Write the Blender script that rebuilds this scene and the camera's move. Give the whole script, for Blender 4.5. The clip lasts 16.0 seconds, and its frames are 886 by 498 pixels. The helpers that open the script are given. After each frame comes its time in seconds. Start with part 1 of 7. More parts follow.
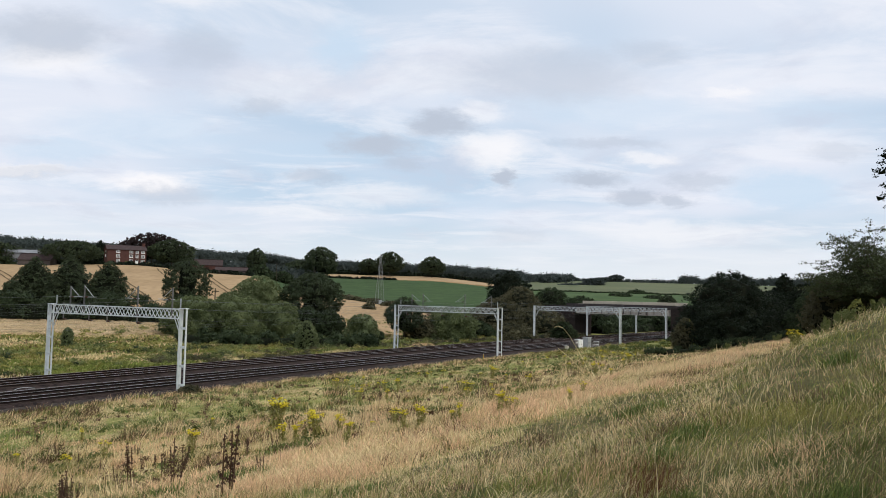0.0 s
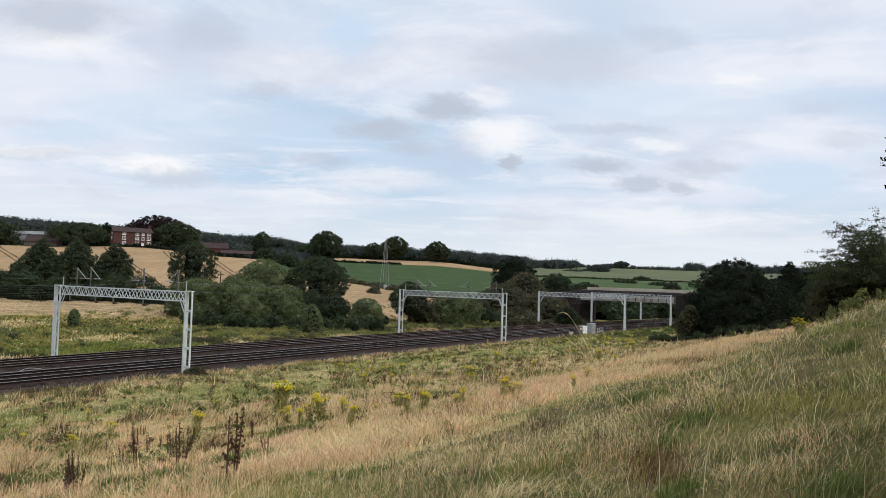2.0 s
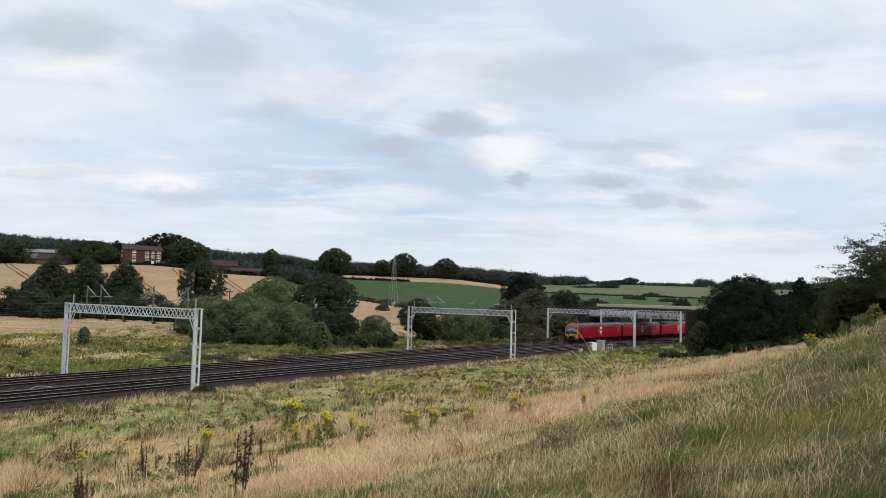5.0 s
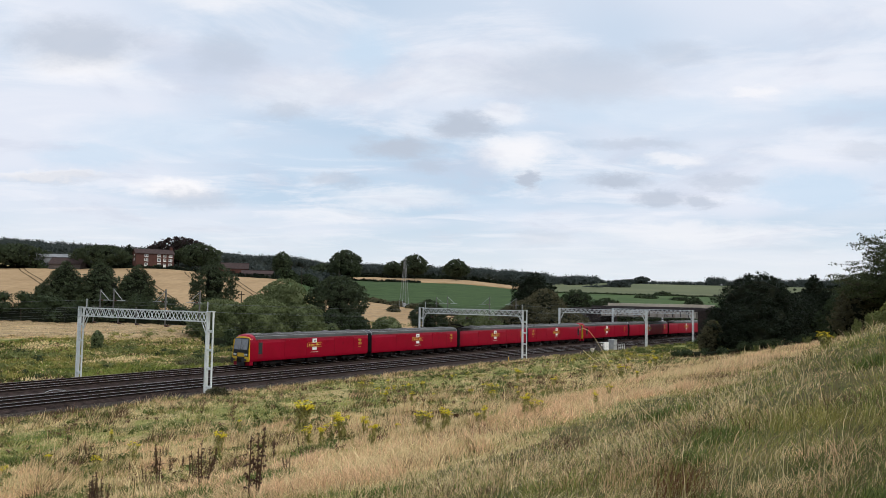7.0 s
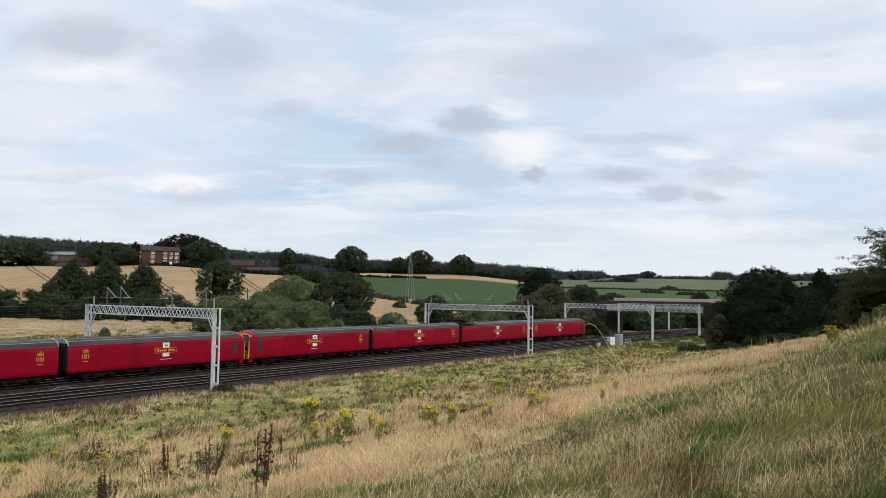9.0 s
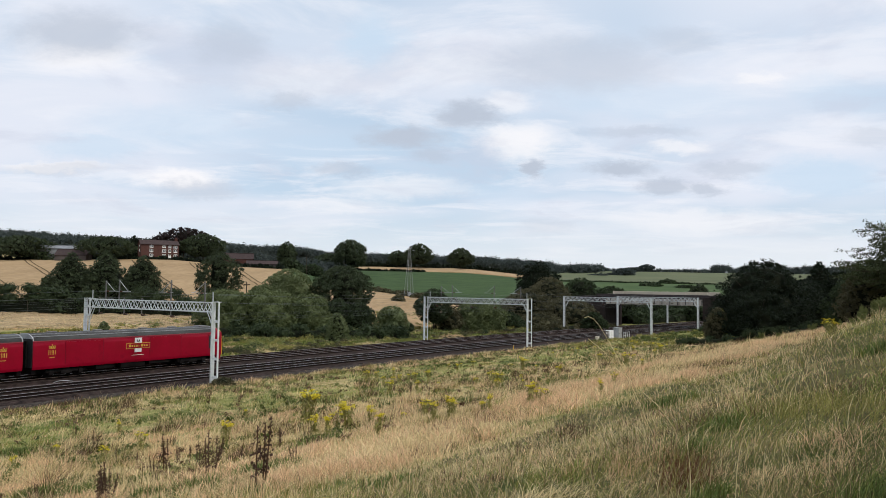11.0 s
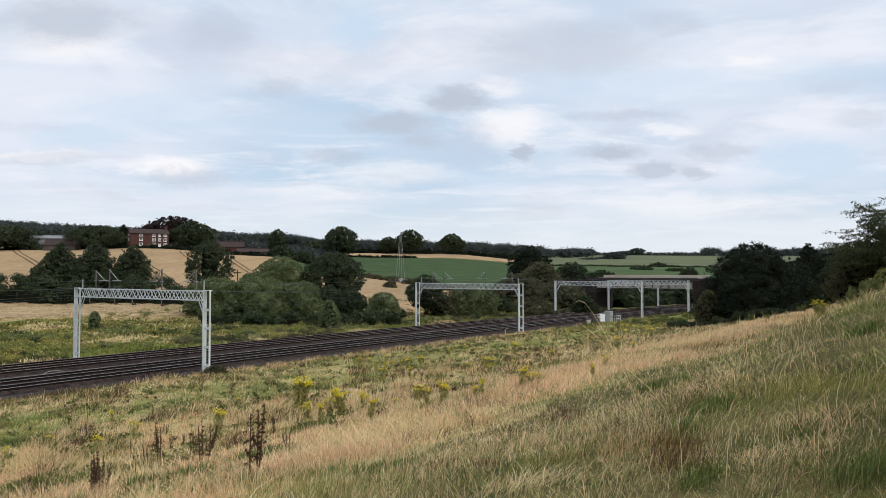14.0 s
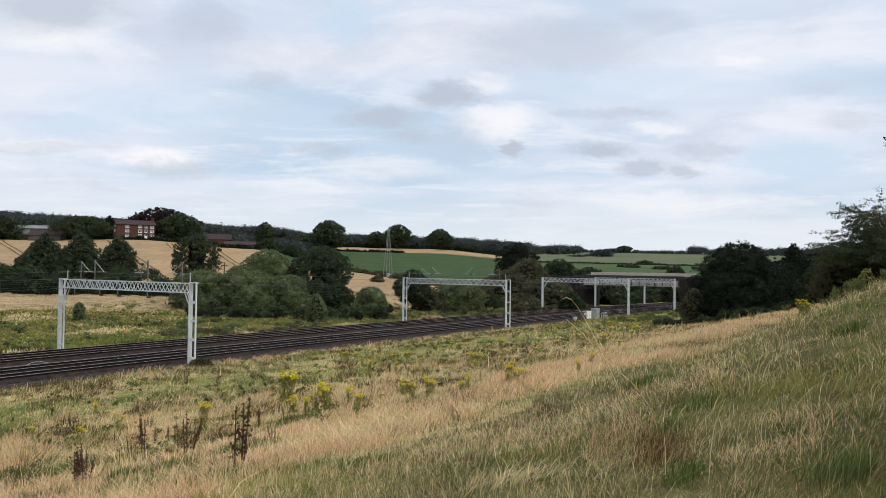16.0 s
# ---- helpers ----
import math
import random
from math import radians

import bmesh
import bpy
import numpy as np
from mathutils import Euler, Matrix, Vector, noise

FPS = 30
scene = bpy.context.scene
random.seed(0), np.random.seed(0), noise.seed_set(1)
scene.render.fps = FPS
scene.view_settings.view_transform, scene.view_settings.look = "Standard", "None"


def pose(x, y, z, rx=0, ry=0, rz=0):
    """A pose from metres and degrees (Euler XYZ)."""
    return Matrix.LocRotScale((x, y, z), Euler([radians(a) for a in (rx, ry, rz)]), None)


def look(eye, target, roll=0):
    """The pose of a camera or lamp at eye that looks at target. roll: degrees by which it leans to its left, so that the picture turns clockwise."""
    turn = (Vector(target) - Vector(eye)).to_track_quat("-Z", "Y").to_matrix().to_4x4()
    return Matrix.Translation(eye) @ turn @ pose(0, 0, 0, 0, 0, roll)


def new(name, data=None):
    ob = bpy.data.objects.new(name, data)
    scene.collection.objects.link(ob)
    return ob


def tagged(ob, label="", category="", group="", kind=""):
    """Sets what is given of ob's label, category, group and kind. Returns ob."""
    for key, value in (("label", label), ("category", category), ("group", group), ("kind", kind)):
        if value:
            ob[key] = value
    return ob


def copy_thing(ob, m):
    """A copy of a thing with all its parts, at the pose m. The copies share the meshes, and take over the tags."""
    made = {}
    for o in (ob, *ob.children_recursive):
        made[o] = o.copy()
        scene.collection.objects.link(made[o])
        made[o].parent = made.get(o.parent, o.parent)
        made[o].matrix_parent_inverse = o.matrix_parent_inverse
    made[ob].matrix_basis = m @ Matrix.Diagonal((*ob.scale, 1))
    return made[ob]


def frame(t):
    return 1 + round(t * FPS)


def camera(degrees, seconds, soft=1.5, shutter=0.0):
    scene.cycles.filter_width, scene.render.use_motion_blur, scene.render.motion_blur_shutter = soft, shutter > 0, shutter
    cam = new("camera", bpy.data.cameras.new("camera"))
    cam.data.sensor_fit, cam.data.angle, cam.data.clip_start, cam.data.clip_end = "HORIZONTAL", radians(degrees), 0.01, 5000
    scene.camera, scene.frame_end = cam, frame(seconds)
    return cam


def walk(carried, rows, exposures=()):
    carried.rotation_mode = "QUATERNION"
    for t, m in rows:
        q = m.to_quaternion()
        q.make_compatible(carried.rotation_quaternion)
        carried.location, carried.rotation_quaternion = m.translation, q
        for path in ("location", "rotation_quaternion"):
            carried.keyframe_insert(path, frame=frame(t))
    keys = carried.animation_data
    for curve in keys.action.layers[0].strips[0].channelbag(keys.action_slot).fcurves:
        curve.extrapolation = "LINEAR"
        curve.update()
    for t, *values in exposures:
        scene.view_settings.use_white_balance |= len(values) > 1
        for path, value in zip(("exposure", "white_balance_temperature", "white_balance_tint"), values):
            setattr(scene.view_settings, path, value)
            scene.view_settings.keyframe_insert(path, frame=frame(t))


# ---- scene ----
# ---------------------------------------------------------------- camera
EYE = 7.92                 # height of the lens above the rails
cam = camera(59.81, 16.0, soft=0.7)
PATH = [
    (0, pose(0, 0, 7.92, 93.535, -1.212, -1.912)),
    (0.5, pose(0, 0, 7.92, 93.334, -1.416, -1.881)),
    (1, pose(0, 0, 7.92, 93.060, -1.735, -1.761)),
    (1.5, pose(0, 0, 7.92, 92.681, -1.755, -1.638)),
    (2, pose(0, 0, 7.92, 92.413, -1.741, -1.554)),
    (2.5, pose(0, 0, 7.92, 92.263, -1.750, -1.481)),
    (3, pose(0, 0, 7.92, 92.472, -1.746, -1.337)),
    (3.5, pose(0, 0, 7.92, 92.860, -1.778, -1.253)),
    (4, pose(0, 0, 7.92, 93.257, -1.779, -1.167)),
    (6.5, pose(0, 0, 7.92, 93.748, -1.160, -0.323)),
    (7, pose(0, 0, 7.92, 93.688, -1.066, -0.100)),
    (7.5, pose(0, 0, 7.92, 93.594, -0.914, 0.045)),
    (8, pose(0, 0, 7.92, 93.502, -0.835, 0.163)),
    (8.5, pose(0, 0, 7.92, 93.423, -0.791, 0.269)),
    (9, pose(0, 0, 7.92, 93.359, -0.795, 0.328)),
    (11.5, pose(0, 0, 7.92, 92.579, -0.660, 0.184)),
    (12, pose(0, 0, 7.92, 92.219, -0.502, 0.071)),
    (12.5, pose(0, 0, 7.92, 91.965, -0.332, -0.011)),
    (13, pose(0, 0, 7.92, 91.853, -0.183, -0.123)),
    (13.5, pose(0, 0, 7.92, 91.824, -0.126, -0.254)),
    (14, pose(0, 0, 7.92, 91.817, -0.089, -0.389)),
    (14.5, pose(0, 0, 7.92, 91.774, -0.155, -0.560)),
    (15, pose(0, 0, 7.92, 91.717, -0.304, -0.771)),
    (15.5, pose(0, 0, 7.92, 91.627, -0.504, -1.022)),
    (16, pose(0, 0, 7.92, 91.475, -0.804, -1.306))
]
walk(cam, PATH)

# ---------------------------------------------------------------- sky and light
SUN_TURN, SUN_UP = 122.0, 50.0      # degrees clockwise from the view axis, and above the horizon


def make_world():
    world = bpy.data.worlds.new("overcast_sky")
    scene.world = world
    world.use_nodes = True
    nt = world.node_tree
    nt.nodes.clear()
    N, L = nt.nodes.new, nt.links.new

    def math_node(op, a, b=None, clamp=False):
        n = N("ShaderNodeMath")
        n.operation, n.use_clamp = op, clamp
        for i, v in enumerate((a, b)):
            if v is None:
                continue
            if isinstance(v, (int, float)):
                n.inputs[i].default_value = v
            else:
                L(v, n.inputs[i])
        return n.outputs[0]

    def ramp(fac, stops):
        n = N("ShaderNodeValToRGB")
        n.color_ramp.interpolation = "EASE"
        while len(n.color_ramp.elements) < len(stops):
            n.color_ramp.elements.new(0.5)
        for e, (p, c) in zip(n.color_ramp.elements, stops):
            e.position, e.color = p, (*c, 1)
        L(fac, n.inputs[0])
        return n.outputs[0]

    def mix(fac, a, b, blend="MIX"):
        n = N("ShaderNodeMix")
        n.data_type, n.blend_type = "RGBA", blend
        for sock, v in ((n.inputs[0], fac), (n.inputs[6], a), (n.inputs[7], b)):
            if isinstance(v, (int, float)):
                sock.default_value = v
            elif isinstance(v, tuple):
                sock.default_value = (*v, 1)
            else:
                L(v, sock)
        return n.outputs[2]

    tc = N("ShaderNodeTexCoord")
    sep = N("ShaderNodeSeparateXYZ")
    L(tc.outputs["Generated"], sep.inputs[0])
    up = math_node("MAXIMUM", sep.outputs[2], 0.0)
    # the cloud layer lies on a high plane: foreshortened towards the horizon
    lift = math_node("ADD", up, 0.10)
    px, py = math_node("DIVIDE", sep.outputs[0], lift), math_node("DIVIDE", sep.outputs[1], lift)

    def clouds(scale, detail, rough, sx, sy, ox, oy, warp=0.0):
        c = N("ShaderNodeCombineXYZ")
        L(math_node("ADD", math_node("MULTIPLY", px, sx), ox), c.inputs[0])
        L(math_node("ADD", math_node("MULTIPLY", py, sy), oy), c.inputs[1])
        n = N("ShaderNodeTexNoise")
        n.inputs["Scale"].default_value, n.inputs["Detail"].default_value = scale, detail
        n.inputs["Roughness"].default_value, n.inputs["Distortion"].default_value = rough, warp
        L(c.outputs[0], n.inputs["Vector"])
        return n.outputs["Fac"]

    broad = clouds(0.55, 3, 0.5, 1.0, 1.0, 3.1, 7.4, 0.4)
    cells = clouds(1.5, 8, 0.62, 1.0, 0.8, 11.7, 2.2, 0.3)
    wisps = clouds(2.2, 7, 0.62, 0.7, 1.1, 4.4, 9.9, 0.5)

    # single cloud heads over the valley: (bearing, height) as slopes ahead, their half width and half height, and strength
    ahead = math_node("MAXIMUM", sep.outputs[1], 0.05)
    sx, sz = math_node("DIVIDE", sep.outputs[0], ahead), math_node("DIVIDE", sep.outputs[2], ahead)
    flat = N("ShaderNodeCombineXYZ")
    L(sx, flat.inputs[0])
    L(sz, flat.inputs[1])
    wn = N("ShaderNodeTexNoise")
    wn.inputs["Scale"].default_value, wn.inputs["Detail"].default_value = 16.0, 5
    wn.inputs["Roughness"].default_value = 0.7
    st = N("ShaderNodeVectorMath")
    st.operation = "MULTIPLY"
    L(flat.outputs[0], st.inputs[0])
    st.inputs[1].default_value = (1.0, 2.2, 1.0)
    L(st.outputs[0], wn.inputs["Vector"])
    wo = N("ShaderNodeVectorMath")
    wo.operation = "MULTIPLY_ADD"
    L(wn.outputs["Color"], wo.inputs[0])
    wo.inputs[1].default_value, wo.inputs[2].default_value = (0.085, 0.034, 0), (-0.0425, -0.017, 0)
    wp = N("ShaderNodeVectorMath")
    L(flat.outputs[0], wp.inputs[0])
    L(wo.outputs[0], wp.inputs[1])

    def heads(rows):
        total = None
        for x, z, w, h, k in rows:
            d1, d2, d3 = (N("ShaderNodeVectorMath") for _ in range(3))
            d1.operation, d2.operation, d3.operation = "SUBTRACT", "MULTIPLY", "LENGTH"
            L(wp.outputs[0], d1.inputs[0])
            d1.inputs[1].default_value = (x, z, 0)
            L(d1.outputs[0], d2.inputs[0])
            d2.inputs[1].default_value = (1 / w, 1 / h, 0)
            L(d2.outputs[0], d3.inputs[0])
            mr = N("ShaderNodeMapRange")
            mr.interpolation_type = "SMOOTHSTEP"
            for i, v in enumerate((0.35, 1.25, k, 0.0)):
                mr.inputs[i + 1].default_value = v
            L(d3.outputs["Value"], mr.inputs[0])
            total = mr.outputs[0] if total is None else math_node("MAXIMUM", total, mr.outputs[0])
        return total

    GREY = ((0.026, 0.227, 0.050, 0.021, 0.95), (-0.058, 0.196, 0.062, 0.018, 0.9), (0.111, 0.158, 0.020, 0.012, 0.95), (0.225, 0.158, 0.056, 0.012, 0.9),
            (0.280, 0.136, 0.036, 0.012, 0.75), (0.335, 0.131, 0.034, 0.010, 0.7), (-0.208, 0.244, 0.034, 0.013, 0.5), (-0.140, 0.152, 0.042, 0.011, 0.55),
            (0.170, 0.295, 0.140, 0.042, 0.55), (0.250, 0.207, 0.085, 0.009, 0.45), (-0.490, 0.330, 0.100, 0.040, 0.75), (-0.285, 0.318, 0.055, 0.034, 0.45),
            (-0.325, 0.124, 0.060, 0.013, 0.5), (0.130, 0.080, 0.045, 0.012, 0.35), (0.370, 0.160, 0.050, 0.012, 0.5), (-0.510, 0.150, 0.080, 0.008, 0.4),
            (0.560, 0.205, 0.060, 0.014, 0.35), (-0.020, 0.175, 0.030, 0.012, 0.5), (0.300, 0.330, 0.060, 0.020, 0.4))
    WHITE = ((-0.350, 0.137, 0.062, 0.014, 0.9), (-0.520, 0.152, 0.085, 0.007, 0.9), (0.410, 0.280, 0.036, 0.009, 0.6), (0.090, 0.190, 0.055, 0.030, 0.8),
             (-0.480, 0.298, 0.075, 0.024, 0.7), (0.300, 0.186, 0.050, 0.010, 0.6), (-0.060, 0.130, 0.100, 0.018, 0.5), (0.330, 0.090, 0.140, 0.016, 0.55),
             (-0.300, 0.400, 0.100, 0.030, 0.5), (0.080, 0.245, 0.040, 0.015, 0.5), (-0.140, 0.108, 0.090, 0.012, 0.4), (-0.190, 0.270, 0.110, 0.030, 0.45), (0.000, 0.290, 0.090, 0.030, 0.4))
    BLUE = ((-0.100, 0.318, 0.045, 0.050, 0.7), (-0.360, 0.205, 0.150, 0.036, 0.5), (0.490, 0.150, 0.110, 0.030, 0.75), (0.240, 0.250, 0.220, 0.030, 0.45),
            (-0.460, 0.180, 0.080, 0.020, 0.6), (0.060, 0.120, 0.080, 0.020, 0.35), (0.520, 0.260, 0.090, 0.030, 0.4), (-0.170, 0.180, 0.080, 0.020, 0.35))
    sky = N("ShaderNodeTexSky")
    sky.sky_type, sky.sun_disc = "NISHITA", False
    sky.sun_elevation, sky.sun_rotation = radians(SUN_UP), radians(SUN_TURN)
    blue = mix(1.0, sky.outputs[0], (SKY_K, SKY_K, SKY_K), "MULTIPLY")
    # thin veil over the blue, then the sheet of cloud, then its grey undersides
    veil = mix(0.8, blue, (0.55, 0.715, 0.895))
    sheet = ramp(broad, [(0.36, (0.15, 0.15, 0.15)), (0.62, (1, 1, 1))])
    body = mix(sheet, veil, (0.780, 0.825, 0.930))
    bright = ramp(wisps, [(0.45, (0, 0, 0)), (0.68, (0.6, 0.6, 0.6))])
    body = mix(bright, body, (0.89, 0.907, 0.975))
    body = mix(heads(BLUE), body, (0.58, 0.735, 0.90))
    body = mix(heads(WHITE), body, (0.975, 0.965, 0.99))
    grey = ramp(cells, [(0.50, (0, 0, 0)), (0.68, (0.42, 0.42, 0.42))])
    body = mix(grey, body, (0.60, 0.64, 0.765))
    body = mix(heads(GREY), body, (0.515, 0.575, 0.680))
    haze = ramp(up, [(0.0, (1, 1, 1)), (0.13, (0, 0, 0))])
    body = mix(haze, body, (0.798, 0.847, 0.895))
    # an overcast sky is about three times as bright overhead as at the horizon
    gain = math_node("ADD", 1.0, math_node("MULTIPLY", ramp(up, [(0.36, (0, 0, 0)), (1.0, (1, 1, 1))]), ZENITH))
    bg = N("ShaderNodeBackground")
    L(body, bg.inputs[0])
    L(gain, bg.inputs[1])
    out = N("ShaderNodeOutputWorld")
    L(bg.outputs[0], out.inputs[0])


SKY_K, ZENITH = 0.10, 0.55
make_world()
scene.view_settings.exposure = 0.0

sun_lamp = bpy.data.lights.new("sun", "SUN")
sun_lamp.energy, sun_lamp.angle, sun_lamp.color = 2.0, radians(10), (1.0, 0.95, 0.86)
sun = new("sun", sun_lamp)
_a, _e = radians(SUN_TURN), radians(SUN_UP)
sun.matrix_world = look((math.sin(_a) * math.cos(_e) * 200, math.cos(_a) * math.cos(_e) * 200, math.sin(_e) * 200), (0, 0, 0))


# ---------------------------------------------------------------- materials
def material(name, dark, light, scale=8.0, rough=0.8, metal=0.0, bump=0.0, island=0.0, fine=0.35, spec=None,
             objects=0.0, stretch=(1, 1, 1), stain=None, coords="Object", through_light=0.0):
    """Two scales of noise between two colours; island / objects: how far single pieces differ; stain: a third colour in large patches."""
    m = bpy.data.materials.new(name)
    m.use_nodes = True
    nt = m.node_tree
    N, L = nt.nodes.new, nt.links.new
    b = nt.nodes["Principled BSDF"]
    b.inputs["Roughness"].default_value, b.inputs["Metallic"].default_value = rough, metal
    b.inputs["Specular IOR Level"].default_value = (0.04 if rough >= 0.85 else 0.3) if spec is None else spec
    tc, mp = N("ShaderNodeTexCoord"), N("ShaderNodeMapping")
    mp.inputs["Scale"].default_value = stretch
    L(tc.outputs[coords], mp.inputs[0])
    big, small = N("ShaderNodeTexNoise"), N("ShaderNodeTexNoise")
    big.inputs["Scale"].default_value, big.inputs["Detail"].default_value = scale, 4
    small.inputs["Scale"].default_value, small.inputs["Detail"].default_value = scale * 9, 3
    for n in (big, small):
        L(mp.outputs[0], n.inputs["Vector"])
    mx = N("ShaderNodeMix")
    mx.data_type = "FLOAT"
    mx.inputs[0].default_value = fine
    L(big.outputs[0], mx.inputs[2])
    L(small.outputs[0], mx.inputs[3])
    fac = mx.outputs[0]
    rg = N("ShaderNodeMapRange")
    rg.inputs[1].default_value, rg.inputs[2].default_value = 0.34, 0.66
    L(fac, rg.inputs[0])
    fac = rg.outputs[0]
    for amount, node, sock in ((island, "ShaderNodeNewGeometry", "Random Per Island"), (objects, "ShaderNodeObjectInfo", "Random")):
        if amount:
            mi = N("ShaderNodeMix")
            mi.data_type = "FLOAT"
            mi.inputs[0].default_value = amount
            L(fac, mi.inputs[2])
            L(N(node).outputs[sock], mi.inputs[3])
            fac = mi.outputs[0]
    col = N("ShaderNodeMix")
    col.data_type = "RGBA"
    col.inputs[6].default_value, col.inputs[7].default_value = (*dark, 1), (*light, 1)
    L(fac, col.inputs[0])
    colour = col.outputs[2]
    if stain:
        st = N("ShaderNodeTexNoise")
        st.inputs["Scale"].default_value, st.inputs["Detail"].default_value = scale * stain[1], 3
        L(mp.outputs[0], st.inputs["Vector"])
        sr = N("ShaderNodeMapRange")
        sr.inputs[1].default_value, sr.inputs[2].default_value = stain[2], stain[2] + 0.14
        L(st.outputs[0], sr.inputs[0])
        c2 = N("ShaderNodeMix")
        c2.data_type = "RGBA"
        L(sr.outputs[0], c2.inputs[0])
        L(colour, c2.inputs[6])
        c2.inputs[7].default_value = (*stain[0], 1)
        colour = c2.outputs[2]
    L(colour, b.inputs["Base Color"])
    if bump:
        bp = N("ShaderNodeBump")
        bp.inputs["Strength"].default_value, bp.inputs["Distance"].default_value = bump, 0.02
        L(small.outputs[0], bp.inputs["Height"])
        L(bp.outputs[0], b.inputs["Normal"])
    if through_light:
        tr, ms = N("ShaderNodeBsdfTranslucent"), N("ShaderNodeMixShader")
        L(colour, tr.inputs[0])
        ms.inputs[0].default_value = through_light
        L(b.outputs[0], ms.inputs[1])
        L(tr.outputs[0], ms.inputs[2])
        L(ms.outputs[0], nt.nodes["Material Output"].inputs[0])
    return m


M = {}
M["soil"] = material("meadow_soil", (0.145, 0.122, 0.045), (0.420, 0.330, 0.160), 0.22, 0.95, bump=0.5, stain=((0.085, 0.100, 0.030), 2.2, 0.54))
M["bank_soil"] = material("bank_thatch", (0.044, 0.042, 0.015), (0.150, 0.125, 0.056), 1.1, 0.95, bump=0.5, stain=((0.036, 0.048, 0.014), 2.2, 0.52))
M["lineside_soil"] = material("lineside_turf", (0.092, 0.105, 0.032), (0.280, 0.260, 0.090), 0.18, 0.95, bump=0.5, stain=((0.055, 0.075, 0.020), 2.2, 0.54))
M["wheat"] = material("ripe_wheat", (0.245, 0.165, 0.088), (0.355, 0.247, 0.138), 0.09, 0.95, fine=0.5, bump=0.3, stretch=(1, 0.25, 1))
M["dry"] = material("bleached_dry_grass", (0.20, 0.142, 0.076), (0.42, 0.315, 0.182), 0.3, 0.95, bump=0.4, stain=((0.10, 0.095, 0.04), 1.8, 0.58))
M["crop"] = material("green_crop", (0.018, 0.034, 0.012), (0.062, 0.098, 0.036), 0.30, 0.9, fine=0.5, bump=0.4, stretch=(0.3, 1, 1))
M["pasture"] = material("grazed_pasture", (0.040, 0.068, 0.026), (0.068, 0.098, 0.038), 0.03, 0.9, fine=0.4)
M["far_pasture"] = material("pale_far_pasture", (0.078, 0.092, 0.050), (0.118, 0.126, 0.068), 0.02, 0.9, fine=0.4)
M["tramline"] = material("bare_wheel_line", (0.070, 0.046, 0.022), (0.13, 0.09, 0.045), 0.5, 0.95)
M["ballast"] = material("dark_ballast", (0.004, 0.003, 0.003), (0.048, 0.033, 0.028), 2.6, 0.95, bump=0.8, fine=0.3)
M["ballast_pale"] = material("brown_ballast_between_tracks", (0.004, 0.003, 0.003), (0.052, 0.036, 0.031), 2.2, 0.95, bump=0.8, fine=0.3, stain=((0.070, 0.050, 0.042), 0.4, 0.60))
M["trough"] = material("grimy_trough_concrete", (0.030, 0.024, 0.021), (0.115, 0.092, 0.082), 0.8, 0.95, fine=0.5)
M["cess"] = material("grey_gravel_verge", (0.010, 0.008, 0.007), (0.085, 0.072, 0.060), 3.0, 0.95, bump=0.8, fine=0.3)
M["sleeper"] = material("weathered_concrete_sleeper", (0.024, 0.018, 0.015), (0.074, 0.056, 0.048), 3.0, 0.95, bump=0.5, fine=0.6)
# rust and grime, taken near-black with the shadow on the rail sides
M["rail_side"] = material("rusty_shaded_rail_side", (0.007, 0.005, 0.005), (0.018, 0.012, 0.010), 1.5, 0.85, 0.0)
M["rail_grey"] = material("worn_grey_rail", (0.045, 0.036, 0.033), (0.18, 0.158, 0.150), 0.4, 0.55, 0.4, stretch=(1, 1, 6))
M["rail_rust"] = material("rusty_rail_head", (0.075, 0.045, 0.036), (0.21, 0.14, 0.11), 0.5, 0.6, 0.3)
M["rail_top"] = material("polished_rail_head", (0.40, 0.40, 0.42), (0.56, 0.56, 0.58), 1.0, 0.32, 0.9)
M["galv"] = material("galvanised_steel", (0.58, 0.60, 0.595), (0.76, 0.78, 0.77), 1.3, 0.55, 0.15, fine=0.4, stain=((0.46, 0.46, 0.45), 1.7, 0.62))
M["galv_dull"] = material("dull_galvanised_tube", (0.26, 0.27, 0.27), (0.42, 0.43, 0.43), 1.3, 0.6, 0.2)
M["dull_steel"] = material("dull_weathered_steel", (0.10, 0.095, 0.09), (0.20, 0.19, 0.18), 2.0, 0.7, 0.4)
M["wire"] = material("copper_wire", (0.09, 0.10, 0.095), (0.17, 0.18, 0.17), 2.0, 0.5, 0.7)
M["porcelain"] = material("brown_insulator", (0.05, 0.025, 0.018), (0.10, 0.05, 0.03), 3.0, 0.25)
M["brick_dark"] = material("sooty_brick", (0.024, 0.020, 0.019), (0.060, 0.045, 0.040), 0.9, 0.9, objects=0.5, bump=0.4)
M["brick_red"] = material("red_farm_brick", (0.072, 0.036, 0.030), (0.118, 0.058, 0.048), 0.6, 0.9, objects=0.3, fine=0.5)
M["slate"] = material("brown_roof_tile", (0.032, 0.024, 0.023), (0.070, 0.050, 0.047), 1.2, 0.85, objects=0.3)
M["white_paint"] = material("white_paint", (0.70, 0.70, 0.68), (0.82, 0.82, 0.80), 2.0, 0.5)
M["beam"] = material("grey_painted_girder", (0.34, 0.30, 0.25), (0.52, 0.47, 0.41), 0.8, 0.7, stain=((0.15, 0.09, 0.06), 1.5, 0.58))
M["parapet"] = material("buff_concrete_panel", (0.42, 0.36, 0.28), (0.58, 0.51, 0.41), 1.0, 0.9, objects=0.4)
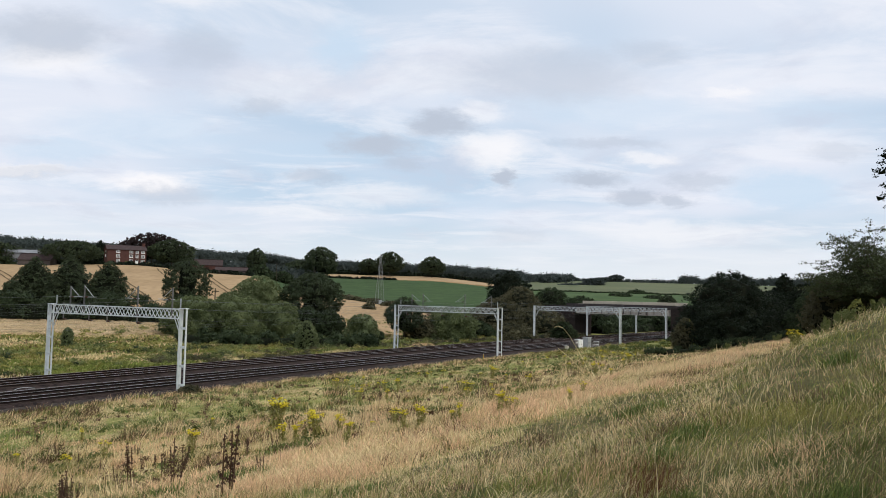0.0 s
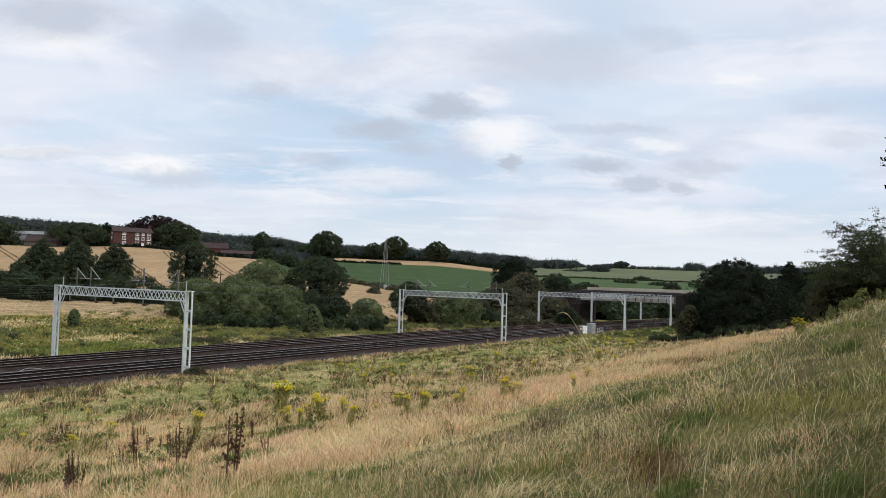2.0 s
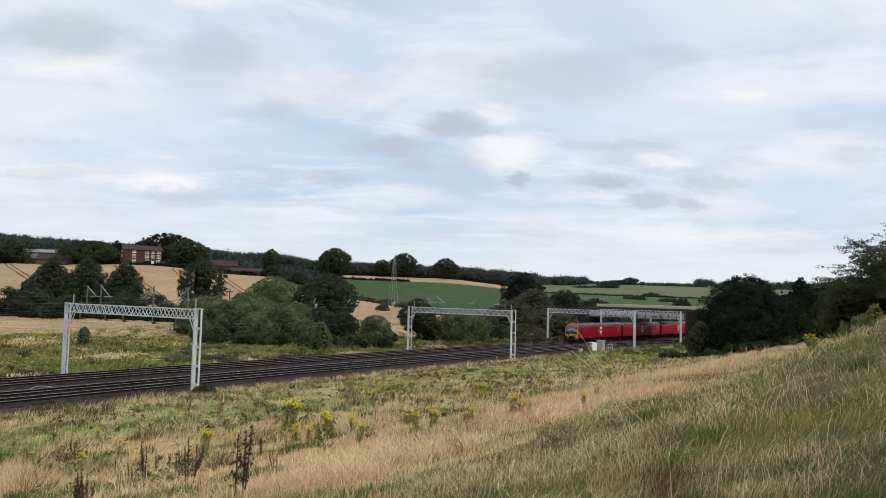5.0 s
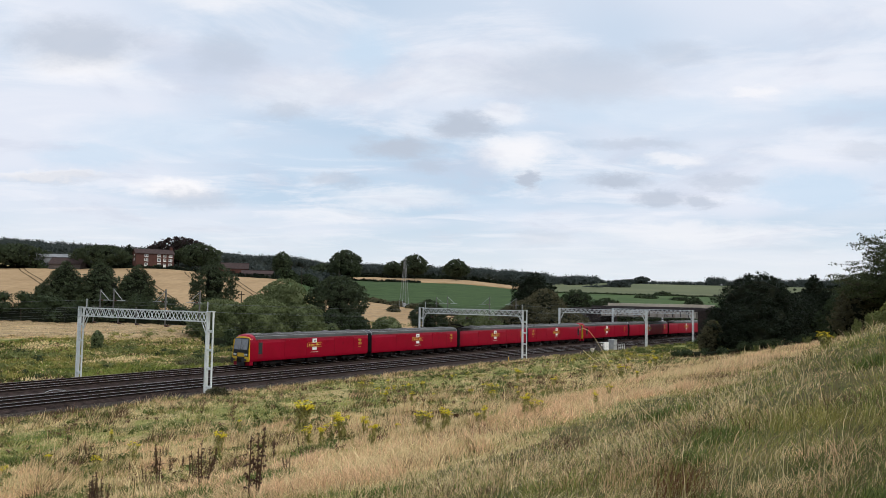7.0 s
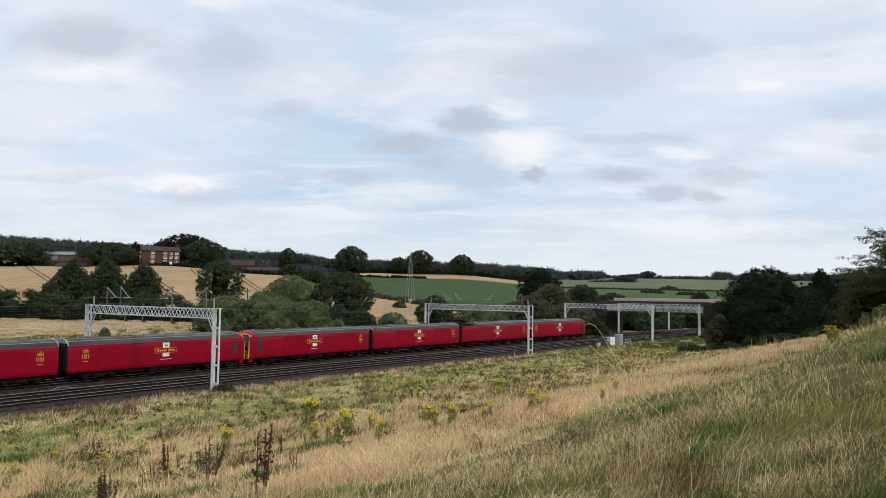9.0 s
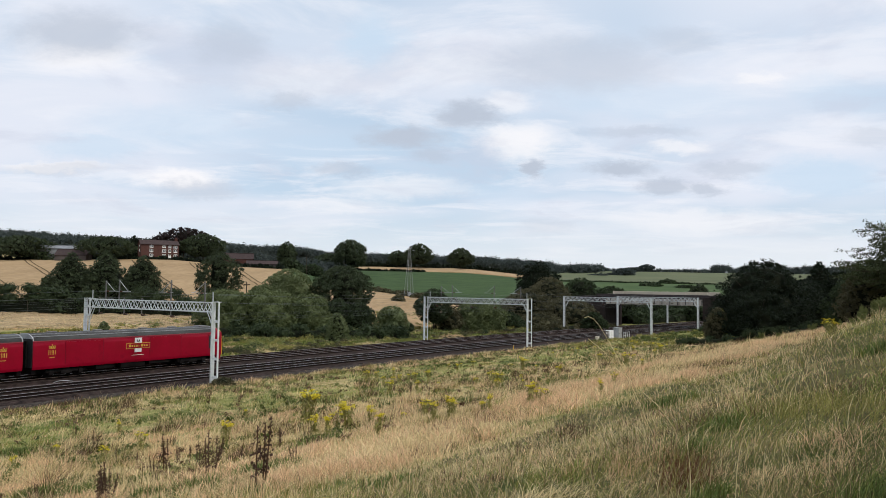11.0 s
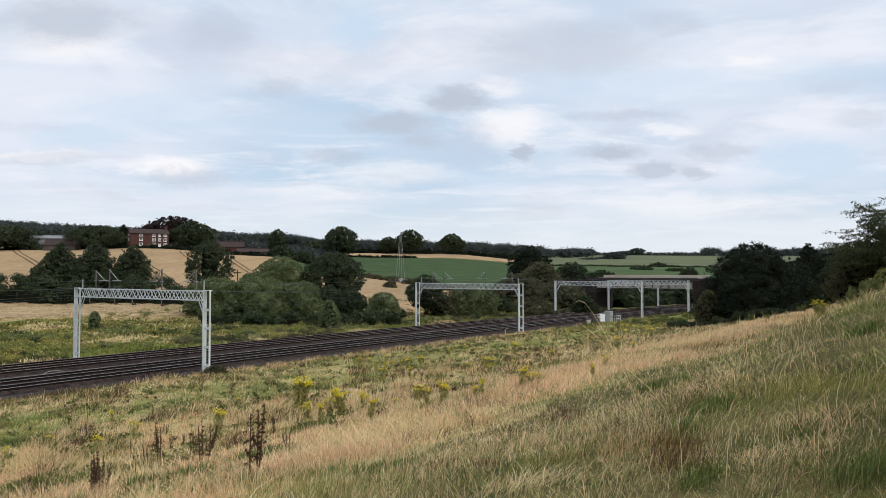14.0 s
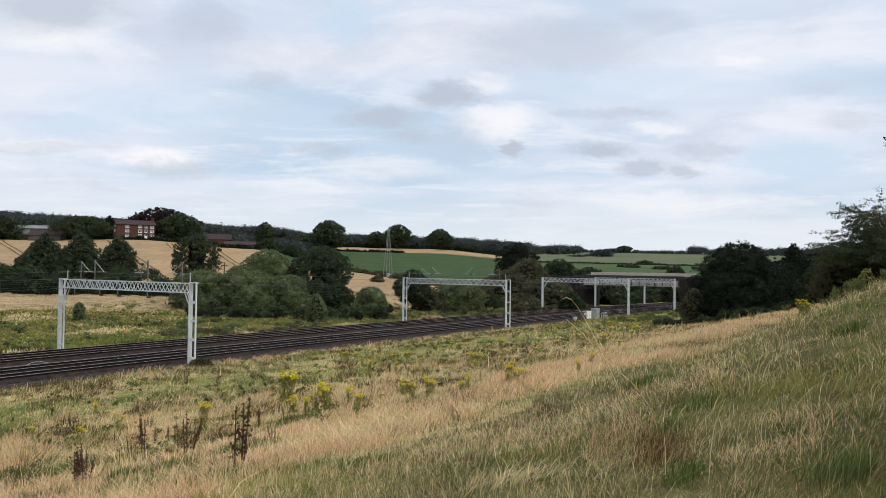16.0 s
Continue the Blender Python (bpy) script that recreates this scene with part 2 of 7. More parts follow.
M["dark_iron"] = material("dark_painted_iron", (0.030, 0.024, 0.024), (0.065, 0.050, 0.048), 1.5, 0.6, 0.2)
M["bark"] = material("tree_bark", (0.030, 0.024, 0.018), (0.085, 0.068, 0.052), 2.5, 0.95, bump=0.6, stretch=(1, 1, 0.3))
M["red"] = material("post_red_paint", (0.225, 0.0012, 0.013), (0.275, 0.0020, 0.018), 0.6, 0.30, fine=0.3, spec=0.2, stain=((0.180, 0.002, 0.012), 2.0, 0.62))
M["roof_grey"] = material("sooty_grey_roof", (0.028, 0.027, 0.026), (0.066, 0.064, 0.060), 0.7, 0.6, stretch=(1, 3, 1))
M["yellow"] = material("warning_yellow_paint", (0.54, 0.33, 0.013), (0.66, 0.41, 0.026), 1.2, 0.4)
M["gold"] = material("gold_lettering", (0.50, 0.30, 0.04), (0.60, 0.38, 0.07), 3.0, 0.45)
M["black"] = material("black_rubber", (0.012, 0.012, 0.013), (0.030, 0.029, 0.030), 2.0, 0.7)
M["under"] = material("brake_dust_underframe", (0.006, 0.005, 0.005), (0.018, 0.015, 0.014), 1.5, 0.9)
M["glass"] = material("dark_cab_glass", (0.06, 0.07, 0.08), (0.13, 0.145, 0.16), 0.7, 0.06, spec=0.9)
M["pane"] = material("dark_window_glass", (0.02, 0.025, 0.03), (0.05, 0.055, 0.06), 0.7, 0.1, spec=0.6)
M["lamp_glass"] = material("headlight_lens", (0.45, 0.45, 0.42), (0.65, 0.65, 0.62), 3.0, 0.15, spec=0.6)
M["cream"] = material("cream_box_paint", (0.55, 0.50, 0.40), (0.68, 0.63, 0.52), 2.0, 0.6)
M["cabinet_grey"] = material("grey_steel_cabinet", (0.27, 0.28, 0.28), (0.40, 0.41, 0.41), 1.5, 0.5, 0.2)
M["cabinet_brown"] = material("brown_grey_door", (0.065, 0.055, 0.05), (0.11, 0.095, 0.086), 1.5, 0.6)
M["barn_tin"] = material("grey_barn_sheet", (0.115, 0.118, 0.122), (0.23, 0.235, 0.24), 0.4, 0.7)
M["barn_dark"] = material("barn_shadow_board", (0.06, 0.052, 0.048), (0.12, 0.10, 0.09), 0.4, 0.9)


def leaf(name, dark, light, island=0.6, thin=0.2, **k):
    return material(name, dark, light, 0.35, 0.6, island=island, spec=0.08, through_light=thin, **k)


M["leaf_oak"] = leaf("oak_leaf", (0.0200, 0.0290, 0.0160), (0.0660, 0.0820, 0.0400))
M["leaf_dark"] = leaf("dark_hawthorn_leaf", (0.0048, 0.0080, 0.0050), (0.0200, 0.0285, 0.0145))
M["leaf_willow"] = leaf("willow_leaf", (0.068, 0.088, 0.039), (0.180, 0.206, 0.094), island=0.28)
M["leaf_sallow"] = leaf("sallow_leaf", (0.046, 0.062, 0.026), (0.155, 0.180, 0.076), island=0.28)
# near-black core of crowns and hedges; its colour stands for the inner shade
M["shade_core"] = material("painted_shade_core", (0.006, 0.008, 0.005), (0.016, 0.018, 0.010), 1.2, 0.95)
M["leaf_brown"] = leaf("dry_thorn_leaf", (0.038, 0.037, 0.020), (0.112, 0.102, 0.054), island=0.28)
M["leaf_thorn"] = leaf("fine_thorn_leaf", (0.018, 0.026, 0.012), (0.075, 0.090, 0.036))
M["leaf_copper"] = leaf("copper_beech_leaf", (0.014, 0.010, 0.010), (0.040, 0.026, 0.024))
# distance haze is put into this leaf colour: paler and bluer
M["leaf_far"] = leaf("haze_tinted_far_leaf", (0.0460, 0.0570, 0.0520), (0.0700, 0.0830, 0.0750), island=0.15, thin=0.5)
M["leaf_hedge"] = leaf("hedge_leaf", (0.0170, 0.0270, 0.0135), (0.0560, 0.0740, 0.0330))
M["blade_green"] = leaf("green_grass_blade", (0.062, 0.085, 0.016), (0.345, 0.385, 0.102), island=0.7)
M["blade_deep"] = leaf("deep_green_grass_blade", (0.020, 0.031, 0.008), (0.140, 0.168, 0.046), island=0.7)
M["blade_straw"] = leaf("straw_grass_blade", (0.40, 0.295, 0.130), (1.0, 0.82, 0.49), island=0.7, thin=0.38)
M["blade_pink"] = leaf("pinkish_dry_seed_grass", (0.38, 0.230, 0.125), (1.0, 0.70, 0.43), island=0.7, thin=0.38)
M["blade_rust"] = leaf("rusty_dead_stalk", (0.060, 0.036, 0.022), (0.160, 0.095, 0.055))
M["blade_russet"] = leaf("russet_dead_stalk", (0.055, 0.022, 0.013), (0.190, 0.080, 0.044))
M["blade_lush"] = leaf("lush_grass_blade", (0.055, 0.085, 0.020), (0.185, 0.250, 0.075), island=0.7)
M["blade_olive"] = leaf("olive_grass_blade", (0.085, 0.080, 0.019), (0.41, 0.365, 0.112), island=0.7)
M["leaf_weed"] = leaf("weed_leaf", (0.070, 0.085, 0.026), (0.230, 0.245, 0.090))
M["ragwort"] = leaf("ragwort_yellow", (0.46, 0.37, 0.016), (0.78, 0.65, 0.05))
M["leaf_yellow"] = leaf("yellowing_leaf", (0.095, 0.105, 0.028), (0.240, 0.235, 0.065))


# ---------------------------------------------------------------- mesh helpers
def mesh_from(name, verts, faces, mats, index=None, smooth=False):
    me = bpy.data.meshes.new(name)
    me.from_pydata(verts, [], faces)
    for m in (mats if isinstance(mats, (list, tuple)) else [mats]):
        me.materials.append(m)
    if index is not None:
        me.polygons.foreach_set("material_index", index)
    if smooth:
        me.polygons.foreach_set("use_smooth", [True] * len(me.polygons))
    me.update()
    return me


def mesh_np(name, v, quads, mats, index=None):
    """A mesh from a vertex array (n, 3) and a face array (m, 3 or 4)."""
    me = bpy.data.meshes.new(name)
    m, k = quads.shape
    me.vertices.add(len(v))
    me.vertices.foreach_set("co", np.asarray(v, np.float32).ravel())
    me.loops.add(m * k)
    me.loops.foreach_set("vertex_index", quads.astype(np.int32).ravel())
    me.polygons.add(m)
    me.polygons.foreach_set("loop_start", np.arange(0, m * k, k, dtype=np.int32))
    for mm in (mats if isinstance(mats, (list, tuple)) else [mats]):
        me.materials.append(mm)
    if index is not None:
        me.polygons.foreach_set("material_index", np.asarray(index, np.int32))
    me.update(calc_edges=True)
    return me


def part(name, bm, mat, parent, label="", smooth=False):
    """Link a bmesh (or a mesh) as one mesh object under a thing or a part."""
    if isinstance(bm, bmesh.types.BMesh):
        me = bpy.data.meshes.new(name)
        bm.to_mesh(me)
        bm.free()
        me.materials.append(mat)
        if smooth:
            me.polygons.foreach_set("use_smooth", [True] * len(me.polygons))
    else:
        me = bm
    ob = new(name, me)
    ob.parent = parent
    if label:
        ob["label"] = label
    return ob


def empty(name, m, label, category, group="", kind=""):
    ob = new(name)
    ob.empty_display_size = 0.3
    ob.matrix_basis = m
    return tagged(ob, label, category, group, kind)


def box(bm, x0, x1, y0, y1, z0, z1, bevel=0.0, m=None):
    v = [bm.verts.new(p) for p in ((x0, y0, z0), (x1, y0, z0), (x1, y1, z0), (x0, y1, z0), (x0, y0, z1), (x1, y0, z1), (x1, y1, z1), (x0, y1, z1))]
    fs = [bm.faces.new([v[i] for i in f]) for f in ((0, 3, 2, 1), (4, 5, 6, 7), (0, 1, 5, 4), (1, 2, 6, 5), (2, 3, 7, 6), (3, 0, 4, 7))]
    if bevel:
        es = list({e for f in fs for e in f.edges})
        r = bmesh.ops.bevel(bm, geom=es, offset=bevel, segments=1, affect="EDGES", profile=0.5)
        v = list({w for f in r["faces"] for w in f.verts} | {w for w in v if w.is_valid})
    if m is not None:
        bmesh.ops.transform(bm, matrix=m, verts=v)
    return bm


def boxes(*bs, bevel=0.0):
    bm = bmesh.new()
    for b in bs:
        box(bm, *b, bevel=bevel)
    return bm


def tube(bm, a, b, r0, r1=None, sides=6):
    """A straight, tapered tube from a to b."""
    a, b = Vector(a), Vector(b)
    r1 = r0 if r1 is None else r1
    w = (b - a).normalized()
    u = w.orthogonal().normalized()
    q = w.cross(u)
    ra = [bm.verts.new(a + (u * math.cos(t) + q * math.sin(t)) * r0) for t in [2 * math.pi * i / sides for i in range(sides)]]
    rb = [bm.verts.new(b + (u * math.cos(t) + q * math.sin(t)) * r1) for t in [2 * math.pi * i / sides for i in range(sides)]]
    for i in range(sides):
        j = (i + 1) % sides
        bm.faces.new((ra[i], ra[j], rb[j], rb[i]))
    bm.faces.new(ra[::-1])
    bm.faces.new(rb)
    return bm


def bar(bm, a, b, w, h=None):
    """A straight bar of square section from a to b."""
    a, b = Vector(a), Vector(b)
    h = w if h is None else h
    d = (b - a).normalized()
    u = d.cross(Vector((0, 0, 1)))
    u = u.normalized() if u.length > 0.01 else Vector((1, 0, 0))
    q = d.cross(u)
    ring = lambda p: [bm.verts.new(p + u * sx * w / 2 + q * sy * h / 2) for sx, sy in ((-1, -1), (1, -1), (1, 1), (-1, 1))]
    ra, rb = ring(a), ring(b)
    for i in range(4):
        j = (i + 1) % 4
        bm.faces.new((ra[i], ra[j], rb[j], rb[i]))
    bm.faces.new(ra[::-1])
    bm.faces.new(rb)
    return bm


def disc(bm, c, r, axis, depth, sides=16):
    a = Vector(axis).normalized() * depth / 2
    return tube(bm, Vector(c) - a, Vector(c) + a, r, r, sides)


# ---------------------------------------------------------------- the lie of the line and of the land
# The railway is an arc; s runs along it from the point nearest the camera, off across it from the nearest rail (away is +).
NEAR, HEAD, BEND = 53.11, 0.5362, 0.0009337
RAD = 1 / BEND
CX, CY = (RAD - NEAR) * math.cos(HEAD), -(RAD - NEAR) * math.sin(HEAD)
TRACKS = (0.72, 4.12, 9.75, 13.03)      # centre lines of the four tracks


def line(s, off):
    """The place (x, y) at s along and off across the railway."""
    a = HEAD + BEND * s
    return CX - (RAD + off) * math.cos(a), CY + (RAD + off) * math.sin(a)


def line_pose(s, off, z=0.0, back=False):
    """Local x runs along the railway (against s when back), y across it."""
    x, y = line(s, off)
    a = math.pi / 2 - (HEAD + BEND * s)
    return Matrix.Translation((x, y, z)) @ Matrix.Rotation(a + (math.pi if back else 0), 4, "Z")


def s_off(x, y):
    dx, dy = CX - x, y - CY
    return (np.arctan2(dy, dx) - HEAD) * RAD, np.hypot(dx, dy) - RAD


BANK = ((-400, -200, -110, -80, -66, -59, -53, -48.5, -45, -41, -37, -33, -28, -20, -10, -4, 0, 400),
        (40, 30, 19, 13.5, 9.9, 7.9, 6.20, 5.62, 4.85, 3.90, 2.95, 2.15, 1.40, 0.65, 0.05, -0.35, -0.42, -0.42))
REACH = (60, 100, 130, 160, 200, 260, 340, 480, 600, 900, 1400, 2600)
TURN = (-0.6, -0.377, -0.225, -0.135, 0.0, 0.158, 0.5)
LAND = np.array(((-.4, -.3, 1.2, 3.0, 6.5, 12.0, 18.5, 25, 33, 59, 62, 62),
                 (-.4, -.3, 1.2, 3.0, 6.5, 12.5, 19.0, 25, 31, 50, 54, 56),
                 (-.4, -.3, .9, 2.3, 5.0, 9.4, 15.4, 21, 27, 43, 47, 49),
                 (-.5, -.4, .5, 1.6, 3.3, 5.6, 9.5, 17.4, 24, 36, 42, 45),
                 (-.5, -.4, .3, 1.2, 2.8, 5.6, 9.0, 17.0, 23, 33, 38, 40),
                 (-.5, -.4, .0, .5, 1.5, 4.5, 8.0, 12.5, 16, 29, 40, 46),
                 (-.5, -.4, .0, .5, 1.5, 4.0, 7.0, 11.0, 15, 28, 40, 46)))


def ease(a, b, v):
    t = np.clip((v - a) / (b - a), 0, 1)
    return t * t * (3 - 2 * t)


def ground_z(x, y):
    """Height of the land above the rails."""
    x, y = np.asarray(x, float), np.asarray(y, float)
    s, off = s_off(x, y)
    near = sum(np.interp(off + d, *BANK) for d in (-2.0, -1.0, 0.0, 1.0, 2.0)) / 5
    turn = np.clip(np.where(y > 1, x / np.maximum(y, 1), np.where(x > 0, 0.5, -0.6)), -0.6, 0.5)
    reach = np.hypot(x, y) / np.sqrt(1 + turn * turn)
    cols = np.stack([np.interp(reach, REACH, row) for row in LAND])
    i = np.clip(np.searchsorted(TURN, turn) - 1, 0, len(TURN) - 2)
    t = np.asarray(TURN)
    f = (turn - t[i]) / (t[i + 1] - t[i])
    f = f * f * (3 - 2 * f)
    flat = np.arange(cols[0].size).reshape(cols[0].shape)
    c = cols.reshape(len(TURN), -1)
    far = (c[i.ravel(), flat.ravel()] * (1 - f.ravel()) + c[(i + 1).ravel(), flat.ravel()] * f.ravel()).reshape(cols[0].shape)
    far = far * ease(19, 55, off) - 0.42 * (1 - ease(19, 55, off))
    # the spur of the bank beside the viewpoint
    spur = 1.48 * np.exp(-((s - 30) / 19) ** 2) * ease(-48.0, -53.6, off)
    roll = 0.10 * np.sin(x * 0.31 + 1.3) * np.sin(y * 0.27 + 0.4) + 0.05 * np.sin(x * 0.83) * np.sin(y * 0.71 + 2.0)
    roll = roll * ease(-6, -14, off) + roll * ease(20, 30, off)
    dip = 0.25 * ease(-3.2, -1.8, off) * ease(18.6, 17.0, off)
    return np.where(off > 8, far, near + spur) + roll - dip


def gz(x, y):
    return float(ground_z(x, y))


# ---------------------------------------------------------------- the ground: one sheet to the horizon
def make_ground():
    fine = np.radians(np.arange(-40, 40.01, 0.48))
    rest = np.radians(np.arange(44, 320, 4.0))
    az = np.concatenate([fine, rest])
    rad = np.concatenate([[0.0], np.geomspace(1.0, 4800, 330)])
    A, Rr = np.meshgrid(az, rad, indexing="ij")
    x, y = np.sin(A) * Rr, np.cos(A) * Rr
    v = np.stack([x, y, ground_z(x, y)], -1).reshape(-1, 3)
    n, k = len(az), len(rad)
    i, j = np.meshgrid(np.arange(n), np.arange(k - 1), indexing="ij")
    i2 = (i + 1) % n
    q = np.stack([i * k + j, i * k + j + 1, i2 * k + j + 1, i2 * k + j], -1).reshape(-1, 4)
    # the bank under the camera is dark thatch, the strip beyond the tracks green turf, the rest meadow
    c = v[q].mean(1)
    off = s_off(c[:, 0], c[:, 1])[1] + 0.9 * np.sin(c[:, 0] * 1.3) * np.sin(c[:, 1] * 0.9)
    mi = np.where(off + 1.7 * ease(17.0, 26.0, s_off(c[:, 0], c[:, 1])[0]) < -46.6, 1, np.where((off > 15) & (off < 64) & (c[:, 1] < 178), 2, 0))
    s = s_off(c[:, 0], c[:, 1])[0]
    damp = np.sin(s * 0.33 + 1.0) + np.sin(s * 0.11 + off * 0.5) + 0.6 * np.sin(off * 1.1 - s * 0.2)
    mi = np.where((off > -24) & (off < -6) & (damp > -0.5), 2, mi)
    mi = np.where((s > 136) & (s < 420) & (off > -16) & (off < 40), 2, mi)
    ob = new("ground", mesh_np("ground", v, q[:, ::-1], [M["soil"], M["bank_soil"], M["lineside_soil"]], mi))
    ob.data.polygons.foreach_set("use_smooth", [True] * len(ob.data.polygons))
    tagged(ob, "rough grassy meadow land rolling up to wooded hills", "ground", kind="structure")


make_ground()


def field(name, mat, label, a0, a1, r0, r1, lift=0.25, na=60, nr=40, ragged=0.0):
    """A field laid on the land between two bearings and two curves of reach (functions of the bearing)."""
    a = np.linspace(a0, a1, na)
    t = np.linspace(0, 1, nr)
    f0 = np.array([r0(q) if callable(r0) else r0 for q in a])[:, None]
    f1 = np.array([r1(q) if callable(r1) else r1 for q in a])[:, None]
    R = f0 + (f1 - f0) * t
    if ragged:
        wob = ragged * (np.sin(a * 190)[:, None] + np.sin(a * 431 + 2)[:, None])
        R = R + wob * (1 - t) - wob * t
    x, y = R * a[:, None], R
    z = ground_z(x, y) + lift
    top = np.stack([x, y, z], -1).reshape(-1, 3)
    low = top - (0, 0, lift + 0.4)
    i, j = np.meshgrid(np.arange(na - 1), np.arange(nr - 1), indexing="ij")
    q = np.stack([i * nr + j, (i + 1) * nr + j, (i + 1) * nr + j + 1, i * nr + j + 1], -1).reshape(-1, 4)
    n = na * nr
    ring = [i * nr for i in range(na)] + [(na - 1) * nr + j for j in range(1, nr)] + [i * nr + nr - 1 for i in range(na - 2, -1, -1)] + [j for j in range(nr - 2, 0, -1)]
    ring = np.array(ring)
    nxt = np.roll(ring, -1)
    skirt = np.stack([ring, ring + n, nxt + n, nxt], -1)
    me = mesh_np(name, np.concatenate([top, low]), np.concatenate([q, skirt]), mat)
    return tagged(new(name, me), label, "field", kind="structure")


mid_edge = lambda a: float(np.interp(a, (-0.14, -0.105, -0.05, 0.0, 0.09), (276, 274, 240, 212, 178)))
field("wheat_field", M["wheat"], "ripe golden wheat field sloping up to the farmhouse", -0.80, -0.20, 160, lambda a: 318 + 40 * (a + 0.5), 0.6, 90, 60)
field("stubble_field", M["wheat"], "golden stubble field running down to the railway", -0.16, 0.11, lambda a: float(np.interp(a, (-0.16, -0.06, 0.0, 0.11), (140, 143, 156, 168))), mid_edge, 0.4)
field("crop_field", M["crop"], "dark green root crop field on a gentle rise", -0.20, 0.105, lambda a: mid_edge(a) + 3, 478, 0.5, 70, 60)
field("barley_field", M["wheat"], "pale gold strip of ripe barley below the wood", -0.22, 0.14, 492, lambda a: 560 + 120 * (a + 0.2), 0.5)
field("pasture", M["pasture"], "green sheep pasture beyond the road bridge", 0.10, 0.75, 235, 470, 0.4)
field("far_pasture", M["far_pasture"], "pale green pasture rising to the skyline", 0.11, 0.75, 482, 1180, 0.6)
field("dry_strip", M["dry"], "strip of bleached dry grass below the hedge", -0.80, -0.30, lambda a: 121 + 8 * (a + 0.5), lambda a: 144, 0.2, 120, 12, 1.2)


def tramlines():
    """Pairs of wheel lines curving down through the wheat."""
    for a0 in (-0.70, -0.625, -0.545, -0.405, -0.33, -0.27):
        v, f = [], []
        for side in (-1, 1):
            base = len(v)
            for i in range(60):
                t = i / 59
                reach = 165 + t * 150
                x = (a0 + 0.075 * (1 - t) ** 1.3 - 0.006 * math.sin(t * 3)) * reach + side * 1.05
                for e in (-0.30, 0.30):
                    v.append((x + e, reach, gz(x + e, reach) + 0.66))
            for i in range(59):
                b = base + i * 2
                f.append((b, b + 1, b + 3, b + 2))
        tagged(new("wheel_line", mesh_from("wheel_line", v, f, M["tramline"])), "bare wheel line pressed into ripe wheat", "track", "wheel lines in the wheat", "structure")


tramlines()


# ---------------------------------------------------------------- the railway
def sweep(s0, s1, step, prof, mat_index=None, closed=True):
    """Sweep a profile of (off, z) along the railway."""
    n = max(2, int(round((s1 - s0) / step)) + 1)
    ss = np.linspace(s0, s1, n)
    a = HEAD + BEND * ss
    v = []
    for o, z in prof:
        v.append(np.stack([CX - (RAD + o) * np.cos(a), CY + (RAD + o) * np.sin(a), np.full(n, z)], -1))
    v = np.stack(v, 1).reshape(-1, 3)
    k = len(prof)
    i, j = np.meshgrid(np.arange(n - 1), np.arange(k if closed else k - 1), indexing="ij")
    j2 = (j + 1) % k
    q = np.stack([i * k + j, i * k + j2, (i + 1) * k + j2, (i + 1) * k + j], -1).reshape(-1, 4)
    return v, q, np.tile(np.arange(k if closed else k - 1), n - 1)


S0, S1 = -420.0, 640.0


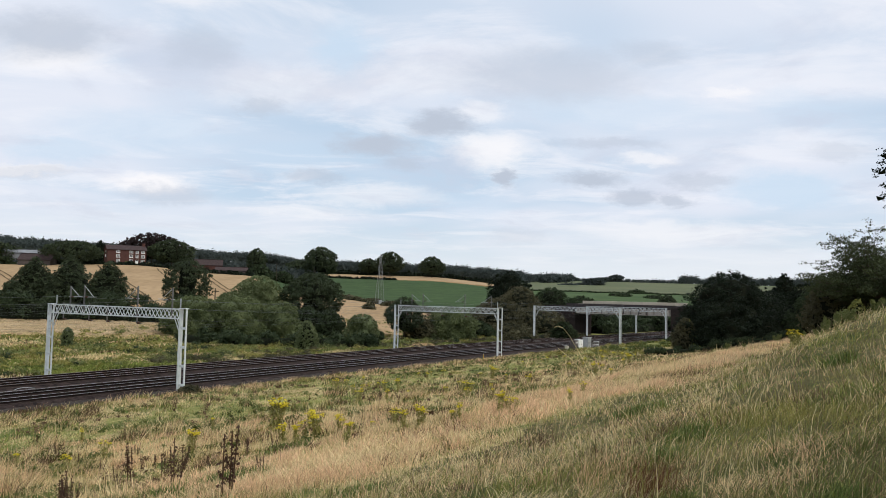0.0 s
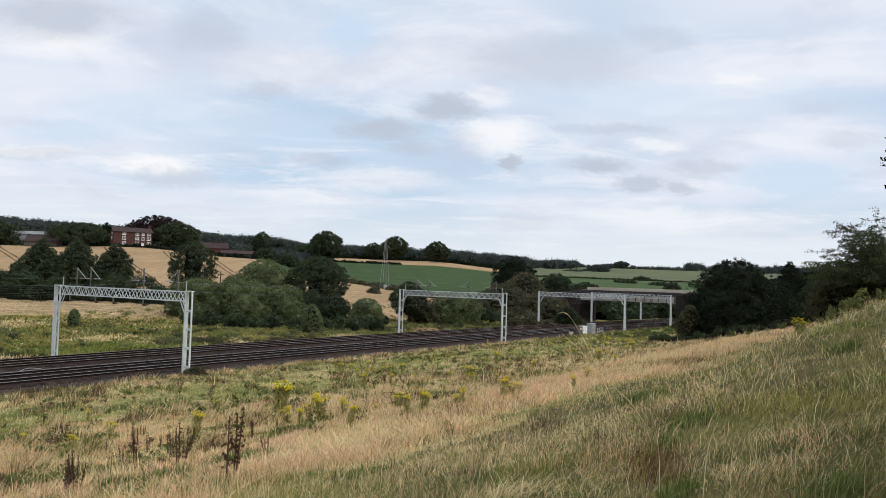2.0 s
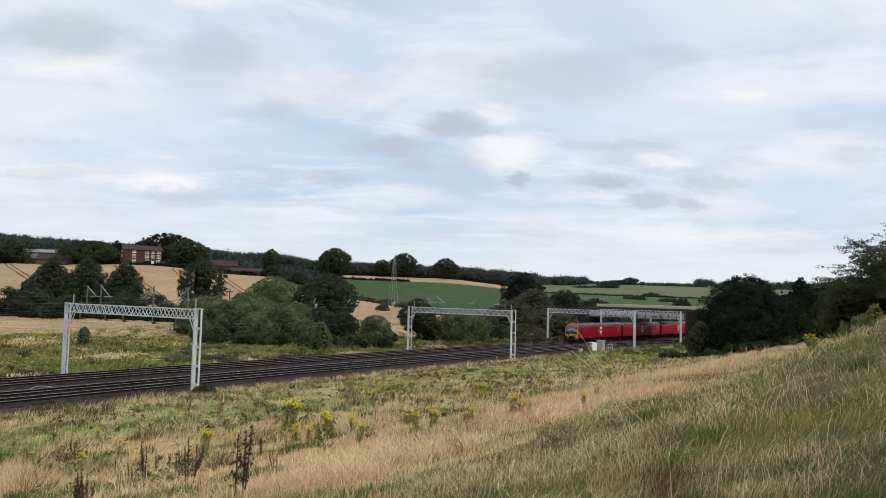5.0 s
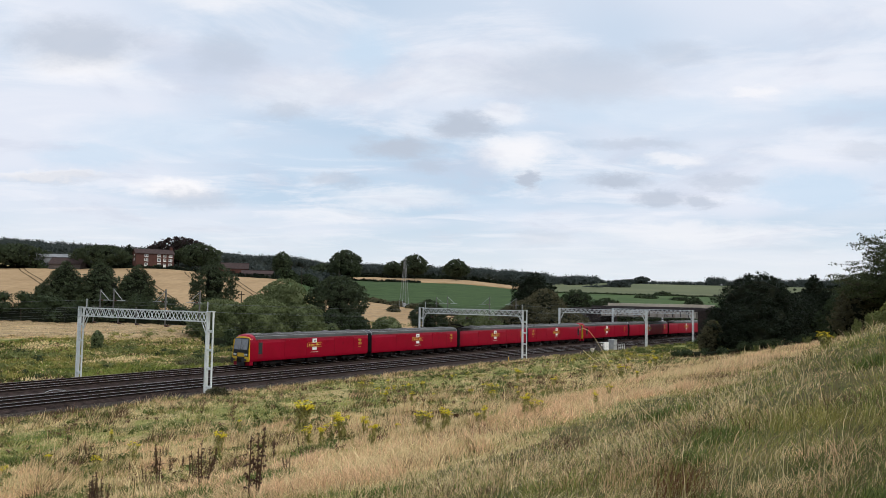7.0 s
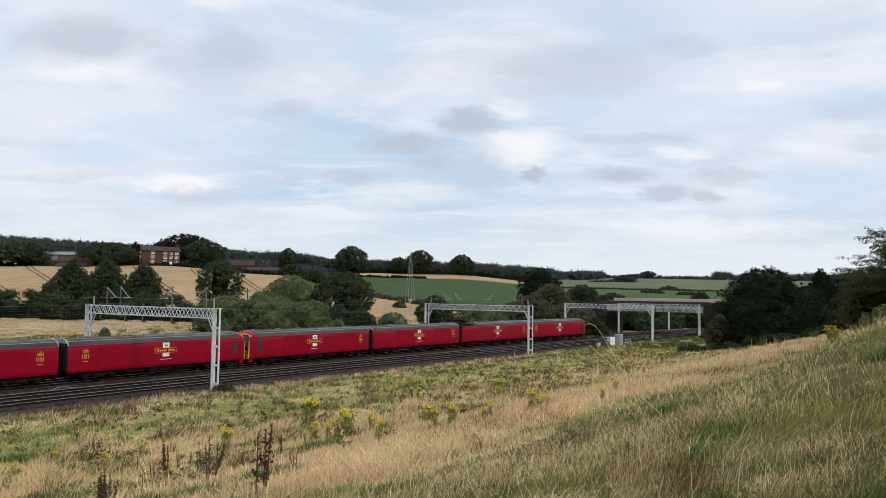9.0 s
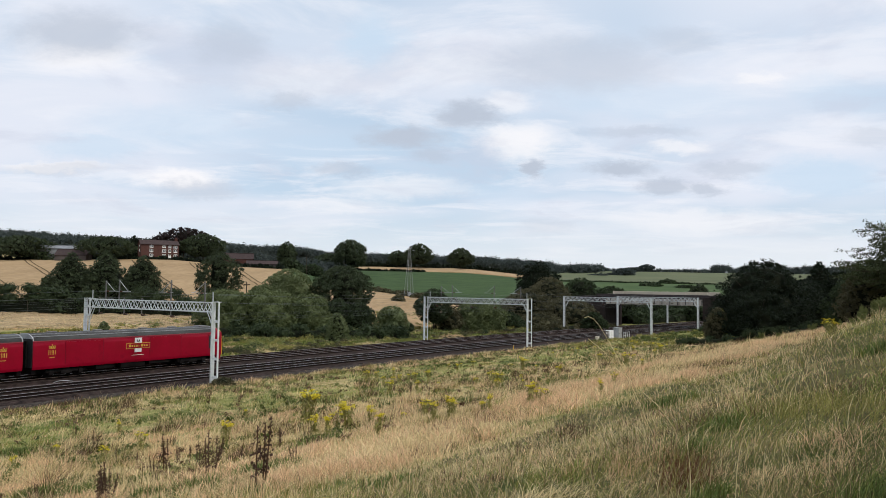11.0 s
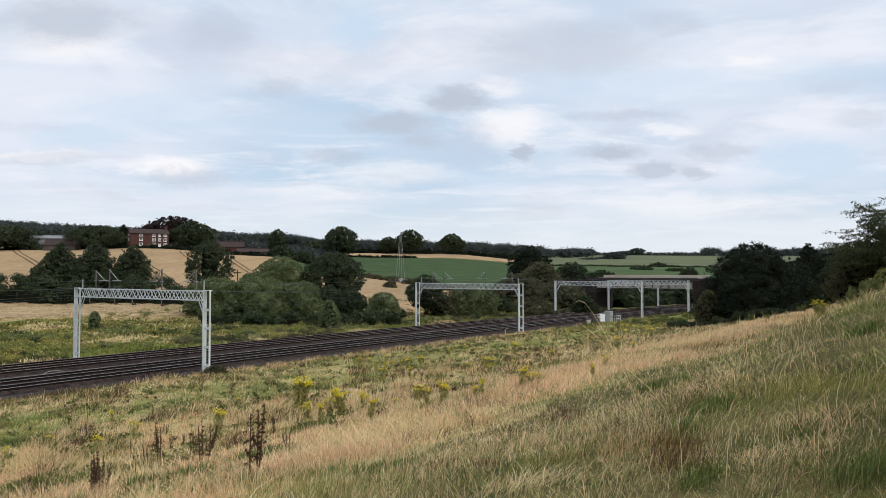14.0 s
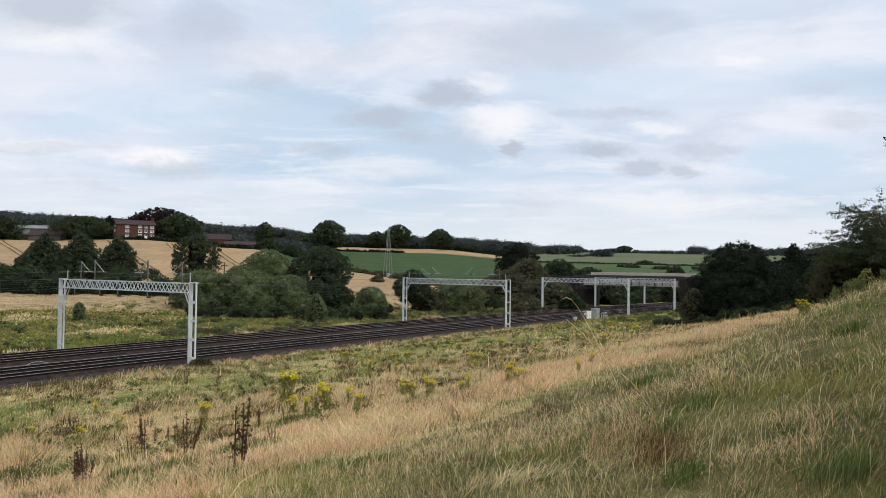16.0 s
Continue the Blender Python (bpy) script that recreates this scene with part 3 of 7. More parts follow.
def make_railway():
    prof = [(-3.4, -0.9), (-2.5, -0.36), (-1.35, -0.30), (-0.75, -0.19), (2.05, -0.19), (2.75, -0.21), (5.45, -0.19), (6.1, -0.34), (7.8, -0.34),
            (8.35, -0.19), (11.05, -0.19), (11.75, -0.21), (14.4, -0.19), (15.1, -0.34), (16.9, -0.40), (17.6, -0.9)]
    v, q, idx = sweep(S0, S1, 4, prof, closed=False)
    rng = np.random.default_rng(3)
    v[:, 2] += rng.uniform(-0.008, 0.008, len(v))
    mi = np.where((idx < 2) | (idx > 12), 1, np.where(np.isin(idx, (2, 4, 6, 7, 8, 10)), 2, 0))
    ob = new("ballast_bed", mesh_np("ballast_bed", v, q, [M["ballast"], M["cess"], M["ballast_pale"]], mi))
    tagged(ob, "dark stone ballast bed under four railway tracks", "ballast", kind="structure")
    prof = [(6.55, -0.36), (6.57, -0.20), (6.93, -0.20), (6.95, -0.36)]
    v, q, idx = sweep(S0, S1, 5, prof)
    tagged(new("cable_trough", mesh_np("cable_trough", v, q, M["trough"])), "weathered concrete cable trough between the tracks", "cable trough", kind="structure")
    for c in TRACKS:
        root = empty("railway_track", Matrix(), "railway track of rusty steel rails on concrete sleepers", "railway track", "tracks of the main line", "structure")
        for side in (-1, 1):
            o = c + side * 0.7525
            prof = [(o - 0.07, -0.16), (o - 0.07, -0.145), (o - 0.012, -0.125), (o - 0.012, -0.04), (o - 0.036, -0.030), (o - 0.036, 0.0),
                    (o + 0.036, 0.0), (o + 0.036, -0.03), (o + 0.012, -0.04), (o + 0.012, -0.125), (o + 0.07, -0.145), (o + 0.07, -0.16)]
            v, q, idx = sweep(S0, S1, 5, prof)
            part("rail", mesh_np("rail", v, q, [M["rail_side"], M["rail_top"], M["rail_rust"] if c > 9 else M["rail_grey"]], np.where(idx == 5, 1, np.where(idx == 4, 2, 0))), None, root)
        ss = np.arange(-30, 260, 0.65)
        vs, qs = [], []
        cube = np.array([(x, y, z) for z in (-0.3, -0.158) for x, y in ((-0.13, -1.25), (0.13, -1.25), (0.13, 1.25), (-0.13, 1.25))])
        fc = np.array(((4, 5, 6, 7), (0, 1, 5, 4), (1, 2, 6, 5), (2, 3, 7, 6), (3, 0, 4, 7)))
        for n, s in enumerate(ss):
            a = HEAD + BEND * s
            x, y = line(s, c)
            ca, sa = math.sin(a), math.cos(a)
            p = cube.copy()
            p[:, 0], p[:, 1] = x + cube[:, 0] * ca - cube[:, 1] * sa, y + cube[:, 0] * sa + cube[:, 1] * ca
            vs.append(p)
            qs.append(fc + 8 * n)
        sl = part("sleepers", mesh_np("sleepers", np.concatenate(vs), np.concatenate(qs), M["sleeper"]), None, root, "row of weathered concrete sleepers")
        sl["kind"] = "stuff"


make_railway()

# ---------------------------------------------------------------- overhead line portals
LEG_NEAR, LEG_FAR, TOP = -2.38, 16.2, 6.44


def upright(y, base, top, along, across):
    """One rolled steel upright of H section: along and across the line."""
    bm = bmesh.new()
    a, c, f, w = along / 2, across / 2, 0.028, 0.03
    prof = ((-a, -c), (-a + f, -c), (-a + f, -w), (a - f, -w), (a - f, -c), (a, -c),
            (a, c), (a - f, c), (a - f, w), (-a + f, w), (-a + f, c), (-a, c))
    lo, hi = ([bm.verts.new((px, y + py, z)) for px, py in prof] for z in (base, top))
    n = len(prof)
    for k in range(n):
        bm.faces.new((lo[k], lo[(k + 1) % n], hi[(k + 1) % n], hi[k]))
    return bm


def portal_leg(root, y, base, top, w):
    """A deep and a slender upright side by side, tied by batten plates, with a cap and a footing."""
    leg = part("leg", upright(y + w / 2, base, top, 0.34, 0.14), M["galv"], root)
    part("upright", upright(y - w / 2, base, top, 0.12, 0.10), M["galv"], leg)
    z = base + 0.62
    while z < top - 0.2:
        part("batten", boxes((-0.05, 0.05, y - w / 2 + 0.05, y + w / 2 - 0.07, z, z + 0.20)), M["galv"], leg)
        z += 1.55
    part("cap", boxes((-0.18, 0.18, y - w / 2 - 0.06, y + w / 2 + 0.08, top, top + 0.05)), M["galv"], leg)
    part("footing", boxes((-0.55, 0.55, y - 0.75, y + 0.75, base - 0.6, base + 0.05), bevel=0.03), M["cess"], leg, "concrete footing block")


def boom_chords(y0, y1, top, depth):
    bm = bmesh.new()
    for sx in (-0.21, 0.21):
        for z in (top - 0.045, top - depth + 0.045):
            box(bm, sx - 0.04, sx + 0.04, y0, y1, z - 0.045, z + 0.045)
    n = int((y1 - y0) / 0.98)
    for i in range(n):
        a, b = y0 + (y1 - y0) * i / n, y0 + (y1 - y0) * (i + 1) / n
        m = (a + b) / 2
        for sx in (-0.21, 0.21):
            bar(bm, (sx, a, top - depth + 0.06), (sx, m, top - 0.06), 0.052)
            bar(bm, (sx, m, top - 0.06), (sx, b, top - depth + 0.06), 0.052)
        bar(bm, (-0.21, a, top - 0.05), (0.21, m, top - 0.05), 0.04)
        bar(bm, (-0.21, b, top - depth + 0.05), (0.21, m, top - depth + 0.05), 0.04)
    return bm


def make_portal(s, arms=True, label="galvanised lattice steel portal carrying overhead railway wires"):
    root = empty("overhead_portal", line_pose(s, 0.0), label, "overhead line portal", "portals over the line")
    base, depth = -0.55, 0.86
    for y in (LEG_NEAR, LEG_FAR):
        portal_leg(root, y, base, TOP, 0.66 if arms else 0.26)
    part("boom", boom_chords(LEG_NEAR + 0.36, LEG_FAR - 0.36, TOP, depth), M["galv"], root)
    for y, d in ((LEG_NEAR + 0.33, 1), (LEG_FAR - 0.33, -1)):
        bm = bmesh.new()
        for sx in (-0.12, 0.12):
            bar(bm, (sx, y, TOP - depth - 1.10), (sx, y + d * 0.62, TOP - depth), 0.06)
        part("knee_brace", bm, M["galv"], root)
    # posts over the boom with a stay and an arm, reaching towards the middle of the line
    for y, side, up in ((13.3, -1, 1.75), (11.2, -1, 1.85), (3.6, 1, 1.85), (-0.9, 1, 1.75)):
        if not arms:
            up = 0.1
        post = part("drop_post", boxes((-0.05, 0.05, y - 0.05, y + 0.05, TOP - depth - 0.1, TOP + up)), M["dull_steel"], root, "dark steel drop post")
        bm = bmesh.new()
        if arms:
            tube(bm, (0, y, TOP + up - 0.08), (0, y + side * 1.35, TOP + 0.78), 0.028)
            tube(bm, (0, y - side * 0.25, TOP + 0.74), (0, y + side * 1.75, TOP + 0.76), 0.032)
        else:
            tube(bm, (0, y, TOP - depth - 0.1), (0, y + side * 1.4, TOP - depth - 0.7), 0.028)
        part("cantilever_arm", bm, M["galv_dull"], post, "thin galvanised support tube")
        if arms:
            bm = bmesh.new()
            for i in range(4):
                disc(bm, (0, y + side * (0.20 + i * 0.09), TOP + 0.745), 0.075, (0, 1, 0), 0.05, 8)
            part("insulator", bm, M["porcelain"], post, "brown ribbed insulator")
    # droppers below the boom with their registration arms
    for y, side in ((14.3, -1), (10.4, -1), (7.75, -1), (3.6, -1)):
        low = TOP - depth - 0.55
        hanger = part("hanger", boxes((-0.04, 0.04, y - 0.04, y + 0.04, low, TOP + (0.18 if y != 3.6 else -depth - 0.1))), M["dull_steel"], root, "slender steel hanger")
        part("registration_arm", tube(bmesh.new(), (0, y, low + 0.06), (0, y + side * 0.95, low - 0.02), 0.025), M["dull_steel"], hanger)
        bm = bmesh.new()
        for i in range(4):
            disc(bm, (0, y + side * (0.10 + i * 0.09), low + 0.05), 0.10, (0, 1, 0), 0.055, 8)
        part("insulator", bm, M["porcelain"], hanger, "brown ribbed insulator")
    for c in (LEG_NEAR + 0.45, LEG_FAR - 0.75) if arms else ():
        part("top_spike", boxes((-0.04, 0.04, c - 0.04, c + 0.04, TOP - 0.05, TOP + 0.85)), M["galv_dull"], root)
    return root


PORTALS = (46.0, 101.0, 145.0, 168.2, 194.0, -9.0, -64.0)
for s in PORTALS:
    make_portal(s, arms=s < 120)


def wire(bm, pts, r, sides=4):
    """One continuous thin wire along a line of points."""
    rings = []
    for i, p in enumerate(pts):
        d = (pts[min(i + 1, len(pts) - 1)] - pts[max(i - 1, 0)]).normalized()
        u = d.cross(Vector((0, 0, 1))).normalized()
        w = u.cross(d)
        rings.append([bm.verts.new(p + (u * math.cos(6.2832 * k / sides) + w * math.sin(6.2832 * k / sides)) * r) for k in range(sides)])
    for a, b in zip(rings, rings[1:]):
        for k in range(sides):
            bm.faces.new((a[k], a[(k + 1) % sides], b[(k + 1) % sides], b[k]))


def make_wires():
    """Catenary and contact wire over each track, hung from portal to portal, with droppers."""
    stops = sorted(PORTALS)
    for c in TRACKS:
        root = empty("overhead_wire", Matrix(), "thin copper overhead wires hung above a track", "overhead wire", "overhead wires")
        cat, con, drop = bmesh.new(), bmesh.new(), bmesh.new()
        upper, lower = [], []
        for a, b in zip(stops, stops[1:]):
            n = 10
            for i in range(n + (b == stops[-1])):
                s = a + (b - a) * i / n
                t = 2 * i / n - 1
                x, y = line(s, c)
                p, q = Vector((x, y, 5.75 + 0.75 * t * t)), Vector((x, y, 4.75))
                upper.append(p)
                lower.append(q)
                if 0 < i < n:
                    tube(drop, p, q, 0.0025, sides=3)
        wire(cat, upper, 0.0045)
        wire(con, lower, 0.0045)
        part("catenary_wire", cat, M["wire"], root)
        part("contact_wire", con, M["wire"], root)
        part("dropper", drop, M["wire"], root)["kind"] = "stuff"
    # the return wire carried along the outer ends of the portals
    for off, z in ((LEG_FAR - 0.9, TOP + 0.72), (LEG_NEAR + 0.8, TOP + 0.72)):
        bm = bmesh.new()
        pts = []
        for a, b in zip(stops, stops[1:]):
            for i in range(8 + (b == stops[-1])):
                s, t = a + (b - a) * i / 8, 2 * i / 8 - 1
                pts.append(Vector((*line(s, off), z - 0.55 * (1 - t * t))))
        wire(bm, pts, 0.008)
        me = bpy.data.meshes.new("return_wire")
        bm.to_mesh(me)
        bm.free()
        me.materials.append(M["wire"])
        tagged(new("return_wire", me), "slack bare earth wire strung along the portals", "overhead wire", "overhead wires")


make_wires()


# ---------------------------------------------------------------- trees, bushes and hedges
def leaf_mesh(name, centres, radii, count, size, mat, rng, squash=0.8, hang=0.0, flat=0.25, inside=0.25, core_mesh=None, jitter=0.5, core_mat=None):
    """Many small leaf cards on the shells of clumps, some larger ones inside. centres (n, 3), radii (n,)."""
    n = len(centres)
    w = radii ** 2
    pick = rng.choice(n, count, p=w / w.sum())
    d = rng.normal(size=(count, 3))
    d /= np.linalg.norm(d, axis=1)[:, None]
    d[:, 2] = np.where(d[:, 2] < -0.5, -d[:, 2] * 0.6, d[:, 2])
    depth = 1 + 0.10 * rng.normal(size=count) - np.abs(rng.normal(0, 0.12, count))
    core = rng.random(count) < inside
    depth = np.where(core, rng.uniform(0.0, 0.72, count), depth)
    p = centres[pick] + d * (radii[pick] * depth)[:, None] * (1, 1, squash)
    nrm = d * (1, 1, 0.8) + rng.normal(0, jitter, (count, 3)) + (0, 0, flat)
    nrm /= np.linalg.norm(nrm, axis=1)[:, None]
    u = np.cross(nrm, rng.normal(size=(count, 3)) + (0, 0, -hang))
    u /= np.linalg.norm(u, axis=1)[:, None] + 1e-9
    q = np.cross(nrm, u)
    sz = size * rng.uniform(0.55, 1.3, count) * np.where(core, 3.0, 1.0)
    a, b = u * sz[:, None] * 0.5, q * sz[:, None] * rng.uniform(0.28, 0.5, count)[:, None]
    v = np.stack([p - a - b, p + a * 1.2, p - a * 0.3 + b * 1.3], 1).reshape(-1, 3)
    f = np.arange(count * 3).reshape(-1, 3)
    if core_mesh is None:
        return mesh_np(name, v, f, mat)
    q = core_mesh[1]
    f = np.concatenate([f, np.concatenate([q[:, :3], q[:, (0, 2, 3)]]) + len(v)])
    return mesh_np(name, np.concatenate([v, core_mesh[0]]), f, [mat, core_mat or M["shade_core"]], (np.arange(len(f)) >= count).astype(int))


def limb(bm, pts, r0, r1, sides=6):
    n = len(pts) - 1
    for i in range(n):
        ra, rb = r0 + (r1 - r0) * i / n, r0 + (r1 - r0) * (i + 1) / n
        tube(bm, pts[i], pts[i + 1], ra, rb, sides)


OUTLINE = {"cone": ((0.03, 0.12, 0.3, 0.5, 0.7, 0.85, 1.0), (0.34, 0.47, 0.5, 0.42, 0.29, 0.17, 0.04)),
           "round": ((0.20, 0.30, 0.42, 0.58, 0.75, 0.9, 1.0), (0.16, 0.38, 0.48, 0.5, 0.44, 0.28, 0.08)),
           "mound": ((0.0, 0.15, 0.35, 0.6, 0.8, 0.93, 1.0), (0.43, 0.48, 0.50, 0.48, 0.41, 0.28, 0.10)),
           "bush": ((0.0, 0.15, 0.35, 0.55, 0.75, 0.9, 1.0), (0.40, 0.48, 0.50, 0.46, 0.36, 0.22, 0.08))}


def tree_clumps(kind, rng, soft=0.25):
    """Clump centres and radii of a crown one metre high and one wide (scaled later), and its solid inner core."""
    cs, rs, core = [], [], None
    if kind in OUTLINE:
        ts, ws = OUTLINE[kind]
        p = rng.uniform(0, 6.283, 4)
        lump = lambda a, t: 1 + 0.10 * np.sin(2 * a + p[0] + 5 * t) + 0.08 * np.sin(4 * a + p[1] - 11 * t) + 0.05 * np.sin(7 * a + p[2] + 17 * t)
        wide = lambda t: np.interp(t, ts, ws)
        many, fuzz = int(330 - 200 * soft), int(300 + 1500 * soft)
        while len(cs) < many + fuzz:
            fine = len(cs) >= many
            t = rng.uniform(ts[0], 1.0)
            w = float(wide(t))
            if rng.random() > w / 0.5 + 0.12:
                continue
            a = rng.uniform(0, 6.283)
            r = rng.uniform(0.016, 0.032) if fine else rng.uniform(0.040, 0.085) * (0.6 + 0.8 * w)
            rr = max(0.0, w * float(lump(a, t)) - r * 0.7) * (rng.uniform(0.84, 1.05) if fine else rng.uniform(0.74, 1.06 - 0.08 * soft))
            cs.append((rr * math.cos(a), rr * math.sin(a), min(t, 1.0 - r * 0.7) + rng.normal(0, 0.012)))
            rs.append(r)
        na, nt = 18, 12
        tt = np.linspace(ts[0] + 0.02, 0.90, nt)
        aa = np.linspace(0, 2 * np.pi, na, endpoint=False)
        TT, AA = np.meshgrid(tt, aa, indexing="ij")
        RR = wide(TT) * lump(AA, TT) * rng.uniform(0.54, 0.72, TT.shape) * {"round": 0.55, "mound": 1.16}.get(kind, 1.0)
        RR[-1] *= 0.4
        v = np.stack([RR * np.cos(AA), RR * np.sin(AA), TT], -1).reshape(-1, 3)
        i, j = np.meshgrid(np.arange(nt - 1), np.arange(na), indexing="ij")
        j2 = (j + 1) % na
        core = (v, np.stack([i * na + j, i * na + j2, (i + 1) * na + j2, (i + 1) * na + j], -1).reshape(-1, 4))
    else:  # spread: a flat-topped thorn with tiers
        while len(cs) < 210:
            a = rng.uniform(0, 6.283)
            tier = rng.choice((0.40, 0.55, 0.70, 0.83, 0.94))
            rr = 0.50 * math.sqrt(rng.uniform(0.05, 1)) * (1.2 - 0.5 * tier)
            cs.append((rr * math.cos(a), rr * math.sin(a), tier + rng.normal(0, 0.03)))
            rs.append(rng.uniform(0.018, 0.045))
    return np.array(cs), np.array(rs), core


def make_tree(name, kind, height, width, leaf_mat, leaves, leaf_size, seed, label, m, category="tree", hang=0.0, group="", soft=0.25):
    rng = np.random.default_rng(seed)
    root = empty(name, m, label, category, group)
    c, r, core = tree_clumps(kind, rng, soft)
    sc = np.array((width, width, height))
    if core is not None:
        core = (core[0] * sc, core[1])
    centres = c * sc
    rad = r * (width * 0.5 + height * 0.5)
    trunk_r = 0.016 * height + 0.07
    bm = bmesh.new()
    fork = height * {"cone": 0.75, "round": 0.42, "bush": 0.25}.get(kind, 0.4)
    wob = lambda k: Vector((rng.normal(0, k), rng.normal(0, k), 0))
    mid = Vector((0, 0, fork * 0.5)) + wob(0.012 * height)
    top = Vector((0, 0, fork)) + wob(0.02 * height)
    limb(bm, [Vector((0, 0, -0.4)), mid, top], trunk_r, trunk_r * 0.6, 8)
    for k in rng.choice(len(centres), min(26 if kind == "spread" else 14, len(centres)), replace=False):
        e = Vector(centres[k])
        st = mid.lerp(top, rng.uniform(0.2, 1.0)) if kind != "cone" else Vector((0, 0, max(0.5, e.z * 0.85)))
        kn = st.lerp(e, 0.5) + Vector((0, 0, 0.06 * height)) + wob(0.02 * height)
        limb(bm, [st, kn, e], trunk_r * 0.38, trunk_r * 0.08, 5)
    part("trunk", bm, M["bark"], root, "dark rough bark", True)
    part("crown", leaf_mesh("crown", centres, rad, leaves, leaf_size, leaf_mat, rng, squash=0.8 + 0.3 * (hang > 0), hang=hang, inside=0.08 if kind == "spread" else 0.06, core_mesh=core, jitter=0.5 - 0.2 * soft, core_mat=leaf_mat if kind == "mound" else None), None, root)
    return root


LEAF = {"oak": ("leaf_oak", "dark green oak tree", 0.0), "hedge": ("leaf_hedge", "dense green hawthorn bush", 0.0), "willow": ("leaf_willow", "pale green willow bush with feathery leaves", 0.8),
        "dark": ("leaf_dark", "very dark green thorn tree", 0.0), "brown": ("leaf_brown", "brownish green thorn bush", 0.0), "copper": ("leaf_copper", "dark copper beech with a broad crown", 0.0),
        "far": ("leaf_far", "haze-tinted green tree on the far hill", 0.0), "sallow": ("leaf_sallow", "mid green sallow bush", 0.4), "yellow": ("leaf_yellow", "yellowing leafy shrub", 0.0)}
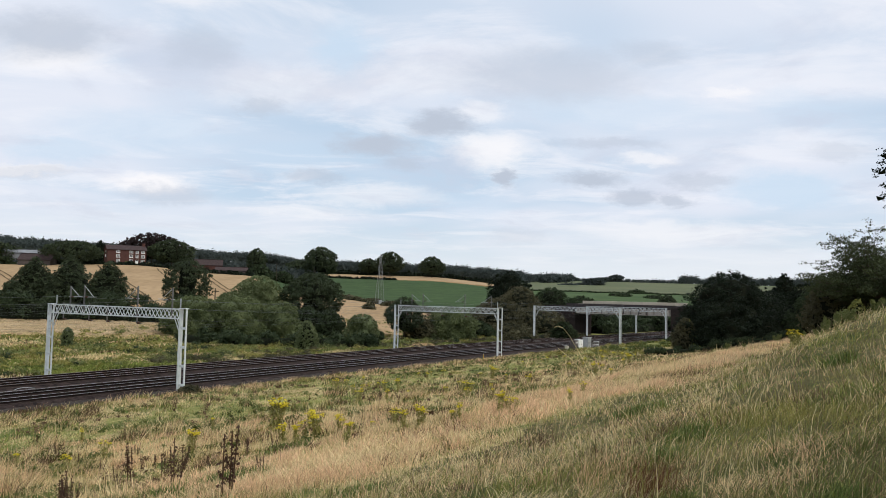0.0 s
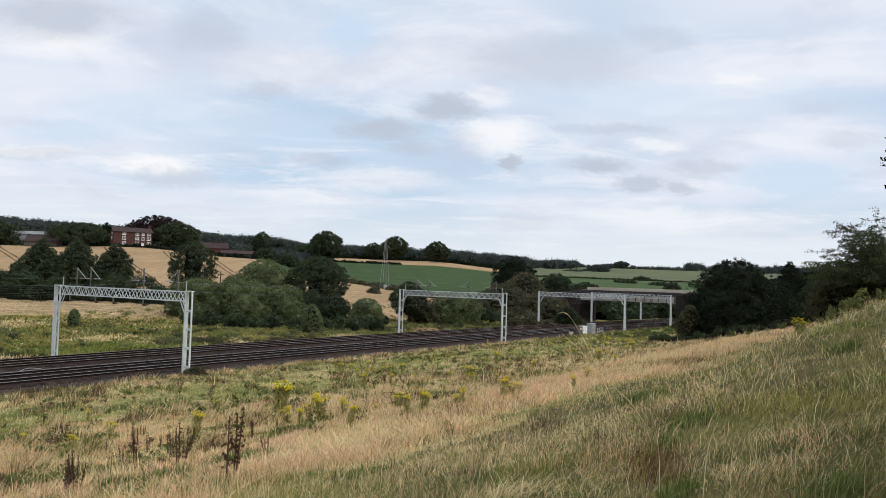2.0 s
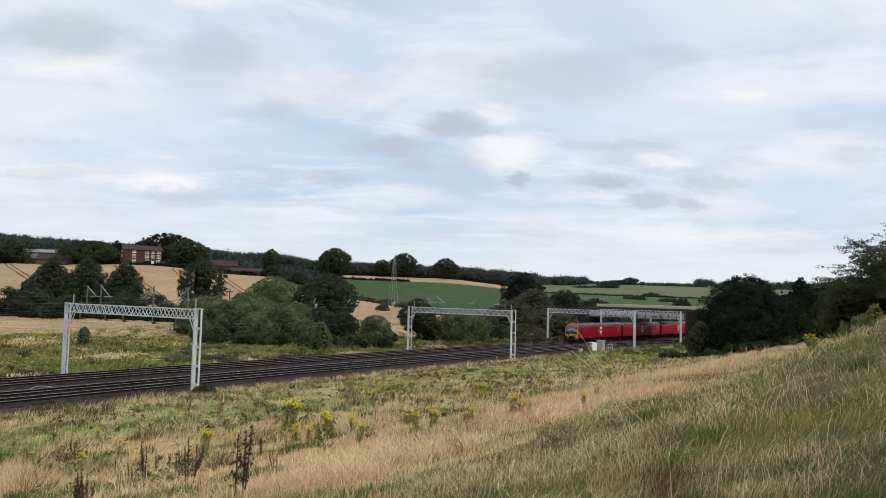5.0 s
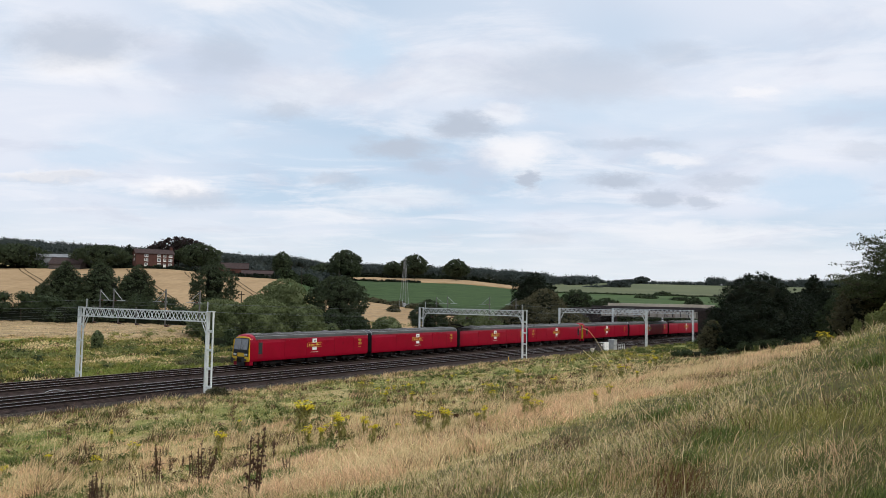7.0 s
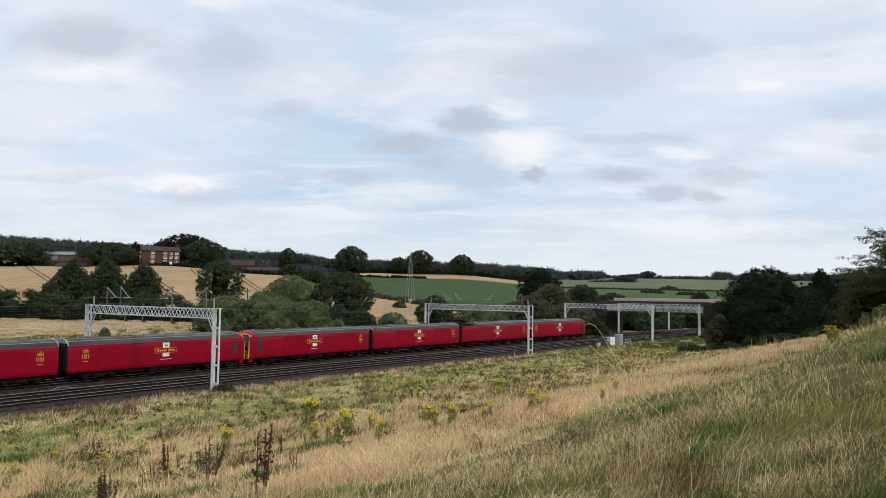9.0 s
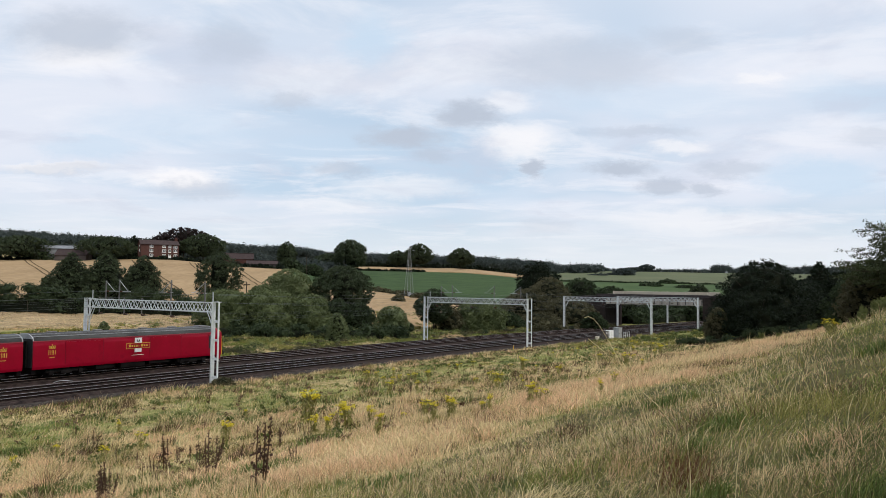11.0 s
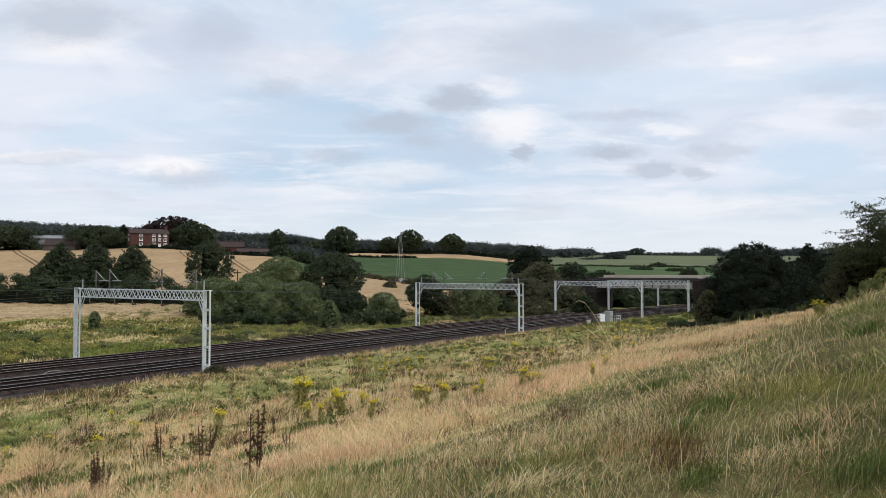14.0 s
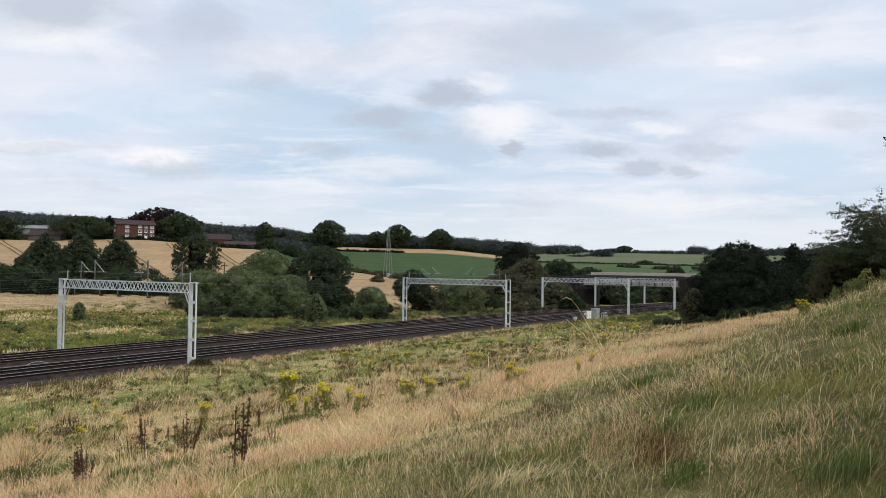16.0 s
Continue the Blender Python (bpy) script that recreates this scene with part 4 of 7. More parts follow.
# kind of crown, leaf, x, y, height, width
GROVE = (
    ('cone', 'oak', -84.0, 172, 10.9, 10.8),
    ('cone', 'oak', -75.2, 170, 11.3, 12.3),
    ('cone', 'oak', -65.1, 165, 10.7, 9.8),
    ('bush', 'oak', -88.3, 172, 5.3, 6.2),
    ('round', 'oak', -46.7, 158, 12.3, 9.2),
    ('mound', 'sallow', -36.4, 128, 6.5, 10.4),
    ('mound', 'sallow', -29.9, 130, 6.4, 10.2),
    ('mound', 'sallow', -24.0, 134, 6.1, 8.6),
    ('mound', 'willow', -30.8, 151, 9.4, 9.6),
    ('mound', 'willow', -35.2, 148, 6.3, 6.6),
    ('round', 'oak', -20.1, 150, 10.9, 12.4),
    ('bush', 'hedge', -15.6, 139, 5.0, 6.0),
    ('bush', 'hedge', -19.5, 138, 5.4, 6.6),
    ('bush', 'willow', -16.3, 116, 4.4, 3.4),
    ('mound', 'willow', -9.6, 136, 4.7, 5.7),
    ('bush', 'hedge', -6.6, 140, 1.9, 1.6),
    ('round', 'oak', -2.3, 144, 7.9, 7.0),
    ('mound', 'sallow', 6.6, 148, 6.4, 9.6),
    ('bush', 'brown', 1.0, 146, 4.2, 6.0),
    ('bush', 'brown', -13.3, 215, 2.2, 4.0),
    ('bush', 'dark', 25.3, 215, 13.4, 13.4),
    ('bush', 'brown', 24.6, 186, 10.6, 12.2),
    ('bush', 'brown', 19.3, 180, 7.8, 14.5),
    ('bush', 'hedge', 34.9, 200, 10.6, 12.9),
    ('bush', 'brown', 27.9, 176, 6.4, 14.2),
    ('bush', 'hedge', 49.1, 230, 6.7, 12.4),
    ('bush', 'hedge', 30.6, 160, 4.0, 5.7),
    ('bush', 'brown', 20.5, 168, 3.2, 10.5),
    ('bush', 'hedge', 12.4, 160, 3.4, 8.6),
    ('bush', 'hedge', 49.1, 204, 6.2, 9.9),
    ('bush', 'hedge', 56.9, 212, 5.9, 11.4),
    ('bush', 'oak', 64.9, 218, 6.3, 11.7),
    ('bush', 'hedge', 69.2, 214, 6.3, 9.6),
    ('bush', 'oak', 76.9, 230, 6.8, 12.4),
    ('bush', 'oak', 85.1, 260, 7.8, 8.4),
    ('round', 'copper', -127.2, 372, 15.3, 29.5),
    ('round', 'oak', -110.9, 350, 12.9, 19.7),
    ('cone', 'dark', -140.5, 345, 10.3, 8.6),
    ('round', 'oak', -140.7, 318, 10.4, 22.4),
    ('round', 'oak', -176.4, 318, 10.5, 25.2),
    ('round', 'oak', -72.9, 350, 12.6, 9.0),
    ('bush', 'hedge', -60.5, 345, 5.5, 12.0),
    ('bush', 'hedge', -68.0, 335, 6.0, 10.0),
    ('bush', 'hedge', -166.5, 320, 4.9, 11.5),
    ('round', 'oak', -193.5, 320, 9.6, 25.4),
    ('round', 'oak', -52.7, 420, 19.5, 20.0),
    ('round', 'oak', -20.1, 560, 18.0, 20.7),
    ('round', 'oak', -37.0, 580, 12.9, 15.3),
    ('round', 'oak', 10.3, 560, 16.1, 18.7),
    ('round', 'oak', -73.6, 480, 10.7, 16.9),
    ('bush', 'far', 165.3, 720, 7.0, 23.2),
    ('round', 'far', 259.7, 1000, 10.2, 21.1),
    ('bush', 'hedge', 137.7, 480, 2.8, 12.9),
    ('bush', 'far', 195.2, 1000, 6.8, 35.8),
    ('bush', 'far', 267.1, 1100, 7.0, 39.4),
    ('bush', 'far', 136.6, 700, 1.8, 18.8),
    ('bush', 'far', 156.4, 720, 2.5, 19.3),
    ('bush', 'hedge', 105.9, 400, 2.1, 12.9),
    ('bush', 'hedge', 117.4, 380, 2.1, 10.2),
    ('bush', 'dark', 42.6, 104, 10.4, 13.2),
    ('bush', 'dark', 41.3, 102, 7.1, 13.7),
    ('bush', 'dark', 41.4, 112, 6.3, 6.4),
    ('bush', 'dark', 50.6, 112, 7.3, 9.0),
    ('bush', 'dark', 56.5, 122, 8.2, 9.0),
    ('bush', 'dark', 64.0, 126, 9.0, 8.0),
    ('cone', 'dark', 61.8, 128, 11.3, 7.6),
    ('bush', 'yellow', 35.6, 100, 4.3, 2.0),
    ('bush', 'brown', 35.1, 100, 4.6, 3.4),
    ('bush', 'hedge', 47.9, 90, 6.0, 7.3),
    ('bush', 'dark', 38.2, 100, 5.0, 6.3),
    ('bush', 'hedge', 52.7, 88, 5.9, 8.7),
    ('bush', 'oak', 41.4, 70, 5.0, 6.9),
    ('bush', 'brown', 35.3, 64, 4.7, 5.2),
    ('round', 'dark', 23.0, 30, 9.5, 7.9),
    ('bush', 'willow', -47.9, 108, 2.6, 1.7),
    ('bush', 'brown', -18.1, 63.1, 0.8, 1.9),
    ('bush', 'yellow', 23.2, 40.0, 2.0, 1.1),
    ('bush', 'hedge', 26.2, 41.5, 1.7, 2.6),
    ('bush', 'hedge', 62.4, 165.2, 2.2, 7),
    ('bush', 'hedge', 56.5, 159.8, 1.6, 5),
    ('bush', 'hedge', 51.7, 150.8, 1.3, 5),
)


def plant_grove():
    for n, (kind, lf, x, y, h, w) in enumerate(GROVE):
        key, label, hang = LEAF[lf]
        dist = math.hypot(x, y)
        size = min(0.9, max(0.10, dist * 0.00132))
        area = h * w
        leaves = int(min(36000 if dist < 160 else 14000, max(900, area / (size * size) * (3.2 if kind == "spread" else 13.0 if kind == "mound" else 11.0))))
        where = "by the railway" if dist < 160 else ("near the farm" if x < -60 and y < 380 else "among distant fields")
        shape = {"cone": "conical", "round": "round-headed", "bush": "bushy", "mound": "mounded", "spread": "spreading"}[kind]
        name = {"bush": "bush", "mound": "bush", "spread": "hawthorn_tree"}.get(kind, "tree")
        make_tree(name, kind, h, w, M[key], leaves, size * (0.92 if kind == "mound" else 1.0), 100 + n, "%s, %s, %s" % (label, shape, where),
                  Matrix.Translation((x, y, gz(x, y) - 0.1)) @ Matrix.Rotation(n * 2.4, 4, "Z"), "bush" if kind in ("bush", "mound") else "tree", hang,
                  soft={"willow": 1.0, "sallow": 1.0, "brown": 0.7, "hedge": 0.6, "far": 0.6}.get(lf, 0.25))


plant_grove()


def leaf_strip(name, label, pts, height, width, leaf_mat, leaves, size, seed, category="hedge", kind="", uneven=0.25):
    """A hedge or wood: clumps along a line of (x, y)."""
    rng = np.random.default_rng(seed)
    pts = np.array(pts, float)
    seg = np.linalg.norm(np.diff(pts, axis=0), axis=1)
    cum = np.concatenate([[0], np.cumsum(seg)])
    n = max(8, int(cum[-1] / (width * 0.16)))
    t = rng.uniform(0, cum[-1], n)
    x = np.interp(t, cum, pts[:, 0]) + rng.normal(0, width * 0.25, n)
    y = np.interp(t, cum, pts[:, 1]) + rng.normal(0, width * 0.25, n)
    hh = height * (1 + uneven * rng.normal(0, 0.5, n))
    r = np.minimum(width * 0.55, hh * 0.5) * rng.uniform(0.7, 1.15, n)
    lv = rng.integers(0, 3, n)
    z = ground_z(x, y) + np.maximum(r * 0.4, hh - r * 0.9) * np.array((1.0, 0.62, 0.3))[lv]
    me = leaf_mesh(name, np.stack([x, y, z], -1), r, leaves, size, leaf_mat, rng)
    ob = new(name, me)
    # a solid core along the line, near-black to stand for the shade inside
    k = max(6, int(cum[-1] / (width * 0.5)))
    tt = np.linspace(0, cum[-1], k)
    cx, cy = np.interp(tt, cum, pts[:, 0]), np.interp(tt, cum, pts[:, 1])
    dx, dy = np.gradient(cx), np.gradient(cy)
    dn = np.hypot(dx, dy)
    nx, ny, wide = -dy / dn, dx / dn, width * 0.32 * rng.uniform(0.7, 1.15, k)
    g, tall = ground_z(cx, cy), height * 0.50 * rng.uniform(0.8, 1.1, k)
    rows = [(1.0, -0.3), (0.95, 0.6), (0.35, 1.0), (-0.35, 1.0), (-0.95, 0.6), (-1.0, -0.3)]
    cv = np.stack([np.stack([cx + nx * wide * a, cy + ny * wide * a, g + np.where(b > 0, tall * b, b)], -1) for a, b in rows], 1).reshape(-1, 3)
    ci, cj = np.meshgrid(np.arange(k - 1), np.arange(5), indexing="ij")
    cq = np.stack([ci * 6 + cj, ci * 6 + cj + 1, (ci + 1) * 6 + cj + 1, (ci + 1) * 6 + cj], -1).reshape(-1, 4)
    part("inner_mass", mesh_np("inner_mass", cv, cq, M["shade_core"]), None, ob)["kind"] = "stuff"
    # woody cores, so that a strip has depth behind its leaves
    bm = bmesh.new()
    for i in range(0, n, max(1, n // 60)):
        g = gz(x[i], y[i])
        tube(bm, (x[i], y[i], g - 0.3), (x[i] + rng.normal(0, 0.2), y[i], float(z[i])), 0.02 * height + 0.03, 0.02, 5)
    part("undergrowth", bm, M["bark"], ob, "dark woody stems")["kind"] = "stuff"
    return tagged(ob, label, category, kind=kind)


def make_thorn(x, y, height, width, seed):
    """An old hawthorn: wind-shaped tiers of fine twigs and small leaves."""
    rng = np.random.default_rng(seed)
    root = empty("hawthorn_tree", Matrix.Translation((x, y, gz(x, y) - 0.1)), "old spreading hawthorn with fine dark leaves on the bank", "tree")
    bm = bmesh.new()
    fork = Vector((0, 0, height * 0.30))
    limb(bm, [Vector((0, 0, -0.3)), Vector((0.1, 0.05, height * 0.16)), fork], 0.19, 0.13, 8)
    sprays = []
    for k in range(60):
        a = 6.283 * k / 21 + rng.normal(0, 0.2)
        up = rng.uniform(0.30, 0.98)
        reach = width * 0.5 * math.sqrt(max(0.10, 1 - ((up - 0.48) / 0.62) ** 2)) * rng.uniform(0.75, 1.05)
        tip = Vector((math.cos(a) * reach, math.sin(a) * reach, height * up))
        kn = fork.lerp(tip, 0.5) + Vector((0, 0, height * rng.uniform(0.02, 0.10)))
        limb(bm, [fork, kn, tip], 0.055, 0.012, 5)
        for t in np.linspace(0.25, 1.0, 9):
            b = fork.lerp(kn, t * 2) if t < 0.5 else kn.lerp(tip, t * 2 - 1)
            for j in range(3):
                d = Vector((rng.normal(0, 1), rng.normal(0, 1), rng.normal(0.12, 0.28))).normalized() * rng.uniform(0.25, 1.0) * width * 0.11
                tube(bm, b, b + d, 0.012, 0.005, 3)
                for q in (0.35, 0.6, 0.8, 1.0):
                    sprays.append(b + d * q)
    part("trunk", bm, M["bark"], root, "dark twisted bark", True)
    c = np.array(sprays)
    part("crown", leaf_mesh("crown", c, rng.uniform(0.16, 0.38, len(c)), 62000, 0.115, M["leaf_thorn"], rng, squash=0.6, inside=0.0), None, root)


def make_hedges():
    make_thorn(36.3, 58.0, 7.5, 12.6, 5)
    make_thorn(38.5, 62.0, 6.4, 11.0, 6)
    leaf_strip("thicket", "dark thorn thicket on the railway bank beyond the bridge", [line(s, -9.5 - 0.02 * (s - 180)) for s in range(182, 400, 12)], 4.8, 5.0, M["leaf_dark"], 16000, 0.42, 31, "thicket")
    leaf_strip("hedge", "tall overgrown green hedge below the wheat field", [(-125, 146), (-95, 147), (-70, 146), (-42, 145)], 5.5, 3.6, M["leaf_hedge"], 52000, 0.27, 11, uneven=0.12)
    leaf_strip("hedge", "dark bramble hedge along the railway boundary", [(-36, 118), (-20, 121), (-6, 124)], 2.4, 3.0, M["leaf_hedge"], 9000, 0.26, 12)
    leaf_strip("hedge", "dark hedge along the top of the wheat field", [(-240, 316), (-160, 322), (-118, 326), (-70, 330)], 2.2, 2.5, M["leaf_dark"], 9000, 0.6, 13)
    leaf_strip("hedge", "brown hedge between stubble and crop field", [(-38, 277), (-28, 276), (-12, 243), (0, 214), (16, 181)], 2.0, 2.4, M["leaf_brown"], 8000, 0.42, 14)
    leaf_strip("hedge", "dark hedge along the head of the crop field", [(-110, 486), (-60, 484), (-14, 484)], 1.6, 2.2, M["leaf_dark"], 5000, 0.7, 15)
    leaf_strip("hedge", "thin dark hedge below the wood", [(-130, 572), (-40, 590), (20, 598), (90, 606)], 3.4, 3.0, M["leaf_dark"], 7000, 1.0, 16)
    leaf_strip("hedge", "dark field hedge on the far slope", [(60, 478), (110, 462), (170, 474), (230, 478), (320, 480)], 1.3, 1.5, M["leaf_hedge"], 14000, 0.5, 17, uneven=0.1)
    leaf_strip("hedge", "low scrub beside the bridge approach", [(18, 150), (26, 160), (36, 168)], 2.0, 3.0, M["leaf_brown"], 3000, 0.35, 18)
    leaf_strip("hedge", "low bramble scrub at the foot of the dark thicket", [(30, 98), (38, 96), (48, 94)], 1.3, 2.4, M["leaf_hedge"], 11000, 0.18, 19)
    leaf_strip("hedge", "green lineside scrub beyond the road bridge", [line(s, 21 + 0.01 * (s - 175)) for s in range(182, 420, 14)], 4.2, 5.0, M["leaf_hedge"], 15000, 0.40, 32)
    wood("wood", "broad dark mixed wood on the hill behind the farm", -0.74, -0.16, lambda a: 600 + 500 * max(0, a + 0.4), 960, 2400, 4.6, 11, 90000, 1.35, 21)
    wood("wood", "dark mixed wood along the skyline", -0.20, 0.135, lambda a: 700, lambda a: 950 - 300 * max(0, a), 1500, 4.6, 11, 80000, 1.2, 22)
    wood("wood", "woodland edge running down to the fields", 0.085, 0.20, lambda a: 690 + 900 * (a - 0.085), lambda a: 800 + 1500 * (a - 0.085), 240, 5.0, 8, 10000, 1.8, 23)
    wood("wood", "haze-tinted line of trees on the far ridge", 0.13, 0.80, 1260, 1330, 520, 4.5, 6, 22000, 1.6, 24)
    wood("wood", "dark wood on the far ridge", 0.345, 0.80, 960, 1060, 420, 6.0, 11, 26000, 1.5, 25)
    wood("wood", "scrubby trees behind the farm", -0.62, -0.13, 372, 450, 420, 3.2, 6, 16000, 1.0, 26)


def wood(name, label, a0, a1, r0, r1, clumps, radius, height, leaves, size, seed):
    """Massed crowns on a stretch of hill between two bearings and two reaches."""
    rng = np.random.default_rng(seed)
    a = rng.uniform(a0, a1, clumps)
    f0 = np.array([r0(q) if callable(r0) else r0 for q in a])
    f1 = np.array([r1(q) if callable(r1) else r1 for q in a])
    y = f0 + (f1 - f0) * rng.random(clumps)
    x = a * y
    r = radius * rng.uniform(0.6, 1.25, clumps)
    z = ground_z(x, y) + height * rng.uniform(0.45, 1.0, clumps) - r * 0.6
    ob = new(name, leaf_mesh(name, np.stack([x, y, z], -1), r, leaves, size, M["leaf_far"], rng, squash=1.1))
    return tagged(ob, label, "wood", kind="stuff")


make_hedges()


# ---------------------------------------------------------------- road bridge
def make_bridge():
    root = empty("road_bridge", line_pose(170.5, 0.0), "road bridge with dark brick abutments and buff parapet panels", "bridge")
    y0, y1, deep = -2.8, 20.6, 7.5
    g = part("girder", boxes((0, 0.35, y0, y1, 4.75, 6.35), (deep - 0.35, deep, y0, y1, 4.75, 6.35), (-0.15, 0.5, y0, y1, 4.70, 4.82), (-0.15, 0.5, y0, y1, 5.92, 6.04)), M["beam"], root, "grey plate girder with upright stiffeners")
    for k in range(26):
        y = y0 + 0.5 + k * (y1 - y0 - 1) / 25
        part("stiffener", boxes((-0.14, 0.0, y - 0.06, y + 0.06, 4.82, 5.92)), M["beam"] if k % 2 else M["dark_iron"], g)
    part("deck", boxes((0.0, deep, y0 - 3, y1 + 2.2, 6.42, 6.9), (-0.25, 0.0, y0 - 1, y1 + 2.2, 6.05, 7.0)), M["dark_iron"], root, "dark deck edge")
    for side in (0.05, deep - 0.25):
        w = part("parapet", boxes((side, side + 0.2, y0 - 1.0, y1 - 0.6, 6.9, 7.05)), M["parapet"], root)
        for k in range(9):
            a = y0 - 0.6 + k * 2.45
            part("panel", boxes((side + 0.02, side + 0.18, a, a + 2.3, 7.05, 7.62), bevel=0.02), M["parapet"], w)
            part("post", boxes((side - 0.02, side + 0.22, a + 2.3, a + 2.45, 7.05, 7.70)), M["parapet"], w)
    for name, a, b in (("abutment", y1 - 0.2, y1 + 8.0), ("abutment", -5.6, y0 + 0.2)):
        part(name, boxes((-0.4, deep + 0.4, a, b, -1.2, 6.42)), M["brick_dark"], root, "sooty dark brick abutment")
    # courses of brick on the faces towards the line
    me = None
    for a, b, face in ((y1 - 0.2, y1 + 5.2, "x"), (-5.6, y0 + 0.2, "x")):
        z = -0.4
        r = 0
        while z < 6.3:
            y = a + (0.45 if r % 2 else 0.0)
            while y + 0.86 < b:
                if me is None:
                    bm = boxes((-0.43, -0.395, 0.0, 0.86, 0.0, 0.40), bevel=0.008)
                    me = bpy.data.meshes.new("stone")
                    bm.to_mesh(me)
                    bm.free()
                    me.materials.append(M["brick_dark"])
                o = part("block", me, None, root)
                o.location = (0, y, z)
                y += 0.90
            z += 0.43
            r += 1
    for yy, s in ((y1 + 8.0, 1), (-5.6, -1)):
        part("wing_wall", boxes((-0.35, 0.25, min(yy, yy + s * 7), max(yy, yy + s * 7), -1.2, 4.6)), M["brick_dark"], root)


make_bridge()


# ---------------------------------------------------------------- lineside cabinets
def make_lineside():
    def place(x, y, turn=0.0):
        return Matrix.Translation((x, y, gz(x, y) - 0.05)) @ Matrix.Rotation(turn, 4, "Z")

    t = math.pi / 2 - (HEAD + BEND * 124)

    def cabinet(s, off, w, d, h, mat, label, doors):
        x, y = line(s, off)
        root = empty("equipment_cabinet", place(x, y, t), label, "cabinet", "lineside cabinets")
        b = part("body", boxes((-w / 2, w / 2, -d / 2, d / 2, 0.12, h), bevel=0.02), mat, root)
        part("lid", boxes((-w / 2 - 0.05, w / 2 + 0.05, -d / 2 - 0.05, d / 2 + 0.05, h, h + 0.06)), mat, root)
        part("plinth", boxes((-w / 2 - 0.1, w / 2 + 0.1, -d / 2 - 0.1, d / 2 + 0.1, -0.4, 0.12)), M["cess"], root)
        for k in range(doors):
            a = -w / 2 + 0.05 + k * (w - 0.1) / doors
            dr = part("door", boxes((a + 0.02, a + (w - 0.1) / doors - 0.02, -d / 2 - 0.035, -d / 2, 0.2, h - 0.08), bevel=0.008), mat, b)
            part("handle", boxes((a + 0.08, a + 0.12, -d / 2 - 0.07, -d / 2 - 0.035, h * 0.5, h * 0.5 + 0.16)), M["dull_steel"], dr)
        return root

    c = cabinet(122.7, -3.8, 1.15, 0.8, 1.55, M["cabinet_brown"], "brown grey steel equipment cabinet beside the line", 1)
    for dx in (-0.3, 0.15):
        part("notice", boxes((dx, dx + 0.26, -0.46, -0.44, 1.1, 1.36)), M["white_paint"], c, "small white notice plate")
    cabinet(124.6, -3.7, 1.7, 0.8, 1.55, M["white_paint"], "white steel equipment cabinet beside the line", 2)
    cabinet(128.7, -3.3, 1.25, 1.0, 1.85, M["cabinet_grey"], "tall grey steel equipment cabinet beside the line", 3)
    cabinet(119.4, -4.1, 0.5, 0.45, 0.75, M["cream"], "small cream junction box on a post", 1)
    x, y = line(131.0, -3.9)
    rail = empty("guard_rail", place(x, y, t), "short galvanised guard rail by the cabinets", "railing")
    for k in range(4):
        part("post", tube(bmesh.new(), (k * 0.8 - 1.2, 0, -0.2), (k * 0.8 - 1.2, 0, 1.1), 0.035), M["galv"], rail)
    for z in (0.55, 1.08):
        part("rail", tube(bmesh.new(), (-1.2, 0, z), (1.2, 0, z), 0.03), M["galv"], rail)
    for s, off, h in ((95.6, -3.0, 0.62),):
        x, y = line(s, off)
        root = empty("marker_post", place(x, y, t), "short yellow marker post on the verge", "post", "marker posts")
        part("shaft", boxes((-0.035, 0.035, -0.035, 0.035, -0.3, h), bevel=0.008), M["yellow"], root)
        part("cap", boxes((-0.045, 0.045, -0.045, 0.045, h, h + 0.06)), M["white_paint"], root)


make_lineside()


def make_scrap():
    """A bent pale pipe and a concrete trough lid lying by the rails."""
    bm = bmesh.new()
    pts = [Vector((*line(SCRAP_S + 1.8 * k / 9, 6.7 + 0.4 * math.sin(k * 0.33)), -0.20 + 0.10 * math.sin(k * 0.35))) for k in range(10)]
    wire(bm, pts, 0.026, 6)
    me = bpy.data.meshes.new("pale_pipe")
    bm.to_mesh(me)
    bm.free()
    me.materials.append(M["galv_dull"])
    tagged(new("pale_pipe", me), "bent pale grey plastic pipe lying between the tracks", "pipe")
    root = empty("trough_lid", line_pose(LID_S, 2.35), "weathered concrete trough lid on the ballast", "trough lid")
    part("slab", boxes((-0.8, 0.8, -0.16, 0.16, -0.2, -0.10), bevel=0.015), M["cabinet_brown"], root)


SCRAP_S, LID_S = 37.3, 45.3
make_scrap()


# ---------------------------------------------------------------- farm
def gable_roof(x0, x1, y0, y1, z, rise, over=0.4, thick=0.16):
    bm = bmesh.new()
    ym = (y0 + y1) / 2
    prof = [(y0 - over, z - over * rise / (ym - y0)), (ym, z + rise), (y1 + over, z - over * rise / (ym - y0))]
    prof = prof + [(p[0], p[1] - thick) for p in prof[::-1]]
    a = [bm.verts.new((x0 - over, *p)) for p in prof]
    b = [bm.verts.new((x1 + over, *p)) for p in prof]
    n = len(prof)
    for i in range(n):
        j = (i + 1) % n
        bm.faces.new((a[i], b[i], b[j], a[j]))
    bm.faces.new((a[0], a[1], a[4], a[5]))
    bm.faces.new((a[1], a[2], a[3], a[4]))
    bm.faces.new((b[5], b[4], b[1], b[0]))
    bm.faces.new((b[4], b[3], b[2], b[1]))
    return bm


